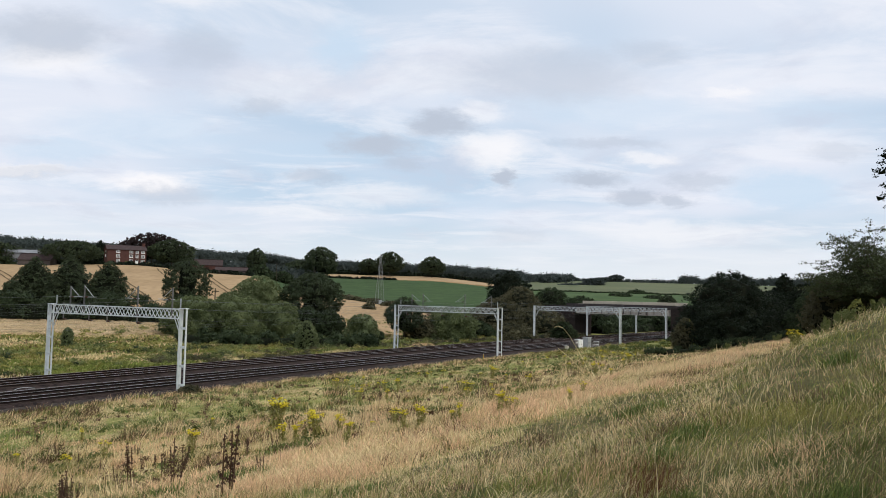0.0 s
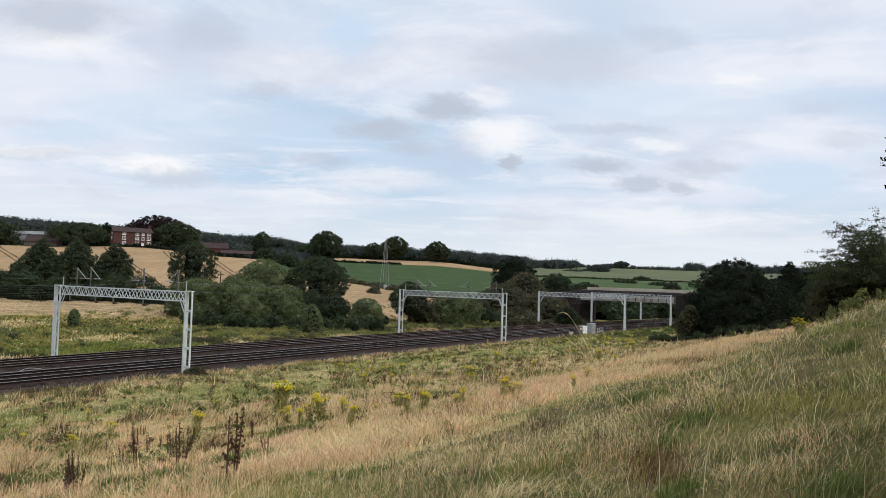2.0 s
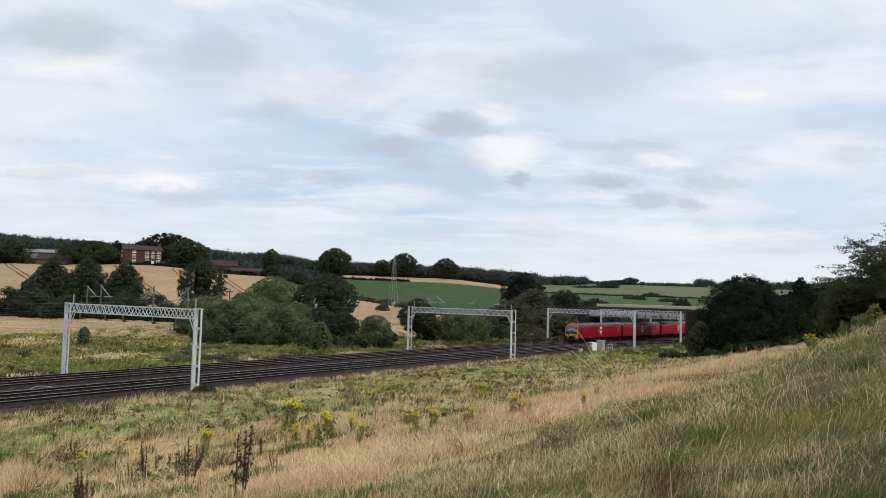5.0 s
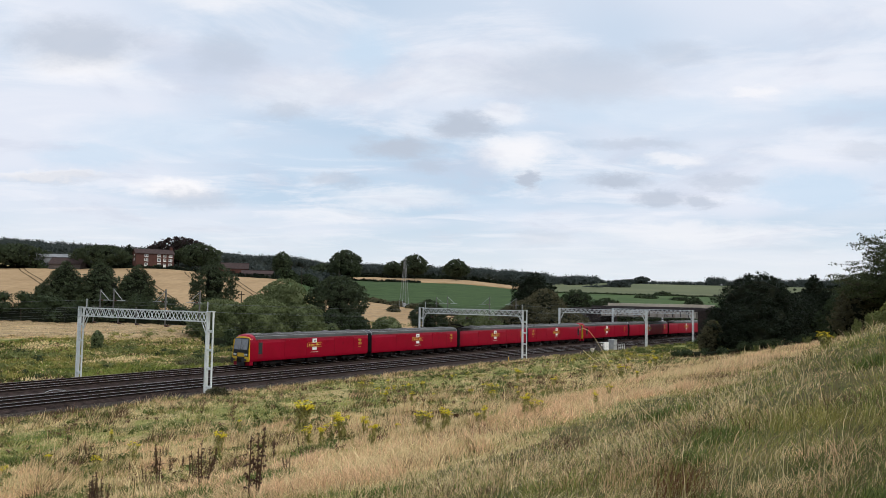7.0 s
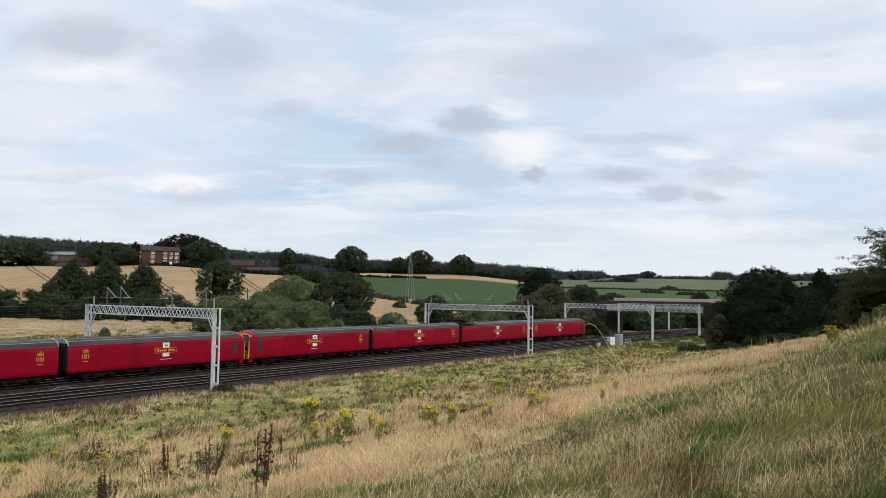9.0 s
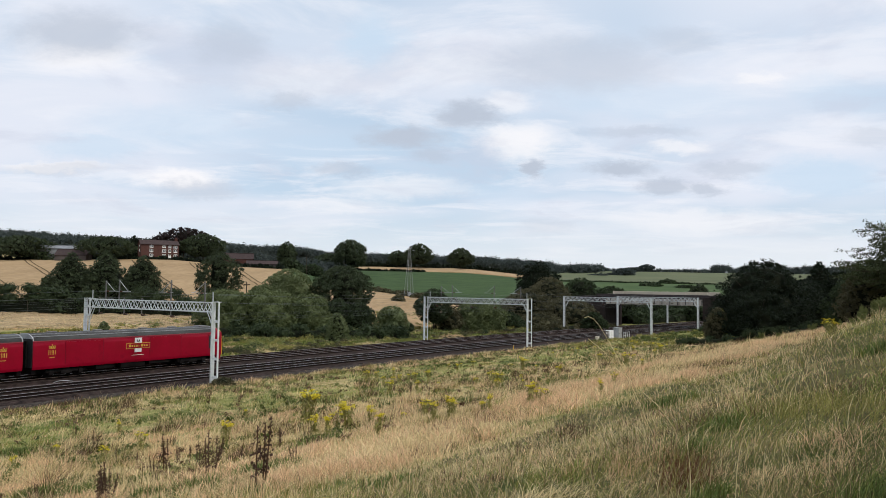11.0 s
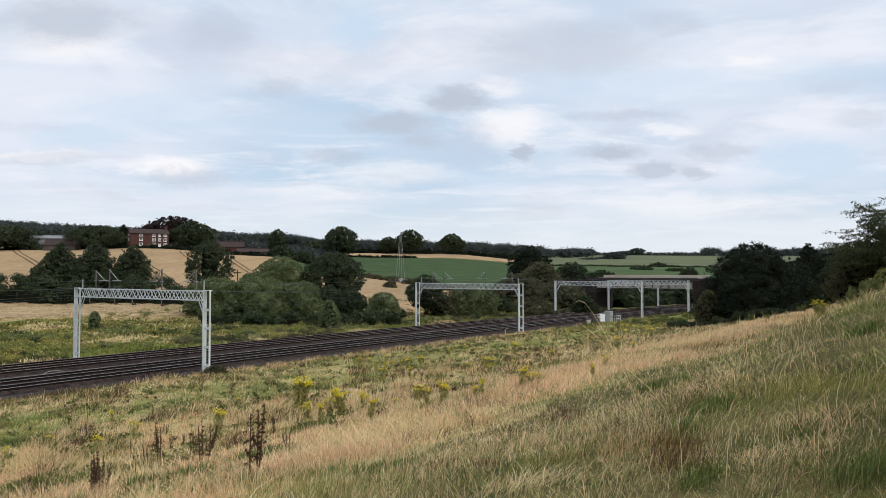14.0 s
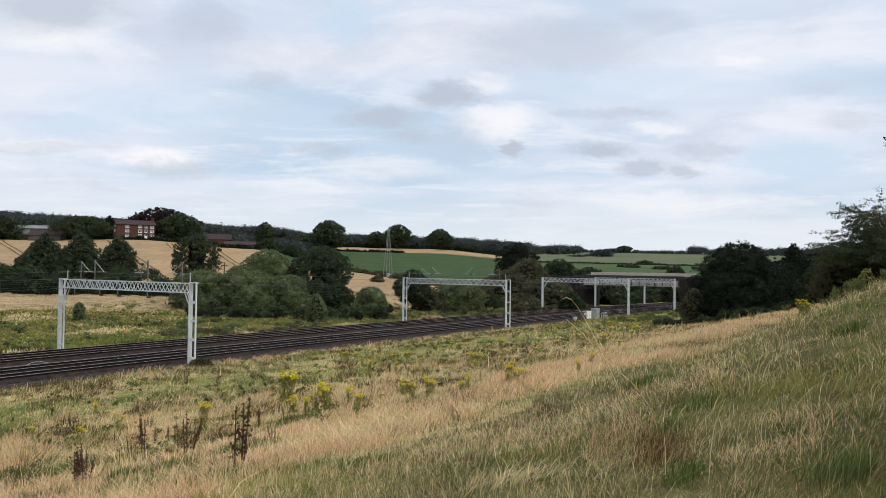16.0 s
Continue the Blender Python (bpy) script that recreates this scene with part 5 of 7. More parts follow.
def walls(x0, x1, y0, y1, h, rise=0.0, holes=()):
    """Four walls with gables; holes (x0, x1, z0, z1) go through the front one (y0)."""
    bm = bmesh.new()
    t = 0.35
    xs = sorted({x0, x1, *[v for q in holes for v in q[:2]]})
    zs = sorted({0.0, h, *[v for q in holes for v in q[2:]]})
    for i in range(len(xs) - 1):
        for j in range(len(zs) - 1):
            mx, mz = (xs[i] + xs[i + 1]) / 2, (zs[j] + zs[j + 1]) / 2
            if not any(q[0] < mx < q[1] and q[2] < mz < q[3] for q in holes):
                box(bm, xs[i], xs[i + 1], y0, y0 + t, zs[j], zs[j + 1])
    box(bm, x0, x1, y1 - t, y1, -1.0, h)
    box(bm, x0, x1, y0 + 0.01, y0 + t, -1.0, 0.0)
    ym = (y0 + y1) / 2
    for x in (x0, x1 - t):
        a = [bm.verts.new((x, *p)) for p in ((y0 + t, -1), (y1 - t, -1), (y1 - t, h), (ym, h + rise - 0.2), (y0 + t, h))]
        b = [bm.verts.new((x + t, *p)) for p in ((y0 + t, -1), (y1 - t, -1), (y1 - t, h), (ym, h + rise - 0.2), (y0 + t, h))]
        bm.faces.new(a)
        bm.faces.new(b[::-1])
        for i in range(5):
            j = (i + 1) % 5
            bm.faces.new((a[i], b[i], b[j], a[j]))
    return bm


def window(root, x0, x1, z0, z1, y, mullion=True):
    w = part("window", boxes((x0, x1, y + 0.10, y + 0.13, z0, z1)), M["pane"], root, "dark glazed window in a white frame")
    f = 0.14
    bs = [(x0, x1, y + 0.02, y + 0.10, z0, z0 + f), (x0, x1, y + 0.02, y + 0.10, z1 - f, z1), (x0, x0 + f, y + 0.02, y + 0.10, z0 + f, z1 - f), (x1 - f, x1, y + 0.02, y + 0.10, z0 + f, z1 - f)]
    if mullion:
        m = (x0 + x1) / 2
        bs += [(m - 0.05, m + 0.05, y + 0.03, y + 0.10, z0 + f, z1 - f)]
        k = (z0 + z1) / 2
        bs += [(x0 + f, m - 0.05, y + 0.03, y + 0.10, k - 0.04, k + 0.04), (m + 0.05, x1 - f, y + 0.03, y + 0.10, k - 0.04, k + 0.04)]
    part("frame", boxes(*bs), M["white_paint"], w, "white painted sash frame")
    part("sill", boxes((x0 - 0.1, x1 + 0.1, y - 0.10, y + 0.06, z0 - 0.14, z0)), M["white_paint"], w, "white stone sill")


def make_farmhouse():
    x, y = -127.7, 340.0
    m = Matrix.Translation((x, y, gz(x, y) - 0.1)) @ Matrix.Rotation(radians(31), 4, "Z")
    root = empty("farmhouse", m, "three-storey red brick farmhouse with white sash windows", "house")
    L, Dp, H = 15.8, 8.0, 6.5
    cols = (-3.6, 1.7, 4.1, 6.5)
    rows = ((0.9, 2.15), (3.0, 4.25), (5.0, 5.95))
    holes = []
    for c in cols:
        for a, b in rows:
            if (c, a) == (4.1, 0.9):
                holes.append((c - 0.6, c + 0.6, 0.0, 2.1))
            else:
                w = 0.58 if c == 4.1 else 0.74
                holes.append((c - w, c + w, a, b))
    part("wall", walls(-L / 2, L / 2, -Dp / 2, Dp / 2, H, 1.9, holes), M["brick_red"], root)
    part("roof", gable_roof(-L / 2, L / 2, -Dp / 2, Dp / 2, H, 1.9), M["slate"], root, "brown tiled gable roof")
    for q in holes:
        if q[2] == 0.0:
            d = part("door", boxes((q[0], q[1], -Dp / 2 + 0.1, -Dp / 2 + 0.16, 0, 2.2)), M["white_paint"], root, "white panelled front door")
            part("fanlight", boxes((q[0] + 0.15, q[1] - 0.15, -Dp / 2 + 0.06, -Dp / 2 + 0.1, 1.65, 2.05)), M["pane"], d)
        else:
            window(root, *q, -Dp / 2)
    for cx in (L / 2 - 0.5,):
        c = part("chimney", boxes((cx - 0.55, cx + 0.55, -0.5, 0.5, H + 1.2, H + 2.9), (cx - 0.65, cx + 0.65, -0.6, 0.6, H + 2.6, H + 2.8), bevel=0.02), M["brick_red"], root)
        for k in (-0.25, 0.25):
            part("pot", tube(bmesh.new(), (cx + k, 0, H + 2.9), (cx + k, 0, H + 3.3), 0.14, 0.11, 8), M["brick_red"], c)
    part("gable_window", boxes((-L / 2 - 0.03, -L / 2 + 0.02, -0.7, 0.7, 3.0, 4.2), (-L / 2 - 0.03, -L / 2 + 0.02, -0.7, 0.7, 5.0, 5.9)), M["white_paint"], root)
    part("shrub", leaf_mesh("shrub", np.array(((-0.2, -5.2, 0.6), (0.6, -5.3, 0.5), (6.2, -5.0, 0.4))), np.array((0.9, 0.8, 0.7)), 260, 0.4, M["leaf_yellow"], np.random.default_rng(5)), None, root, "pale garden shrub by the wall")


def make_barn(name, x, y, L, Dp, H, rise, turn, wall_mat, roof_mat, label, openings=()):
    m = Matrix.Translation((x, y, gz(x, y) - 0.1)) @ Matrix.Rotation(radians(turn), 4, "Z")
    root = empty(name, m, label, "barn", "farm buildings")
    part("wall", walls(-L / 2, L / 2, -Dp / 2, Dp / 2, H, rise, openings), wall_mat, root)
    part("roof", gable_roof(-L / 2, L / 2, -Dp / 2, Dp / 2, H, rise, 0.3), roof_mat, root)
    for q in openings:
        part("doorway", boxes((q[0], q[1], -Dp / 2 + 1.5, -Dp / 2 + 1.6, 0, q[3])), M["barn_dark"], root, "dark open doorway")
    part("ridge", boxes((-L / 2 - 0.3, L / 2 + 0.3, -0.2, 0.2, H + rise - 0.02, H + rise + 0.08)), roof_mat, root)
    return root


make_farmhouse()
make_barn("barn", -163.5, 322, 15, 9, 5.2, 1.3, 8, M["barn_tin"], M["barn_tin"], "large grey sheeted barn with a low roof", ((2.0, 5.2, 0, 4.4),))
make_barn("barn", -152.5, 314, 12, 8, 2.6, 2.4, 8, M["barn_dark"], M["slate"], "low dark barn with a brown roof")
make_barn("barn", -92.5, 342, 12.5, 7.5, 3.4, 2.4, 14, M["brick_red"], M["slate"], "red brick barn with a tiled roof", ((-1.2, 0.8, 0, 2.2),))
make_barn("barn", -80.5, 336, 13, 6, 2.2, 1.4, 10, M["barn_dark"], M["slate"], "long low brick cowshed with a dark roof")
make_barn("shed", -143.5, 330, 4.0, 4, 2.4, 1.2, 5, M["barn_tin"], M["barn_tin"], "small pale garden shed by the farmhouse")


def make_mast():
    x, y = -11.7, 241.0
    root = empty("lattice_mast", Matrix.Translation((x, y, gz(x, y) - 0.2)) @ Matrix.Rotation(0.5, 4, "Z"), "slender galvanised lattice mast standing in the field edge", "mast")
    H, b, t = 15.4, 1.15, 0.20
    at = lambda k, z: Vector((k[0] * (b + (t - b) * z / H), k[1] * (b + (t - b) * z / H), z))
    cs = ((-1, -1), (1, -1), (1, 1), (-1, 1))
    for c in cs:
        part("leg", bar(bmesh.new(), at(c, 0), at(c, H), 0.06), M["cabinet_grey"], root)
    bm = bmesh.new()
    zs = [0.0]
    while zs[-1] < H - 0.6:
        zs.append(min(H, zs[-1] + 2.1 - 1.4 * zs[-1] / H))
    for za, zb in zip(zs, zs[1:]):
        for i in range(4):
            a, c = cs[i], cs[(i + 1) % 4]
            bar(bm, at(a, za), at(c, zb), 0.022)
            bar(bm, at(c, za), at(a, zb), 0.022)
            bar(bm, at(a, zb), at(c, zb), 0.022)
    part("bracing", bm, M["dull_steel"], root)
    part("platform", boxes((-0.5, 0.5, -0.5, 0.5, H, H + 0.12), (-0.06, 0.06, -0.06, 0.06, H, H + 0.9)), M["cabinet_grey"], root)
    part("equipment_box", boxes((-0.7, 0.2, -1.2, -0.7, 0.6, 1.9), (0.4, 0.9, -1.2, -0.8, 0.6, 1.6), bevel=0.03), M["cabinet_grey"], root, "grey equipment box at the foot")


make_mast()


def make_poles():
    """Telegraph poles by the farm."""
    for x, y, h in ((-41.5, 160, 6.6), (-61, 335, 9), (-69, 352, 9), (-48, 360, 9)):
        m = Matrix.Translation((x, y, gz(x, y) - 0.3))
        p = empty("telegraph_pole", m, "weathered wooden telegraph pole by a hedge", "pole", "telegraph poles")
        part("shaft", tube(bmesh.new(), (0, 0, 0), (0, 0, h), 0.15, 0.10, 8), M["bark"], p)
        part("crossbar", boxes((-0.7, 0.7, -0.06, 0.06, h - 0.7, h - 0.55)), M["bark"], p)


make_poles()


# ---------------------------------------------------------------- the mail train
PITCH, SPEED = 20.03, 41.2
# where the nose of the train is along the line, with its small changes of pace
NOSE_AT = ((6.5, 80.85), (7.0, 60.05), (7.5, 39.5), (8.0, 18.85), (8.5, -1.8), (9.0, -21.05), (11.5, -124.8))


def nose_at(t):
    if t <= NOSE_AT[0][0]:
        return NOSE_AT[0][1] - SPEED * (t - NOSE_AT[0][0])
    for (t0, a), (t1, b) in zip(NOSE_AT, NOSE_AT[1:]):
        if t <= t1:
            return a + (b - a) * (t - t0) / (t1 - t0)
    return NOSE_AT[-1][1] - SPEED * (t - NOSE_AT[-1][0])
TRAIN_OFF = TRACKS[2]


def body_profile(n=6):
    """Half outline of the body (y, z), from the sole bar up to the roof's crown."""
    side = [(1.35, 0.80), (1.40, 1.00), (1.41, 2.0), (1.39, 2.75), (1.33, 3.12)]
    roof = [(1.33 * math.cos(t) ** 0.8, 3.12 + 0.60 * math.sin(t)) for t in [math.pi / 2 * i / n for i in range(1, n)]] + [(0.0, 3.72)]
    return side, roof


def loft(rings, cap0=True, cap1=True):
    bm = bmesh.new()
    vs = [[bm.verts.new(p) for p in r] for r in rings]
    for a, b in zip(vs, vs[1:]):
        for i in range(len(a) - 1):
            bm.faces.new((a[i], b[i], b[i + 1], a[i + 1]))
    for on, r in ((cap0, vs[0][::-1]), (cap1, vs[-1])):
        if on:
            bm.faces.new(r)
    bmesh.ops.recalc_face_normals(bm, faces=bm.faces)
    return bm


def make_bogie(root, x):
    b = part("bogie", boxes((x - 1.75, x + 1.75, 1.0, 1.16, 0.42, 0.72), (x - 1.75, x + 1.75, -1.16, -1.0, 0.42, 0.72), (x - 0.35, x + 0.35, -1.2, 1.2, 0.5, 0.85),
                           (x - 0.5, x + 0.5, 1.05, 1.25, 0.30, 0.55), (x - 0.5, x + 0.5, -1.25, -1.05, 0.30, 0.55), bevel=0.03), M["under"], root, "grimy welded bogie frame")
    for dx in (-1.3, 1.3):
        bm = bmesh.new()
        for sy in (-0.72, 0.72):
            disc(bm, (x + dx, sy, 0.42), 0.42, (0, 1, 0), 0.13, 20)
            disc(bm, (x + dx, sy * 0.93, 0.42), 0.45, (0, 1, 0), 0.04, 20)
        tube(bm, (x + dx, -0.7, 0.42), (x + dx, 0.7, 0.42), 0.09, sides=8)
        part("wheelset", bm, M["under"], b, "dark steel wheelset")
        for sy in (-1, 1):
            part("axle_box", boxes((x + dx - 0.2, x + dx + 0.2, *sorted((sy * 1.0, sy * 1.28)), 0.26, 0.58), bevel=0.03), M["under"], b)
            part("spring", boxes((x + dx - 0.12, x + dx + 0.12, *sorted((sy * 1.05, sy * 1.2)), 0.58, 0.82)), M["under"], b)


def emblem(root, side):
    """The carrier's mark: a white card with a dark crest over a gold-edged red plate, and a small white number bar."""
    y = 1.425 * side
    o = sorted((y, y - 0.02 * side))
    o2 = sorted((y + 0.012 * side, y - 0.02 * side))
    e = part("emblem_card", boxes((-0.36, 0.36, *o, 1.95, 2.98)), M["white_paint"], root, "white emblem card on the side")
    part("crest", boxes((-0.15, 0.15, *o2, 2.62, 2.72), (-0.13, -0.05, *o2, 2.72, 2.82), (0.05, 0.13, *o2, 2.72, 2.82)), M["dull_steel"], e)
    n = part("name_plate", boxes((-1.22, 1.22, *sorted((y + 0.016 * side, y - 0.02 * side)), 2.02, 2.52)), M["gold"], root, "gold-edged red name plate")
    o3 = sorted((y + 0.024 * side, y))
    part("plate_field", boxes((-1.185, 1.185, *o3, 2.055, 2.485)), M["red"], n)
    o4 = sorted((y + 0.032 * side, y + 0.01))
    for a, b in (sorted((-side * p, -side * q)) for p, q in ((-0.98, -0.78), (-0.70, -0.54), (-0.46, -0.32), (-0.24, -0.06), (0.02, 0.08), (0.24, 0.50), (0.58, 0.72), (0.80, 0.85), (0.91, 0.96))):
        part("bar", boxes((a, b, *o4, 2.16, 2.40 if b - a > 0.19 else 2.34)), M["gold"], n)
    part("card_foot", boxes((-0.36, 0.36, *sorted((y + 0.004 * side, y - 0.02 * side)), 1.68, 1.94)), M["white_paint"], root)
    part("number_bar", boxes((-0.62, 0.62, *o, 1.40, 1.45)), M["cream"], root, "thin pale line of writing")


def cypher(root, x, side):
    y = 1.425 * side
    o = sorted((y, y - 0.02 * side))
    crown = [(x - 0.25, x + 0.25, *o, 2.44, 2.48), (x - 0.27, x + 0.27, *o, 2.52, 2.55), (x - 0.03, x + 0.03, *o, 2.68, 2.80)]
    for c in (-0.20, 0.0, 0.20):
        crown += [(x + c - 0.09, x + c - 0.06, *o, 2.55, 2.66), (x + c + 0.06, x + c + 0.09, *o, 2.55, 2.66), (x + c - 0.06, x + c + 0.06, *o, 2.64, 2.68)]
    part("crown_mark", boxes(*crown), M["gold"], root, "thin gold crown mark")
    flip = lambda a, b: sorted((x - side * a, x - side * b))
    for a, b in ((-0.30, -0.25), (-0.13, -0.09), (-0.02, 0.02), (0.08, 0.13), (0.25, 0.30)):
        part("mark_bar", boxes((*flip(a, b), *o, 1.96, 2.32)), M["gold"], root)
    part("date_bar", boxes((x - 0.22, x + 0.22, *o, 1.70, 1.75)), M["gold"], root)


def make_car(cab, pantograph, label):
    """A mail van; local x is the way of travel, the cab (if any) at +x."""
    root = empty("mail_van", Matrix(), label, "train carriage", "carriages of the mail train")
    side, roof = body_profile()
    x0, x1 = -9.68, (9.0 if cab else 9.68)
    half = side
    for sgn in (1, -1):
        # side wall, with its return under the floor
        rings = [[(x, sgn * y, z) for y, z in half] + [(x, sgn * (y - 0.09), z) for y, z in half[::-1]] for x in (x0, x1)]
        bm = bmesh.new()
        vs = [[bm.verts.new(p) for p in r] for r in rings]
        n = len(vs[0])
        for i in range(n):
            j = (i + 1) % n
            bm.faces.new((vs[0][i], vs[1][i], vs[1][j], vs[0][j]))
        bm.faces.new(vs[0][::-1])
        bm.faces.new(vs[1])
        bmesh.ops.recalc_face_normals(bm, faces=bm.faces)
        wall = part("side_wall", bm, M["red"], root, "plain red body side")
        for dx in (-5.2, 3.0):
            # roller shutter doors, framed and slightly recessed
            a, b = dx - 1.7, dx + 1.7
            y = 1.412 * sgn
            part("shutter", boxes((a, b, *sorted((y, y - 0.03 * sgn)), 1.12, 2.95)), M["red"], wall)
            for q in (a - 0.05, b):
                part("shutter_frame", boxes((q, q + 0.05, *sorted((y + 0.015 * sgn, y - 0.03 * sgn)), 1.10, 2.98)), M["dark_red"], wall)
        part("gutter", boxes((x0, x1, *sorted((1.33 * sgn, 1.385 * sgn)), 3.06, 3.13)), M["red_light"], wall, "pale red rain gutter")
    arc = [(y, z) for y, z in [half[-1]] + roof] + [(-y, z) for y, z in ([half[-1]] + roof)[::-1][1:]]
    xr = 5.9 if pantograph else x1       # the roof stops short of the pantograph well
    part("roof", loft([[(x, y, z) for y, z in arc] for x in (x0, xr)], True, True), M["roof_grey"], root, "sooty grey curved roof", True)
    if pantograph:
        part("well_deck", boxes((xr, x1, -1.32, 1.32, 3.02, 3.12)), M["under"], root, "sooty deck of the pantograph well")
    for sgn in (-1, 1):
        for y, z in ((1.16, 3.475), (0.74, 3.635)):
            part("roof_rib", bar(bmesh.new(), (x0 + 0.1, sgn * y, z), (xr - 0.1, sgn * y, z), 0.05), M["cabinet_grey"], root, "pale raised roof rib")
    part("floor", boxes((x0, x1, -1.3, 1.3, 0.92, 1.06)), M["under"], root)
    for x in (-7.4, -3.2, 1.4, 4.6):
        part("roof_vent", boxes((x - 0.35, x + 0.35, -0.25, 0.25, 3.68, 3.80), bevel=0.03), M["dull_steel"], root)
    ends = [x0] if cab else [x0, x1]
    for x in ends:
        d = -1 if x < 0 else 1
        e = part("end_wall", boxes((*sorted((x, x + d * 0.04)), -1.32, 1.32, 0.95, 3.3)), M["black"], root, "black gangway end")
        part("gangway", boxes((*sorted((x + d * 0.04, x + d * 0.14)), -0.55, 0.55, 1.0, 3.1)), M["under"], e)
        if not (pantograph and x > 0):
            part("end_hoop", loft([[(xx, y * 1.012, z + 0.012) for y, z in arc] for xx in (x - 0.06 * d, x + 0.03 * d)], True, True), M["cabinet_grey"], e, "pale end hoop")
    if cab:
        # raked cab front: yellow surround, two screens, lights
        rings = []
        for t, xx, w, top in ((0, x1, 1.0, 3.72), (0.4, x1 + 0.45, 0.985, 3.66), (0.8, x1 + 0.75, 0.95, 3.45)):
            ring = [(xx, sy * y * w, min(top, z)) for sy, pts in ((1, half),) for y, z in pts]
            up = [(xx - 0.25 * t, y * w, 3.0 + (z - 3.0) * (top - 3.0) / 0.72) for y, z in roof]
            full = ring + up
            full = full + [(p[0], -p[1], p[2]) for p in full[::-1][1:]]
            rings.append(full)
        part("cab_shell", loft(rings, True, True), M["red"], root, "red cab shell", False)
        f = rings[-1]
        face = [(x1 + 0.75 + (0.10 if p[2] < 2.1 else 0.10 - 0.22 * (p[2] - 2.1) / 1.4), p[1] * 0.985, p[2]) for p in f]
        yellow = part("cab_front", loft([f, face], False, True), M["yellow"], root, "yellow warning front")
        part("skirt", boxes((x1 + 0.2, x1 + 0.72, -1.28, 1.28, 0.36, 1.0), bevel=0.05), M["red"], root, "red lower valance")
        part("valance_centre", boxes((x1 + 0.5, x1 + 0.86, -0.62, 0.62, 0.30, 1.32), bevel=0.05), M["black"], yellow, "black coupler pocket")

        def sloped(y0, y1, za, zb, out, mat, name, label=""):
            bm = bmesh.new()
            xq = lambda z: x1 + 0.75 + (0.10 if z < 2.1 else 0.10 - 0.22 * (z - 2.1) / 1.4)
            a = [(xq(za) + out, y0, za), (xq(za) + out, y1, za), (xq(zb) + out, y1, zb), (xq(zb) + out, y0, zb)]
            b = [(p[0] - 0.06 - out, p[1], p[2]) for p in a]
            va, vb = [bm.verts.new(p) for p in a], [bm.verts.new(p) for p in b]
            bm.faces.new(va)
            bm.faces.new(vb[::-1])
            for i in range(4):
                j = (i + 1) % 4
                bm.faces.new((va[j], va[i], vb[i], vb[j]))
            bmesh.ops.recalc_face_normals(bm, faces=bm.faces)
            return part(name, bm, mat, yellow, label)

        sloped(-1.12, 1.12, 1.98, 3.28, 0.05, M["black"], "screen_surround")
        sloped(-1.05, -0.03, 2.06, 3.2, 0.07, M["glass"], "windscreen", "dark sloping windscreen")
        sloped(0.03, 1.05, 2.06, 3.2, 0.07, M["glass"], "windscreen", "dark sloping windscreen")
        sloped(-1.14, 1.14, 1.72, 1.98, 0.03, M["black"], "light_band")
        for sy in (-0.85, 0.85):
            sloped(sy - 0.30, sy + 0.30, 1.34, 1.72, 0.03, M["black"], "lamp_panel")
            for k in (-0.13, 0.13):
                part("headlight", disc(bmesh.new(), (x1 + 0.90, sy + k, 1.53), 0.10, (1, 0, 0), 0.06, 12), M["lamp_glass"], yellow, "round headlight lens")
        for sy in (-1, 1):
            part("wiper", bar(bmesh.new(), (x1 + 0.96, sy * 0.25, 2.02), (x1 + 0.90, sy * 0.5, 2.55), 0.02), M["black"], yellow)
            y = 1.412 * sy
            part("cab_door", boxes((8.0, 8.7, *sorted((y, y - 0.03 * sy)), 1.1, 2.95)), M["dark_red"], root, "red cab door")
            part("cab_window", boxes((8.08, 8.62, *sorted((y + 0.012 * sy, y - 0.03 * sy)), 1.55, 2.80), bevel=0.01), M["pane"], root, "dark cab door window")
            part("buffer", tube(bmesh.new(), (x1 + 0.5, sy * 0.85, 0.98), (x1 + 1.25, sy * 0.85, 0.98), 0.09, 0.09, 10), M["black"], root)
            part("buffer_head", disc(bmesh.new(), (x1 + 1.27, sy * 0.85, 0.98), 0.24, (1, 0, 0), 0.06, 14), M["black"], root)
        part("coupler", boxes((x1 + 0.6, x1 + 1.25, -0.22, 0.22, 0.78, 1.15), bevel=0.04), M["under"], root)
        part("horn_cover", boxes((7.6, 8.7, -0.6, 0.6, 3.62, 3.76), bevel=0.04), M["dull_steel"], root)
    for x in (-6.7, 6.3 if cab else 6.7):
        make_bogie(root, x)
    for a, b, h in ((-4.0, -2.2, 0.42), (-1.6, 0.9, 0.35), (1.3, 3.6, 0.48)):
        for sy in (-1, 1):
            part("underframe_box", boxes((a, b, *sorted((0.55 * sy, 1.24 * sy)), h, 0.93), bevel=0.03), M["under"], root, "grimy equipment box")
    # added near-black boxes that close the bright gaps below the gangways
    for q in (x0, x1 - 0.35):
        part("buffer_beam", boxes((q, q + 0.35, -1.22, 1.22, 0.42, 0.93)), M["under"], root, "near-black box closing the bright gap under the van end")
    # added near-black block in place of the shade under the floor
    part("centre_sill", boxes((x0 + 0.5, x1 - 0.5, -0.42, 0.42, 0.34, 0.93)), M["under"], root, "near-black block standing for the shade under the floor")
    for sy in (-1, 1):
        part("side_tank", boxes((-0.9, 0.6, *sorted((sy * 1.245, sy * 1.265)), 0.50, 0.78)), M["under"], root)
        part("solebar", boxes((x0, x1, *sorted((sy * 1.22, sy * 1.33)), 0.86, 0.99)), M["under"], root)
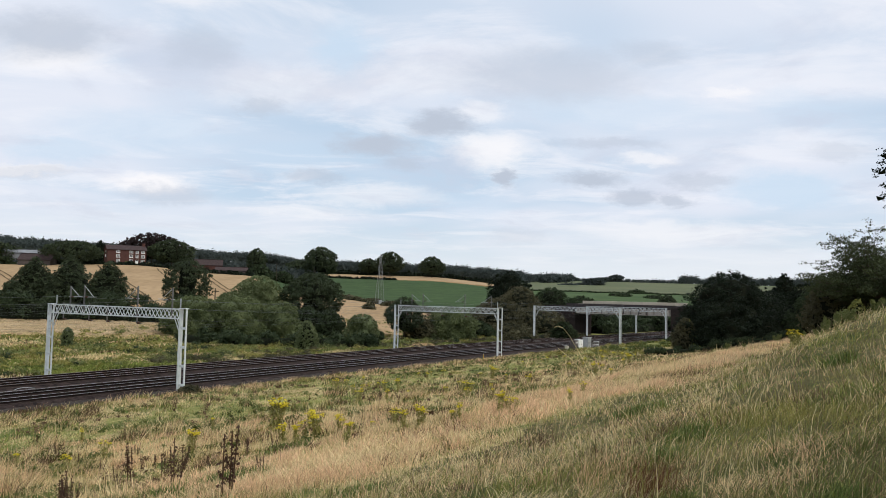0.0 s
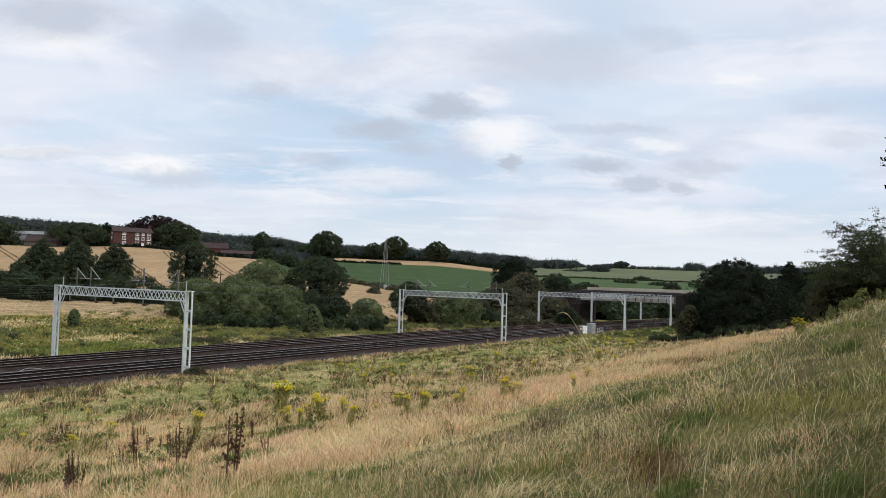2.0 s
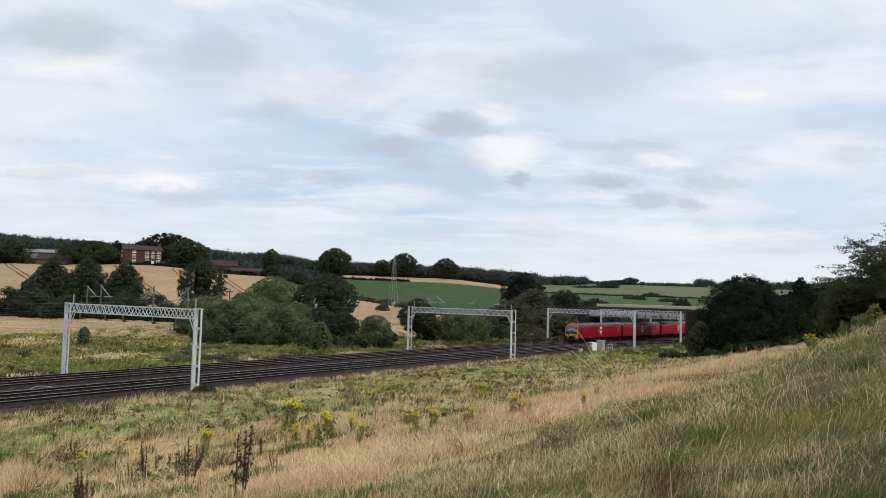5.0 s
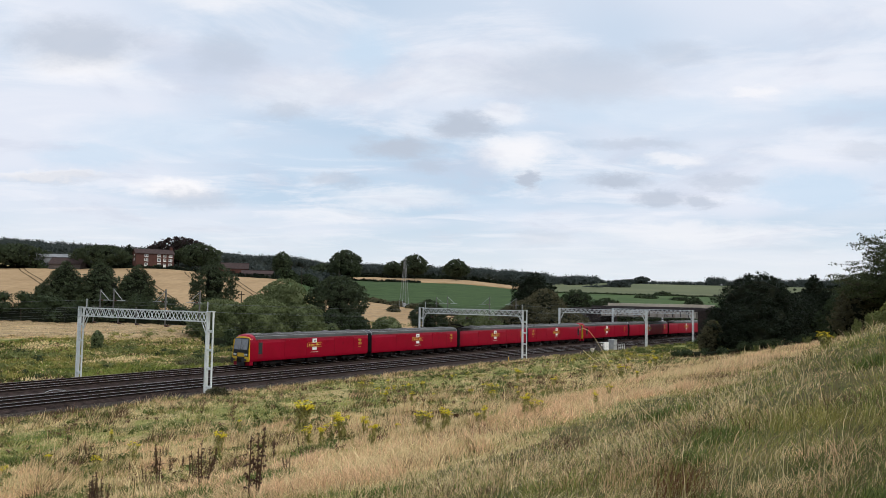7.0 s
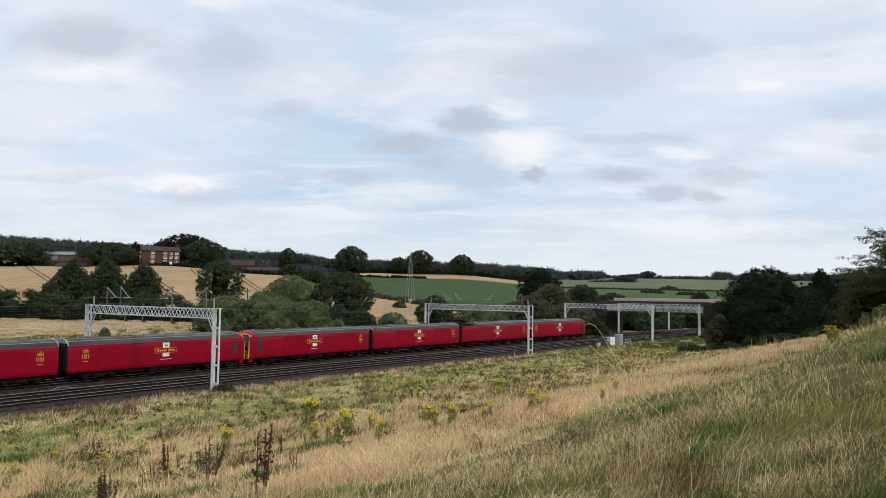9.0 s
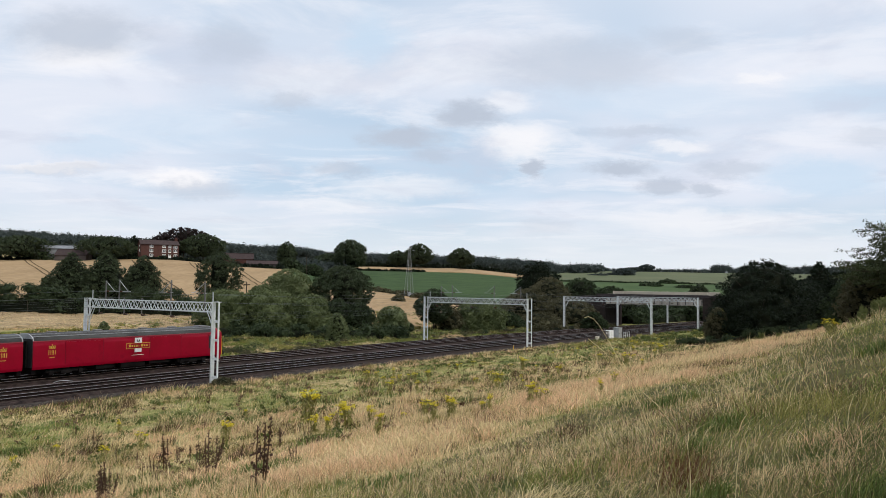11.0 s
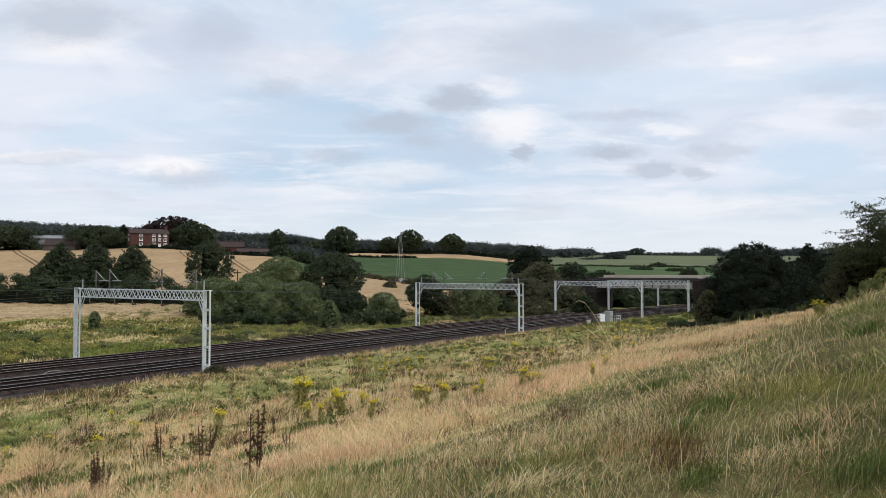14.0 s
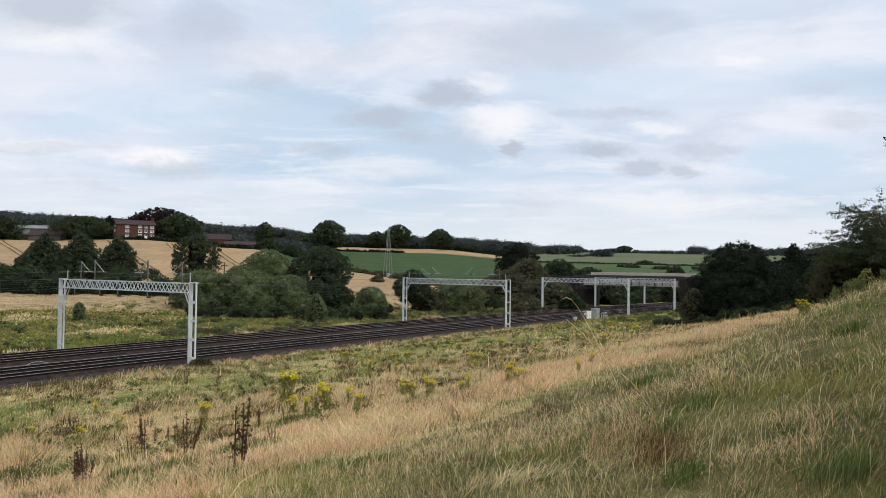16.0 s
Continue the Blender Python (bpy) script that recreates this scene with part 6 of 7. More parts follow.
    if pantograph:
        px = 7.75
        p = part("pantograph", boxes((px - 1.7, px + 1.7, -0.80, -0.66, 3.30, 3.42), (px - 1.7, px + 1.7, 0.66, 0.80, 3.30, 3.42), (px - 1.7, px - 1.55, -0.66, 0.66, 3.30, 3.42), (px + 1.55, px + 1.7, -0.66, 0.66, 3.30, 3.42)), M["under"], root, "folding pantograph frame")
        for k in (-1.2, 0.2, 1.5):
            for sy in (-0.5, 0.5):
                part("roof_insulator", tube(bmesh.new(), (px + k, sy, 3.12), (px + k, sy, 3.36), 0.11, 0.09, 8), M["porcelain"], p)
        bm = bmesh.new()
        tube(bm, (px + 1.4, 0, 3.44), (px - 0.8, 0, 3.72), 0.075)
        tube(bm, (px - 0.8, 0.1, 3.72), (px + 1.0, 0.1, 3.98), 0.06)
        tube(bm, (px - 0.8, -0.1, 3.72), (px + 1.0, -0.1, 3.98), 0.06)
        part("pantograph_arm", bm, M["under"], p)
        part("pantograph_head", boxes((px + 0.85, px + 1.15, -0.85, 0.85, 3.95, 4.05)), M["under"], p)
    inner = -8.1
    for sy in (1, -1):
        emblem(root, sy)
        cypher(root, inner, sy)
    return root


M["dark_red"] = material("deep_red_panel", (0.170, 0.0015, 0.011), (0.215, 0.0025, 0.015), 0.8, 0.4)
M["red_light"] = material("pale_red_gutter", (0.26, 0.02, 0.033), (0.33, 0.045, 0.058), 1.5, 0.5)

cab_van = make_car(True, False, "red mail van with a yellow driving cab end")
plain_van = make_car(False, False, "red windowless mail van with a grey roof")
aerial_van = make_car(False, True, "red windowless mail van with a roof pantograph")
# two sets of four, back to back: (van, turned round)
CONSIST = [(cab_van, False), (plain_van, False), (aerial_van, False), (None, True), (None, False), (None, False), (None, False), (None, True)]
PROTO = [cab_van, plain_van, aerial_van, cab_van]
train = []
for n, (ob, flip) in enumerate(CONSIST):
    train.append((ob if ob else copy_thing(PROTO[n % 4], Matrix()), flip))


# ---------------------------------------------------------------- grass and wild flowers
def value_noise(x, y, cell, seed):
    g = np.random.default_rng(seed).random((64, 64))
    fx, fy = x / cell, y / cell
    ix, iy = np.floor(fx).astype(int), np.floor(fy).astype(int)
    tx, ty = fx - ix, fy - iy
    tx, ty = tx * tx * (3 - 2 * tx), ty * ty * (3 - 2 * ty)
    q = lambda i, j: g[i % 64, j % 64]
    return (q(ix, iy) * (1 - tx) + q(ix + 1, iy) * tx) * (1 - ty) + (q(ix, iy + 1) * (1 - tx) + q(ix + 1, iy + 1) * tx) * ty


def blades(name, label, x, y, h, w, mi, mats, rng, wind=(0.25, -0.10), lean=0.35, heads=None, simple=False):
    """Grass: each blade a bent, tapering strip rooted in the ground."""
    n = len(x)
    z = ground_z(x, y) - 0.03
    base = np.stack([x, y, z], -1)
    t = rng.uniform(0, 2 * np.pi, n)
    side = np.stack([np.cos(t), np.sin(t), np.zeros(n)], -1) * (w / 2)[:, None]
    t2 = rng.uniform(0, 2 * np.pi, n)
    k = np.abs(rng.normal(0, lean, n))
    bend = np.stack([np.cos(t2) * k + wind[0] * rng.uniform(0.2, 1.4, n), np.sin(t2) * k + wind[1] * rng.uniform(0.2, 1.4, n), np.zeros(n)], -1) * h[:, None]
    up = np.zeros((n, 3))
    up[:, 2] = h
    mid = base + up * 0.58 + bend * 0.36
    tip = base + up * 0.94 + bend
    wide = (np.ones(n) if heads is None else np.where(heads, 1.25, 0.85))[:, None]
    if simple:
        v = np.stack([base - side, base + side, tip], 1).reshape(-1, 3)
        ob = new(name, mesh_np(name, v, np.arange(n * 3).reshape(-1, 3), mats, mi))
        return tagged(ob, label, "grass", kind="stuff")
    v = np.stack([base - side, base + side, mid + side * wide, mid - side * wide, tip], 1).reshape(-1, 3)
    b = np.arange(n)[:, None] * 5
    f = np.concatenate([b + np.array((0, 1, 2)), b + np.array((0, 2, 3)), b + np.array((3, 2, 4))], 1).reshape(-1, 3)
    ob = new(name, mesh_np(name, v, f, mats, np.repeat(mi, 3)))
    return tagged(ob, label, "grass", kind="stuff")


GRASS = ["blade_green", "blade_olive", "blade_straw", "blade_pink", "blade_rust", "blade_deep"]


def pick_kind(rng, probs):
    """One kind for each row of probabilities (n, kinds)."""
    c = np.cumsum(probs / probs.sum(1)[:, None], 1)
    return np.minimum((rng.random(len(probs))[:, None] > c).sum(1), probs.shape[1] - 1)


def near_grass():
    rng = np.random.default_rng(41)
    n, near = 640000, 185000
    r = np.concatenate([np.exp(rng.uniform(np.log(2.6), np.log(22), near)), np.exp(rng.uniform(np.log(22), np.log(125), n - near))])
    a = rng.uniform(-0.70, 0.72, n)
    x, y = r * a, r
    s, off = s_off(x, y)
    # grass grows in tufts
    gx, gy = np.round(x / (0.05 * r + 0.05)) * (0.05 * r + 0.05), np.round(y / (0.05 * r + 0.05)) * (0.05 * r + 0.05)
    pull = rng.uniform(0, 0.55, n)
    jit = rng.normal(0, 1, (2, n)) * (0.006 * r + 0.02)
    x, y = x + (gx - x) * pull + jit[0], y + (gy - y) * pull + jit[1]
    s, off = s_off(x, y)
    keep = (off < -1.5 - 1.2 * value_noise(s, off, 2.5, 16)) & (off > -75)
    x, y, r, s, off = x[keep], y[keep], r[keep], s[keep], off[keep]
    n = len(x)
    big, small = value_noise(x, y, 6.5, 1), value_noise(x, y, 1.6, 2)
    along = value_noise(s, off * 2.2, 7.0, 3)
    straw = ease(0.33, 0.51, 0.45 * big + 0.25 * small + 0.3 * along)
    straw = straw * (1 - 0.7 * np.exp(-((off + 14) / 7.0) ** 2))
    one = np.ones(n)
    verge, meadow = ease(-8.5, -6.0, off), ease(-41.5, -37.5, off) * (1 - ease(-8.5, -6.0, off))
    edge = off + 1.7 * ease(17.0, 26.0, s)
    band = ease(-46.9, -45.3, edge) * (1 - ease(-41.5, -37.5, off))
    bank = 1 - ease(-46.9, -45.3, edge)
    st = lambda g, o, w, p, q, d: np.stack([g * one, o * one, w * one, p * one, q * one, d * one], 1)
    green_line = 1.6 * np.exp(-((off + 14) / 6.0) ** 2)
    pb = 0.5 * value_noise(x, y, 2.0, 12) + 0.5 * value_noise(x, y, 0.6, 13)
    sb = ease(0.46, 0.64, pb)
    lush = ease(1.8, 2.8, x) * (1 - ease(7.0, 11.0, y))
    sb = np.clip(sb * (1 - 0.45 * lush) * (0.55 + 0.65 * ease(6.0, 13.0, r)) + 0.12 - 0.07 * lush + 0.24 * ease(9.0, 15.0, r), 0, 1)
    crest = np.exp(-((off + 46.4) / 1.2) ** 2)
    clump = ease(0.64, 0.74, value_noise(x, y * 0.6, 1.3, 15)) * (meadow + 0.5 * verge)
    tan = ease(34.0, 48.0, s)
    near_dry = ease(40.0, 22.0, s) * ease(-18.0, -26.0, off)
    pr = (st(0.30, 0.65, 0.06 + 0.5 * straw * tan, 0.15 + 0.9 * straw * tan, 0.50, 0.50 - 0.2 * tan) * verge[:, None]
          + st(1.0 - 0.70 * straw + 1.2 * green_line, 0.8 - 0.3 * straw, 0.20 + 2.1 * straw + 0.45 * near_dry, 0.14 + 1.0 * straw + 0.55 * near_dry, 0.09, 0.30 - 0.25 * straw) * meadow[:, None]
          + st(0.06, 0.14, 0.85, 2.20, 0.05, 0.02) * band[:, None]
          + st(1.2 - 0.6 * sb, 0.45, 0.02 + 0.26 * sb + 0.20 * crest, 0.01 + 0.20 * sb + 0.40 * crest, 0.06, 0.95 - 0.65 * sb + 1.8 * lush) * bank[:, None]
          + st(0.0, 0.6, 0.0, 0.3, 2.2, 2.2) * clump[:, None])
    # the knoll beside the viewpoint is browner and shorter
    knoll = ease(7.5, 9.5, x) * ease(32.0, 26.0, y)
    pr = pr * (1 - 0.7 * knoll)[:, None] + st(0.40, 0.9, 0.08, 0.26, 0.50, 0.7) * knoll[:, None]
    # and the top of the bank is dark olive green
    deep = 1 - ease(-51.6, -48.8, off)
    pr = pr * (1 - 0.6 * deep)[:, None] + st(0.80, 0.70, 0.06, 0.06, 0.14, 0.65) * deep[:, None]
    # darker patches on the bank, richer in deep green and rusty blades
    dark_patch = ease(0.54, 0.70, 0.55 * value_noise(x, y, 1.7, 77) + 0.45 * value_noise(x, y, 0.5, 78)) * bank
    dark_patch = np.maximum(dark_patch, 0.9 * np.exp(-((x - 2.0) / 0.5) ** 2 - ((y - 6.1) / 0.9) ** 2))
    pr = pr * (1 - 0.8 * dark_patch)[:, None] + st(0.25, 0.35, 0.05, 0.05, 0.5, 1.4) * dark_patch[:, None]
    # every kind has its own tufts
    for k in range(6):
        tuft = 0.5 * value_noise(x, y, 0.55, 20 + k) + 0.5 * value_noise(x, y, 2.1, 30 + k)
        pr[:, k] *= np.exp((10.5 + 2.5 * bank) * (tuft - 0.5))
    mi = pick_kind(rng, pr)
    tall = value_noise(x, y, 0.9, 50)
    h = (0.22 * verge + (0.08 + 0.08 * straw) * np.where(rng.random(n) < 0.12, 1.9, 1.0) * meadow + 0.20 * band + (0.065 + 0.05 * small) * np.where(rng.random(n) < 0.05, 2.0, 1.0) * bank) * rng.uniform(0.5, 1.4, n) * (0.65 + 0.8 * tall) * (1 + 1.1 * clump)
    h *= np.where(bank > 0.5, np.array((0.70, 0.75, 0.80, 0.85, 1.1, 0.72))[mi], np.array((0.85, 0.95, 1.25, 1.25, 1.3, 0.9))[mi])
    h *= 1 + bank * (1.7 * ease(0.52, 0.82, value_noise(x, y, 1.1, 52)) - 0.35)
    h *= (1 - 0.35 * knoll) * (1 + 0.45 * bank * (1 - ease(6.0, 13.0, r))) * (1 - 0.15 * bank)
    w = np.maximum(0.0022, r * 0.00060) * rng.uniform(0.7, 1.4, n)
    seedy = (mi == 2) | (mi == 3)
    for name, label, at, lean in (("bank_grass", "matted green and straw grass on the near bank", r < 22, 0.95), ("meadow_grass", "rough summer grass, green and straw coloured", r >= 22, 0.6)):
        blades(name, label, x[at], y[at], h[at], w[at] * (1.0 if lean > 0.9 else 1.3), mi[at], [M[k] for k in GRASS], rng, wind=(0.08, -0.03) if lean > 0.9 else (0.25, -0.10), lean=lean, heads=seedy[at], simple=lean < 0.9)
    # a short dense thatch under the longer blades
    m = 210000
    r = np.exp(rng.uniform(np.log(2.6), np.log(40), m))
    x, y = r * rng.uniform(-0.70, 0.72, m), r
    s, off = s_off(x, y)
    thatch = ease(-46.9, -45.3, off + 1.7 * ease(17.0, 26.0, s))
    fleck = 0.5 * value_noise(x, y, 0.30, 90) + 0.5 * value_noise(x, y, 1.1, 91)
    dry = ease(0.42, 0.66, fleck) * (1 - 0.6 * ease(1.8, 2.8, x) * (1 - ease(7.0, 11.0, y)))
    dry = np.clip(dry * (1 - 0.5 * ease(1.6, 2.4, x) * (1 - ease(7.0, 10.0, y))) * (0.55 + 0.6 * ease(6.0, 13.0, r)) + 0.35 * ease(9.0, 15.0, r), 0, 1)
    o = np.ones(m)
    pr = np.stack([1.2 - 0.6 * dry - 0.6 * thatch, 0.7 * o, 0.04 + 0.5 * dry + 0.6 * thatch, 0.03 + 0.4 * dry + 0.8 * thatch, 0.15 * o, 0.9 - 0.8 * dry - 0.1 * thatch], 1)
    for k in range(6):
        pr[:, k] *= np.exp(5.0 * (value_noise(x, y, 0.8, 100 + k) - 0.5))
    mi = pick_kind(rng, np.maximum(pr, 0.001))
    blades("bank_thatch", "short matted grass thatch on the near bank", x, y, rng.uniform(0.03, 0.10, m) * (0.6 + 0.8 * fleck), np.maximum(0.003, r * 0.0011) * rng.uniform(0.7, 1.3, m), mi, [M[k] for k in GRASS], rng, lean=0.9, simple=True)
    # thin bleached stalks, leaning every way, all over the bank and its crest
    m = 30000
    r = np.exp(rng.uniform(np.log(3.0), np.log(34), m))
    x, y = r * rng.uniform(-0.60, 0.70, m), r
    s, off = s_off(x, y)
    ok = (off < -40) & (rng.random(m) < 1 - 0.45 * ease(-48.5, -51.0, off)) & (value_noise(x, y, 1.4, 9) + 0.5 * value_noise(x, y, 0.4, 10) > 0.62 + 0.22 * ease(1.8, 2.6, x) * (1 - ease(6.5, 9.0, y)) + 0.25 * ease(7.5, 9.5, x))
    x, y, r = x[ok], y[ok], r[ok]
    m = len(x)
    blades("bleached_stalks", "thin bleached grass stalks leaning every way", x, y, rng.uniform(0.07, 0.27, m) * (0.7 + 0.6 * value_noise(x, y, 2.0, 11)), np.maximum(0.0015, r * 0.00046), pick_kind(rng, np.tile((0.55, 0.3, 0.15), (m, 1))),
           [M["blade_straw"], M["blade_pink"], M["blade_olive"]], rng, wind=(0.15, -0.05), lean=0.75, heads=np.ones(m, bool))
    # long hair-fine stems arching over the bank and along its tan crest
    m = 26000
    r = np.exp(rng.uniform(np.log(4.2), np.log(26), m))
    x, y = r * rng.uniform(-0.45, 0.70, m), r
    s, off = s_off(x, y)
    ok = (off < -43.5) & (value_noise(x, y, 0.8, 131) + 0.6 * value_noise(x, y, 0.3, 132) > 0.72)
    x, y, r, off = x[ok], y[ok], r[ok], off[ok]
    m = len(x)
    top = 1 - ease(-51.0, -48.0, off)
    pr = np.stack([0.25 + 0.55 * top, 0.45 - 0.15 * top, 0.55 - 0.45 * top, 0.10 + 0.10 * top, 0.05 + 0.35 * top], 1)
    for k in range(5):
        pr[:, k] *= np.exp(5.0 * (value_noise(x, y, 1.2, 140 + k) - 0.5))
    for half, wind in ((0, (-0.75, 0.10)), (1, (0.70, -0.10))):
        at = (value_noise(x, y, 2.6, 133) + rng.normal(0, 0.18, m) > 0.5) == bool(half)
        q = int(at.sum())
        blades("arching_stems", "hair-fine olive and tan grass stems arching over the bank", x[at], y[at], rng.uniform(0.14, 0.40, q) * (0.75 + 0.25 * top[at]), np.maximum(0.0013, r[at] * 0.00032) * rng.uniform(0.8, 1.3, q), pick_kind(rng, pr[at]),
               [M["blade_olive"], M["blade_straw"], M["blade_pink"], M["blade_rust"], M["blade_deep"]], rng, wind=wind, lean=0.65)
    # a few tall seed stems near the viewpoint
    x, y = (np.array(q) for q in zip(*TALL_STEMS))
    m = len(x)
    blades("tall_stems", "tall pale seed stems standing over the grass", x, y, rng.uniform(0.38, 0.62, m), np.full(m, 0.0042), np.zeros(m, int), [M["blade_straw"]], rng, wind=(0.10, 0.0), lean=0.16, heads=np.ones(m, bool))
    # straw lying flat
    m = 260
    x, y = rng.normal(0.80, 0.24, m), rng.normal(6.8, 0.16, m)
    blades("flattened_straw", "patch of bleached straw lying flat on the bank", x, y, rng.uniform(0.08, 0.26, m), np.full(m, 0.0038), np.zeros(m, int), [M["blade_straw"]], rng,
           wind=(1.1, -0.1), lean=1.4, heads=np.ones(m, bool))
    # a tussock of rusty stalks close by on the bank
    m = 480
    x, y = rng.normal(1.93, 0.10, m), rng.normal(6.30, 0.18, m)
    blades("rusty_tussock", "tussock of rusty brown dead stalks", x, y, rng.uniform(0.12, 0.42, m), np.full(m, 0.0032), (rng.random(m) < 0.2).astype(int), [M["blade_russet"], M["blade_olive"]], rng, lean=0.4)
    # lush green tufts: (x, y, radius, height)
    bx, by, bh = [], [], []
    for tx, ty, tr, th in TUFTS:
        k = int(1200 * tr)
        bx.append(rng.normal(tx, tr * 0.5, k))
        by.append(rng.normal(ty, tr * 0.5, k))
        bh.append(th * rng.uniform(0.45, 1.1, k))
    x, y, h = np.concatenate(bx), np.concatenate(by), np.concatenate(bh)
    m = len(x)
    blades("green_tufts", "lush green grass tufts among dry grass", x, y, h, np.maximum(0.0045, np.hypot(x, y) * 0.0009), pick_kind(rng, np.tile((0.5, 0.35, 0.15), (m, 1))),
           [M["blade_lush"], M["blade_deep"], M["blade_green"]], rng, wind=(0.12, -0.05), lean=0.42)


TALL_STEMS = ((2.02, 5.44), (1.79, 5.66), (2.18, 5.36), (1.95, 8.64), (2.25, 11.04), (0.93, 9.51), (2.58, 5.25), (1.2, 7.6), (3.1, 8.3), (-0.4, 8.9), (3.6, 7.0))
TUFTS = ((-3.74, 15.6, 0.55, 0.36), (-3.48, 16.5, 0.4, 0.34), (-5.4, 14.0, 0.5, 0.40), (-4.56, 14.1, 0.45, 0.40), (-8.71, 18.2, 0.5, 0.38), (-10.3, 19.7, 0.5, 0.42), (-7.1, 17.4, 0.5, 0.40),
         (-3.56, 13.1, 0.4, 0.30), (-4.6, 12.2, 0.6, 0.34), (-6.2, 12.9, 0.6, 0.36), (-3.0, 11.6, 0.5, 0.26), (-0.7, 10.4, 0.4, 0.16), (1.84, 5.6, 0.12, 0.22), (2.03, 5.8, 0.12, 0.20), (2.66, 4.9, 0.18, 0.24),
         (2.8, 4.95, 0.15, 0.22), (6.84, 12.3, 0.28, 0.24), (4.5, 15.4, 0.5, 0.26), (3.2, 9.0, 0.30, 0.26), (2.4, 7.6, 0.25, 0.24), (-17.3, 31.3, 0.8, 0.4), (-4.0, 24.7, 0.6, 0.35))


def far_grass():
    rng = np.random.default_rng(42)
    n = 250000
    s, off = rng.uniform(-45, 190, n), 17.0 + 46 * rng.random(n) ** 1.25
    x, y = line_xy(s, off)
    r = np.hypot(x, y)
    ok = (np.abs(x / y) < 0.72) & (y < 172) & (y > 40)
    x, y, r, s, off = x[ok], y[ok], r[ok], s[ok], off[ok]
    n = len(x)
    mixn = 0.6 * value_noise(s, off * 2.5, 9.0, 5) + 0.4 * value_noise(x, y, 2.5, 6)
    straw = ease(0.45, 0.68, mixn)
    one = np.ones(n)
    pr = np.stack([1.5 - 0.7 * straw, 0.8 * one, 0.12 + 0.40 * straw, 0.05 + 0.15 * straw, 0.16 * one, 0.55 * one], 1)
    for k in range(6):
        pr[:, k] *= np.exp(11.0 * (0.6 * value_noise(s, off * 2.0, 7.0, 60 + k) + 0.4 * value_noise(x, y, 1.6, 80 + k) - 0.5))
    mi = pick_kind(rng, pr)
    h = rng.uniform(0.14, 0.36, n) * (0.6 + 0.9 * value_noise(x, y, 5.0, 7))
    blades("lineside_grass", "rank green and yellow grass beyond the tracks", x, y, h, r * 0.0022 * rng.uniform(0.7, 1.3, n), mi, [M[k] for k in GRASS], rng, lean=0.5, simple=True)
    m = 56000
    a = rng.uniform(-0.74, -0.29, m)
    y = rng.uniform(119, 144, m)
    # mown swathes lie along the strip, in paler and browner rows
    row = value_noise(a * y * 0.06, y, 1.5, 92)
    pr = np.stack([0.1 + 1.6 * ease(0.40, 0.65, row), 0.7 + 0 * row, 0.7 - 0.6 * ease(0.35, 0.6, row), 0.5 - 0.4 * ease(0.35, 0.6, row)], 1)
    blades("dry_grass", "bleached dry grass strip below the hedge", a * y, y, rng.uniform(0.12, 0.42, m), rng.uniform(0.10, 0.20, m), pick_kind(rng, pr), [M["blade_straw"], M["blade_pink"], M["blade_rust"], M["blade_olive"]], rng, lean=0.9, simple=True)


def weeds(name, label, s0, s1, o0, o1, clumps, r0, r1, leaves, size, mat, seed, cell=6.0):
    """Low leafy growth in patches beside the railway."""
    rng = np.random.default_rng(seed)
    s, off = rng.uniform(s0, s1, clumps * 6), rng.uniform(o0, o1, clumps * 6)
    x, y = line_xy(s, off)
    ok = (0.6 * value_noise(s, off * 2.0, cell, seed) + 0.4 * value_noise(x, y, cell * 0.35, seed + 1) > 0.56) & (np.abs(x) < 0.72 * y) & (y < 176)
    x, y = x[ok][:clumps], y[ok][:clumps]
    r = rng.uniform(r0, r1, len(x))
    c = np.stack([x, y, ground_z(x, y) + r * 0.25], -1)
    tagged(new(name, leaf_mesh(name, c, r, leaves, size, mat, rng, squash=0.75, inside=0.1)), label, "weeds", kind="stuff")


def all_weeds():
    weeds("lineside_weeds", "rank green weeds beyond the tracks", -45, 190, 18, 58, 620, 0.35, 0.95, 30000, 0.16, M["leaf_weed"], 301)
    weeds("lineside_weeds", "olive summer weeds beyond the tracks", -45, 190, 18, 60, 480, 0.3, 0.8, 22000, 0.15, M["blade_olive"], 303)
    weeds("lineside_weeds", "dark bramble patches beyond the tracks", -20, 200, 17.5, 50, 110, 0.5, 1.2, 10000, 0.16, M["leaf_hedge"], 305, 9.0)
    weeds("lineside_weeds", "dry brown scrub at the track side", 60, 190, 16.6, 24, 260, 0.35, 0.8, 15000, 0.15, M["leaf_brown"], 307)
    weeds("verge_weeds", "mixed green weeds by the cabinets", 108, 235, -16, -3.4, 420, 0.25, 0.65, 20000, 0.13, M["blade_deep"], 309)
    weeds("verge_weeds", "olive weeds by the cabinets", 100, 235, -22, -3.4, 420, 0.25, 0.6, 18000, 0.13, M["blade_olive"], 311)
    weeds("meadow_weeds", "green broad-leaved weeds in the meadow", 5, 125, -36, -6, 900, 0.16, 0.42, 26000, 0.075, M["blade_deep"], 313, 4.0)
    weeds("meadow_weeds", "dead brown weeds in the meadow", 0, 125, -40, -5, 700, 0.14, 0.36, 20000, 0.065, M["blade_rust"], 315, 3.0)
    weeds("meadow_weeds", "fresh green herbs in the meadow", 0, 125, -36, -4, 700, 0.16, 0.40, 20000, 0.075, M["leaf_weed"], 319, 5.0)


def line_xy(s, off):
    a = HEAD + BEND * s
    return CX - (RAD + off) * np.cos(a), CY + (RAD + off) * np.sin(a)


near_grass()
far_grass()
all_weeds()


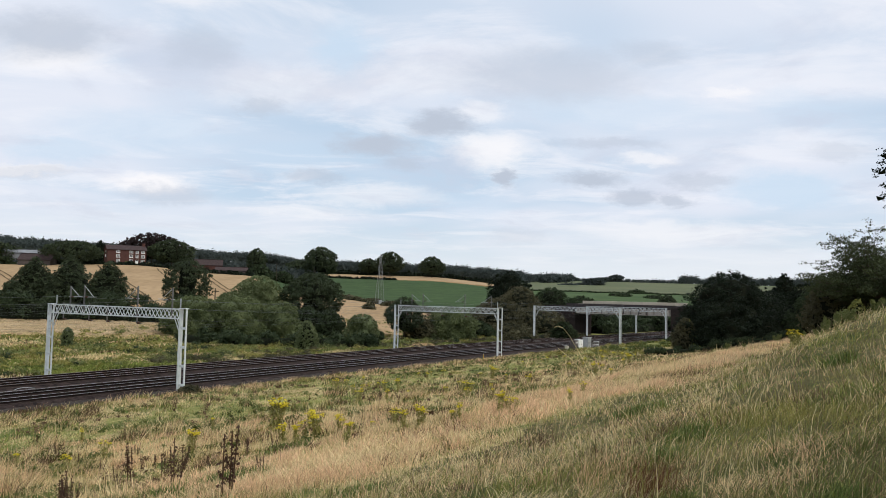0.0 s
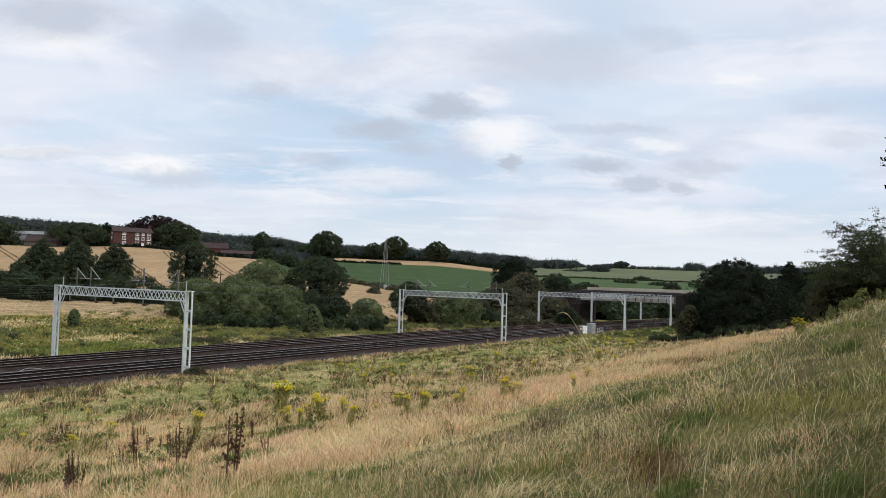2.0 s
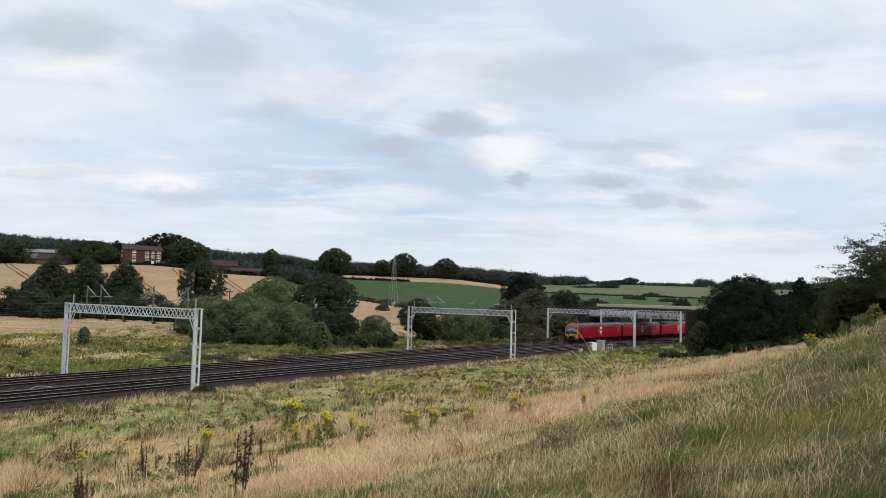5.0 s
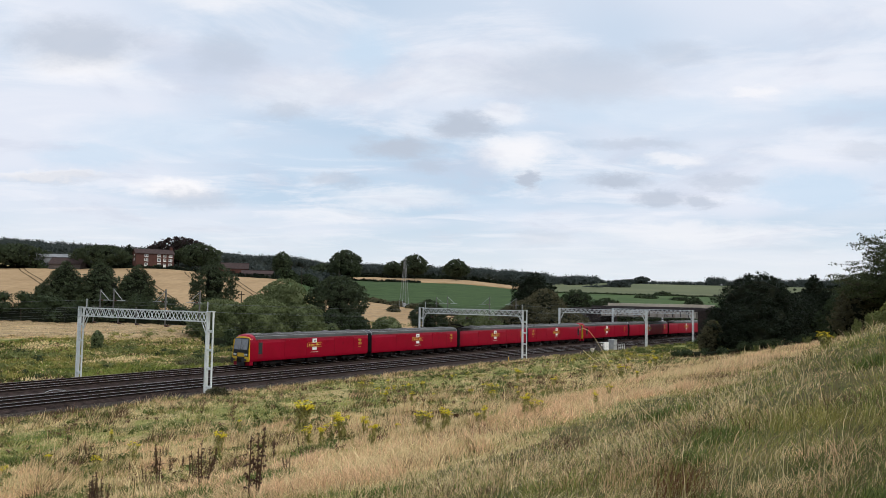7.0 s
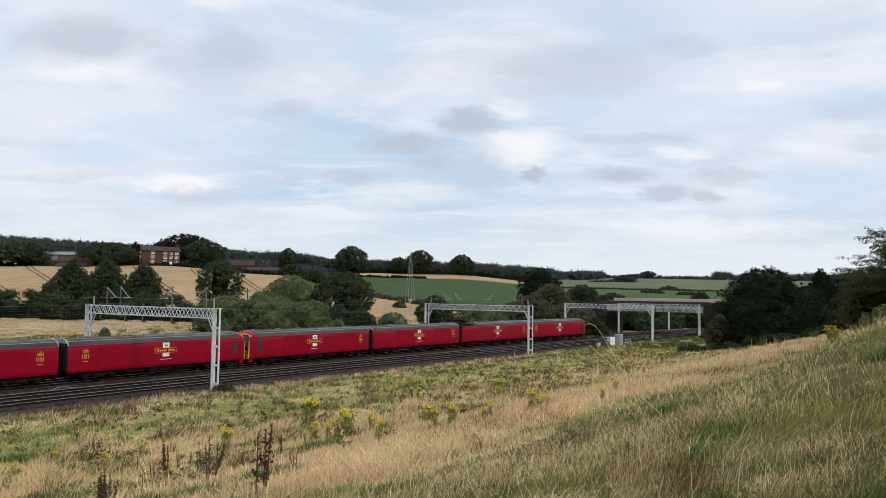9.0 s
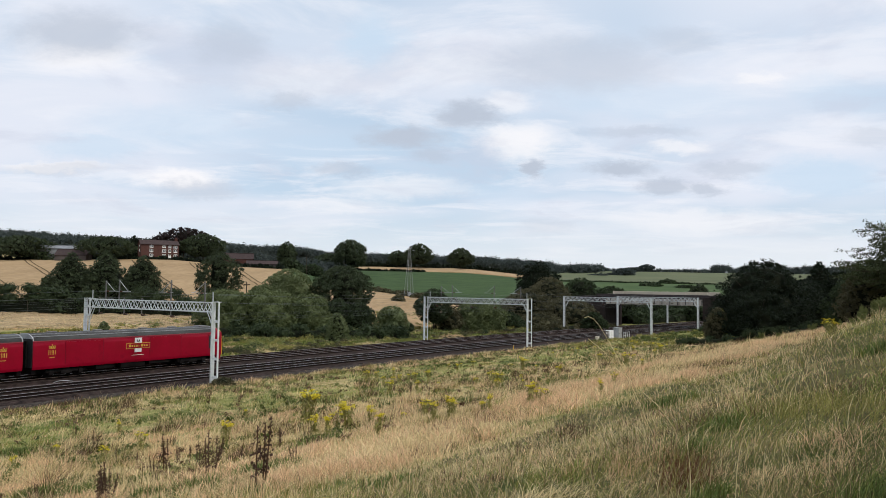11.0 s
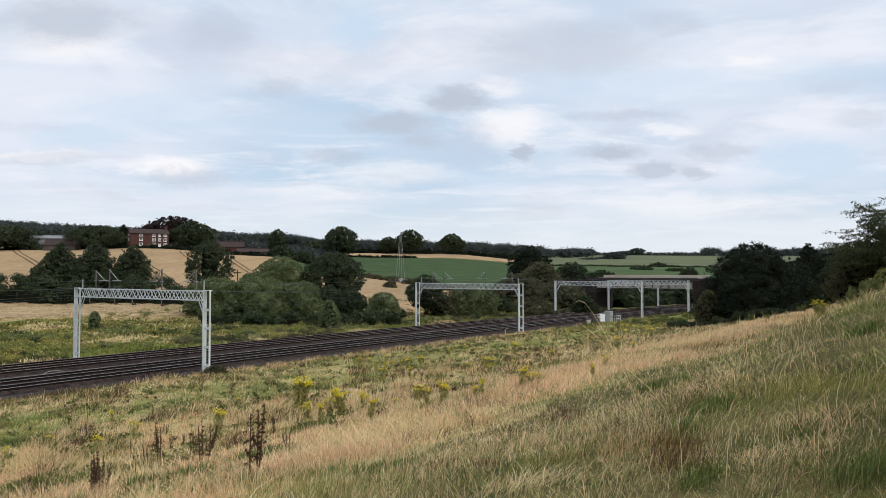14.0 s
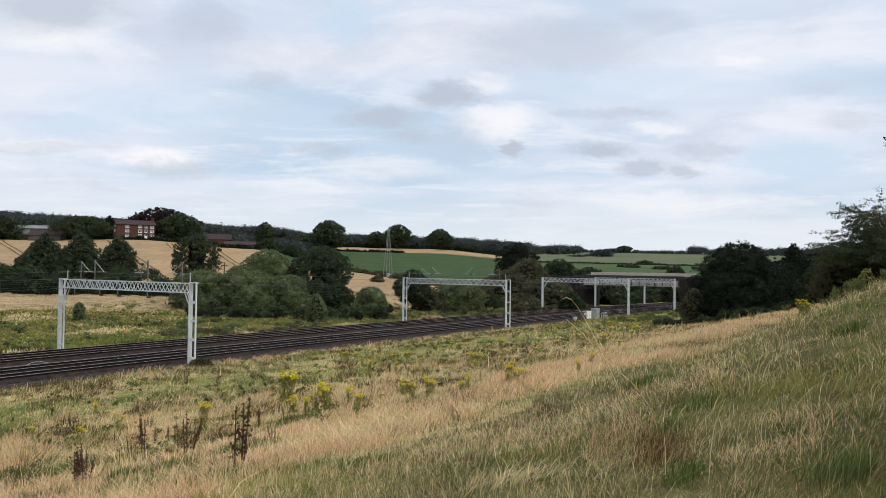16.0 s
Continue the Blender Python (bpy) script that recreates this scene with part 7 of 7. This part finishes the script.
def leaves_on_stem(name, mat, rng, n, h0, h1, length, droop):
    v, f = [], []
    for i in range(n):
        z, t = rng.uniform(h0, h1), rng.uniform(0, 6.283)
        d = np.array((math.cos(t), math.sin(t), 0))
        p = np.array((-math.sin(t), math.cos(t), 0)) * length * 0.16
        b = np.array((0, 0, z))
        k = len(v)
        v += [b, b + d * length * 0.5 + p + (0, 0, 0.05), b + d * length - (0, 0, droop), b + d * length * 0.5 - p + (0, 0, 0.05)]
        f.append((k, k + 1, k + 2, k + 3))
    return mesh_np(name, np.array(v), np.array(f), mat)


def make_ragwort(seed, h):
    rng = np.random.default_rng(seed)
    root = empty("ragwort", Matrix(), "flowering ragwort with flat yellow flower heads in rough grass", "wild flower", "ragwort plants in the meadow")
    for k in range(int(rng.integers(4, 7))):
        a, lean = rng.uniform(0, 6.283), rng.uniform(0.03, 0.22)
        top = Vector((math.cos(a) * lean, math.sin(a) * lean, h * rng.uniform(0.75, 1.05)))
        foot = Vector((math.cos(a) * 0.05, math.sin(a) * 0.05, -0.05))
        bm = bmesh.new()
        tube(bm, foot, top, 0.010, 0.006, 5)
        tips = []
        for j in range(7):
            t = rng.uniform(0, 6.283)
            e = top + Vector((math.cos(t) * rng.uniform(0.03, 0.11), math.sin(t) * rng.uniform(0.03, 0.11), rng.uniform(0.02, 0.09)))
            tube(bm, top - Vector((0, 0, 0.10)), e, 0.004, 0.003, 3)
            tips.append(e)
        stem = part("stem", bm, M["blade_olive"], root)
        stem["kind"] = "stuff"
        n = 26
        c = np.array([tips[int(i)] for i in rng.integers(0, 7, n)]) + rng.normal(0, 0.022, (n, 3)) * (1, 1, 0.35)
        part("flower_head", leaf_mesh("flower_head", c, np.full(n, 0.016), n * 4, 0.034, M["ragwort"], rng, flat=1.6, inside=0), None, stem, "dense yellow flower cluster")["kind"] = "stuff"
    part("foliage", leaves_on_stem("foliage", M["blade_olive"], rng, 60, 0.05, h * 0.75, 0.17, 0.03), None, root, "ragged green leaves")
    return root


def make_dock(seed, h):
    rng = np.random.default_rng(seed)
    root = empty("dock_plant", Matrix(), "dead dock plant with dark brown seed spikes", "wild plant", "dock plants in the meadow")
    for k in range(int(rng.integers(2, 4))):
        a, lean = rng.uniform(0, 6.283), rng.uniform(0.02, 0.20)
        top = Vector((math.cos(a) * lean, math.sin(a) * lean, h * rng.uniform(0.7, 1.0)))
        foot = Vector((math.cos(a) * 0.03, math.sin(a) * 0.03, -0.05))
        bm = tube(bmesh.new(), foot, top, 0.008, 0.004, 5)
        stem = part("stem", bm, M["blade_rust"], root)
        # whorls of seed round the stem, closer and smaller towards the tip
        t = np.repeat(0.36 + 0.64 * (np.arange(11) / 10.5) ** 0.8, 3)
        n = len(t)
        c = np.array([foot.lerp(top, float(q)) for q in t]) + rng.normal(0, 0.024, (n, 3)) * (1.3 - t)[:, None] * (1, 1, 0.5)
        part("seed_spike", leaf_mesh("seed_spike", c, 0.013 * (1.35 - t), n * 7, 0.019, M["dock_seed"], rng, inside=0), None, stem, "dark brown seed spike")["kind"] = "stuff"
    return root


M["dock_seed"] = leaf("dock_seed_brown", (0.045, 0.026, 0.018), (0.125, 0.075, 0.052))
# (x, y, size)
RAGWORT = (
    (-12.21, 31.33, 0.97), (-8.59, 30.43, 1.37), (-12.45, 28.51, 0.97), (-15.12, 30.37, 0.81), (-15.73, 37.56, 0.81), (-5.99, 33.85, 1.61),
    (-4.89, 29.38, 1.29), (-3.92, 26.16, 1.37), (-4.03, 29.02, 0.97), (-3.55, 28.74, 0.97), (-2.7, 27.99, 1.29), (-1.81, 21.29, 1.21),
    (-4.64, 57.99, 0.97), (-3.54, 48.75, 0.97), (-3.56, 61.23, 0.97), (-2.99, 62.43, 0.97), (-1.75, 48.28, 0.97), (-1.33, 61.47, 0.97),
    (-0.7, 27.8, 0.97), (-1.48, 27.24, 0.81), (-0.33, 23.1, 0.81), (0.18, 23.55, 0.73), (0.29, 25.8, 0.73), (1.12, 22.35, 0.81),
    (1.26, 22.22, 0.81), (2.56, 23.26, 0.73), (2.8, 23.3, 0.73), (3.09, 23.55, 0.73), (5.7, 26.23, 0.73), (13.13, 56.22, 0.97),
    (15.37, 63.41, 0.97), (10.45, 41.14, 0.97), (18.46, 68.32, 1.13), (19.71, 71.03, 1.13), (7.8, 73.91, 0.97), (7.4, 63.1, 0.97),
    (-4.36, 65.92, 0.97), (-6.24, 60.76, 0.97), (-5.76, 65.41, 0.97), (-0.39, 50.58, 0.97), (4.24, 21.13, 0.65), (-4.51, 34.28, 0.97),
    (-15.41, 27.88, 0.81), (-10.13, 39.65, 0.97), (3.67, 50.53, 0.97), (7.59, 52.08, 0.97), (10.9, 22.0, 0.8), (11.2, 22.3, 0.7))
DOCK = (
    (-6.35, 14.56, 1.42), (-9.25, 17.73, 1.28), (-7.81, 20.99, 1.14), (-7.93, 22.22, 1.42), (-8.87, 27.28, 1.12), (-5.01, 16.64, 1.57),
    (-2.78, 11.78, 1.57), (-3.35, 17.46, 1.0), (-14.72, 32.53, 0.9), (-5.68, 21.77, 0.71), (-15.34, 33.46, 0.79), (-14.31, 32.13, 0.79),
    (-8.97, 26.26, 0.9), (-7.05, 22.29, 1.28), (-10.93, 27.82, 0.68), (-12.74, 30.2, 0.79), (-6.79, 23.07, 1.28), (-10.97, 31.41, 0.79),
    (-5.37, 25.43, 0.79), (-5.03, 57.16, 1.01), (-3.42, 51.75, 1.01), (-2.12, 47.98, 1.01), (-6.42, 14.52, 1.42), (-6.23, 14.5, 1.28),
    (4.28, 47.05, 0.9), (4.21, 38.56, 0.9), (3.65, 45.61, 0.9), (-8.22, 26.28, 0.9), (-7.14, 24.52, 1.14))


def flowers():
    rng = np.random.default_rng(44)
    protos = [make_ragwort(60 + k, h) for k, h in enumerate((0.66, 0.60, 0.56, 0.64))]
    docks = [make_dock(70 + k, h) for k, h in enumerate((0.56, 0.48, 0.62))]
    spots = list(RAGWORT)
    for k in range(16):
        s, off = rng.uniform(38, 110), rng.uniform(-33, -15)
        for j in range(int(rng.integers(1, 5))):
            spots.append((*line(s + rng.normal(0, 1.2), off + rng.normal(0, 0.7)), rng.uniform(0.7, 1.1)))
    for n, (x, y, k) in enumerate(spots):
        m = Matrix.Translation((x, y, gz(x, y))) @ Matrix.Rotation(rng.uniform(0, 6.28), 4, "Z") @ Matrix.Scale(k * rng.uniform(0.9, 1.1), 4)
        if n < len(protos):
            protos[n].matrix_basis = m
        else:
            copy_thing(protos[n % 4], m)
    spots = list(DOCK)
    for k in range(22):
        x, y = line(rng.uniform(20, 75), rng.uniform(-38, -12))
        if abs(x / y) < 0.7:
            spots.append((x, y, 0.8))
    for n, (x, y, k) in enumerate(spots):
        m = Matrix.Translation((x, y, gz(x, y))) @ Matrix.Rotation(rng.uniform(0, 6.28), 4, "Z") @ Matrix.Scale(k * rng.uniform(0.85, 1.1), 4)
        if n < len(docks):
            docks[n].matrix_basis = m
        else:
            copy_thing(docks[n % 3], m)


flowers()


def make_nettle(seed, h):
    rng = np.random.default_rng(seed)
    root = empty("tall_weed", Matrix(), "leafy tall weed on the crest of the bank", "wild plant", "tall weeds on the bank")
    for k in range(5):
        a, lean = rng.uniform(0, 6.283), rng.uniform(0.05, 0.28)
        top = Vector((math.cos(a) * lean, math.sin(a) * lean, h * rng.uniform(0.65, 1.0)))
        stem = part("stem", tube(bmesh.new(), (math.cos(a) * 0.06, math.sin(a) * 0.06, -0.05), top, 0.008, 0.004, 5), M["blade_olive"], root)
        n = 26
        t = rng.uniform(0.25, 1.0, n)
        c = np.array([tuple(Vector((0, 0, 0)).lerp(top, float(q))) for q in t])
        part("leaves", leaf_mesh("leaves", c, 0.09 * (1.3 - t), 300, 0.105, M["leaf_weed"], rng, inside=0), None, stem, "pale green toothed leaves")["kind"] = "stuff"
    return root


CREST = ((11.1, 22.4), (11.6, 23.2), (12.2, 22.1), (12.8, 22.6), (13.2, 21.8), (12.5, 23.4), (28.4, 62.5), (29.3, 62.0), (30.1, 61.5), (27.2, 63.4), (26.4, 64.4), (30.8, 60.6), (31.6, 60.2), (29.7, 63.0), (11.4, 21.2), (12.0, 21.0))


def crest_weeds():
    rng = np.random.default_rng(46)
    protos = [make_nettle(90 + k, h) for k, h in enumerate((0.62, 0.50, 0.72))]
    for n, (x, y) in enumerate(CREST):
        big = 1.6 if y > 40 else 0.95
        m = Matrix.Translation((x, y, gz(x, y))) @ Matrix.Rotation(rng.uniform(0, 6.28), 4, "Z") @ Matrix.Scale(big * rng.uniform(0.7, 1.1), 4)
        if n < 3:
            protos[n].matrix_basis = m
        else:
            copy_thing(protos[n % 3], m)


crest_weeds()


def arching_stems():
    """Two long grass stems that bow over in the wind close to the viewpoint: offsets from the foot, then the foot."""
    for foot, pts in (((2.29, 7.5), ((0.0, -0.05), (-0.02, 0.12), (-0.09, 0.30), (-0.23, 0.49), (-0.39, 0.63), (-0.57, 0.80), (-0.76, 1.01), (-0.85, 1.08), (-0.91, 1.13))),
                      ((2.08, 7.5), ((0.0, -0.05), (-0.02, 0.06), (-0.08, 0.27), (-0.22, 0.60), (-0.38, 0.93), (-0.51, 1.17), (-0.59, 1.30), (-0.65, 1.37), (-0.70, 1.39), (-0.74, 1.375)))):
        g = gz(*foot)
        bm = bmesh.new()
        for n, (a, b) in enumerate(zip(pts, pts[1:])):
            r = 0.0024 - 0.0013 * n / len(pts)
            tube(bm, (a[0], 0, a[1]), (b[0], 0, b[1]), r + 0.0012 * (n > len(pts) - 4), r + 0.0010 * (n > len(pts) - 4), 5)
        me = bpy.data.meshes.new("grass_stem")
        bm.to_mesh(me)
        bm.free()
        me.materials.append(M["blade_straw"])
        ob = new("grass_stem", me)
        ob.location = (*foot, g)
        tagged(ob, "long pale grass stem bowed over by the wind", "grass", "bowed grass stems")


arching_stems()


def seed_spike(x, y, h):
    """A pale bleached seed spike standing in the grass."""
    root = empty("seed_spike", Matrix.Translation((x, y, gz(x, y))) @ Matrix.Rotation(0.08, 4, "Y"), "pale bleached seed spike on a short stalk", "wild plant")
    part("stalk", tube(bmesh.new(), (0, 0, -0.03), (0, 0, h * 0.45), 0.004, 0.004, 6), M["blade_olive"], root)
    bm = bmesh.new()
    prof = ((0.38, 0.006), (0.48, 0.012), (0.62, 0.014), (0.80, 0.011), (0.93, 0.007), (1.0, 0.002))
    for (a, ra), (b, rb) in zip(prof, prof[1:]):
        tube(bm, (0.01 * math.sin(a * 9), 0, h * a), (0.01 * math.sin(b * 9), 0, h * b), ra, rb, 7)
    part("head", bm, M["blade_straw"], root, "pale feathery head")


seed_spike(0.89, 8.20, 0.42)


# ---------------------------------------------------------------- what moves
def motions():
    for n, (van, flip) in enumerate(train):
        rows = []
        for k in range(0, 33):
            t = 0.5 * k
            s = nose_at(t) + PITCH * (n + 0.5)
            rows.append((t, line_pose(s, TRAIN_OFF, 0.0, back=not flip)))
        walk(van, rows)


motions()
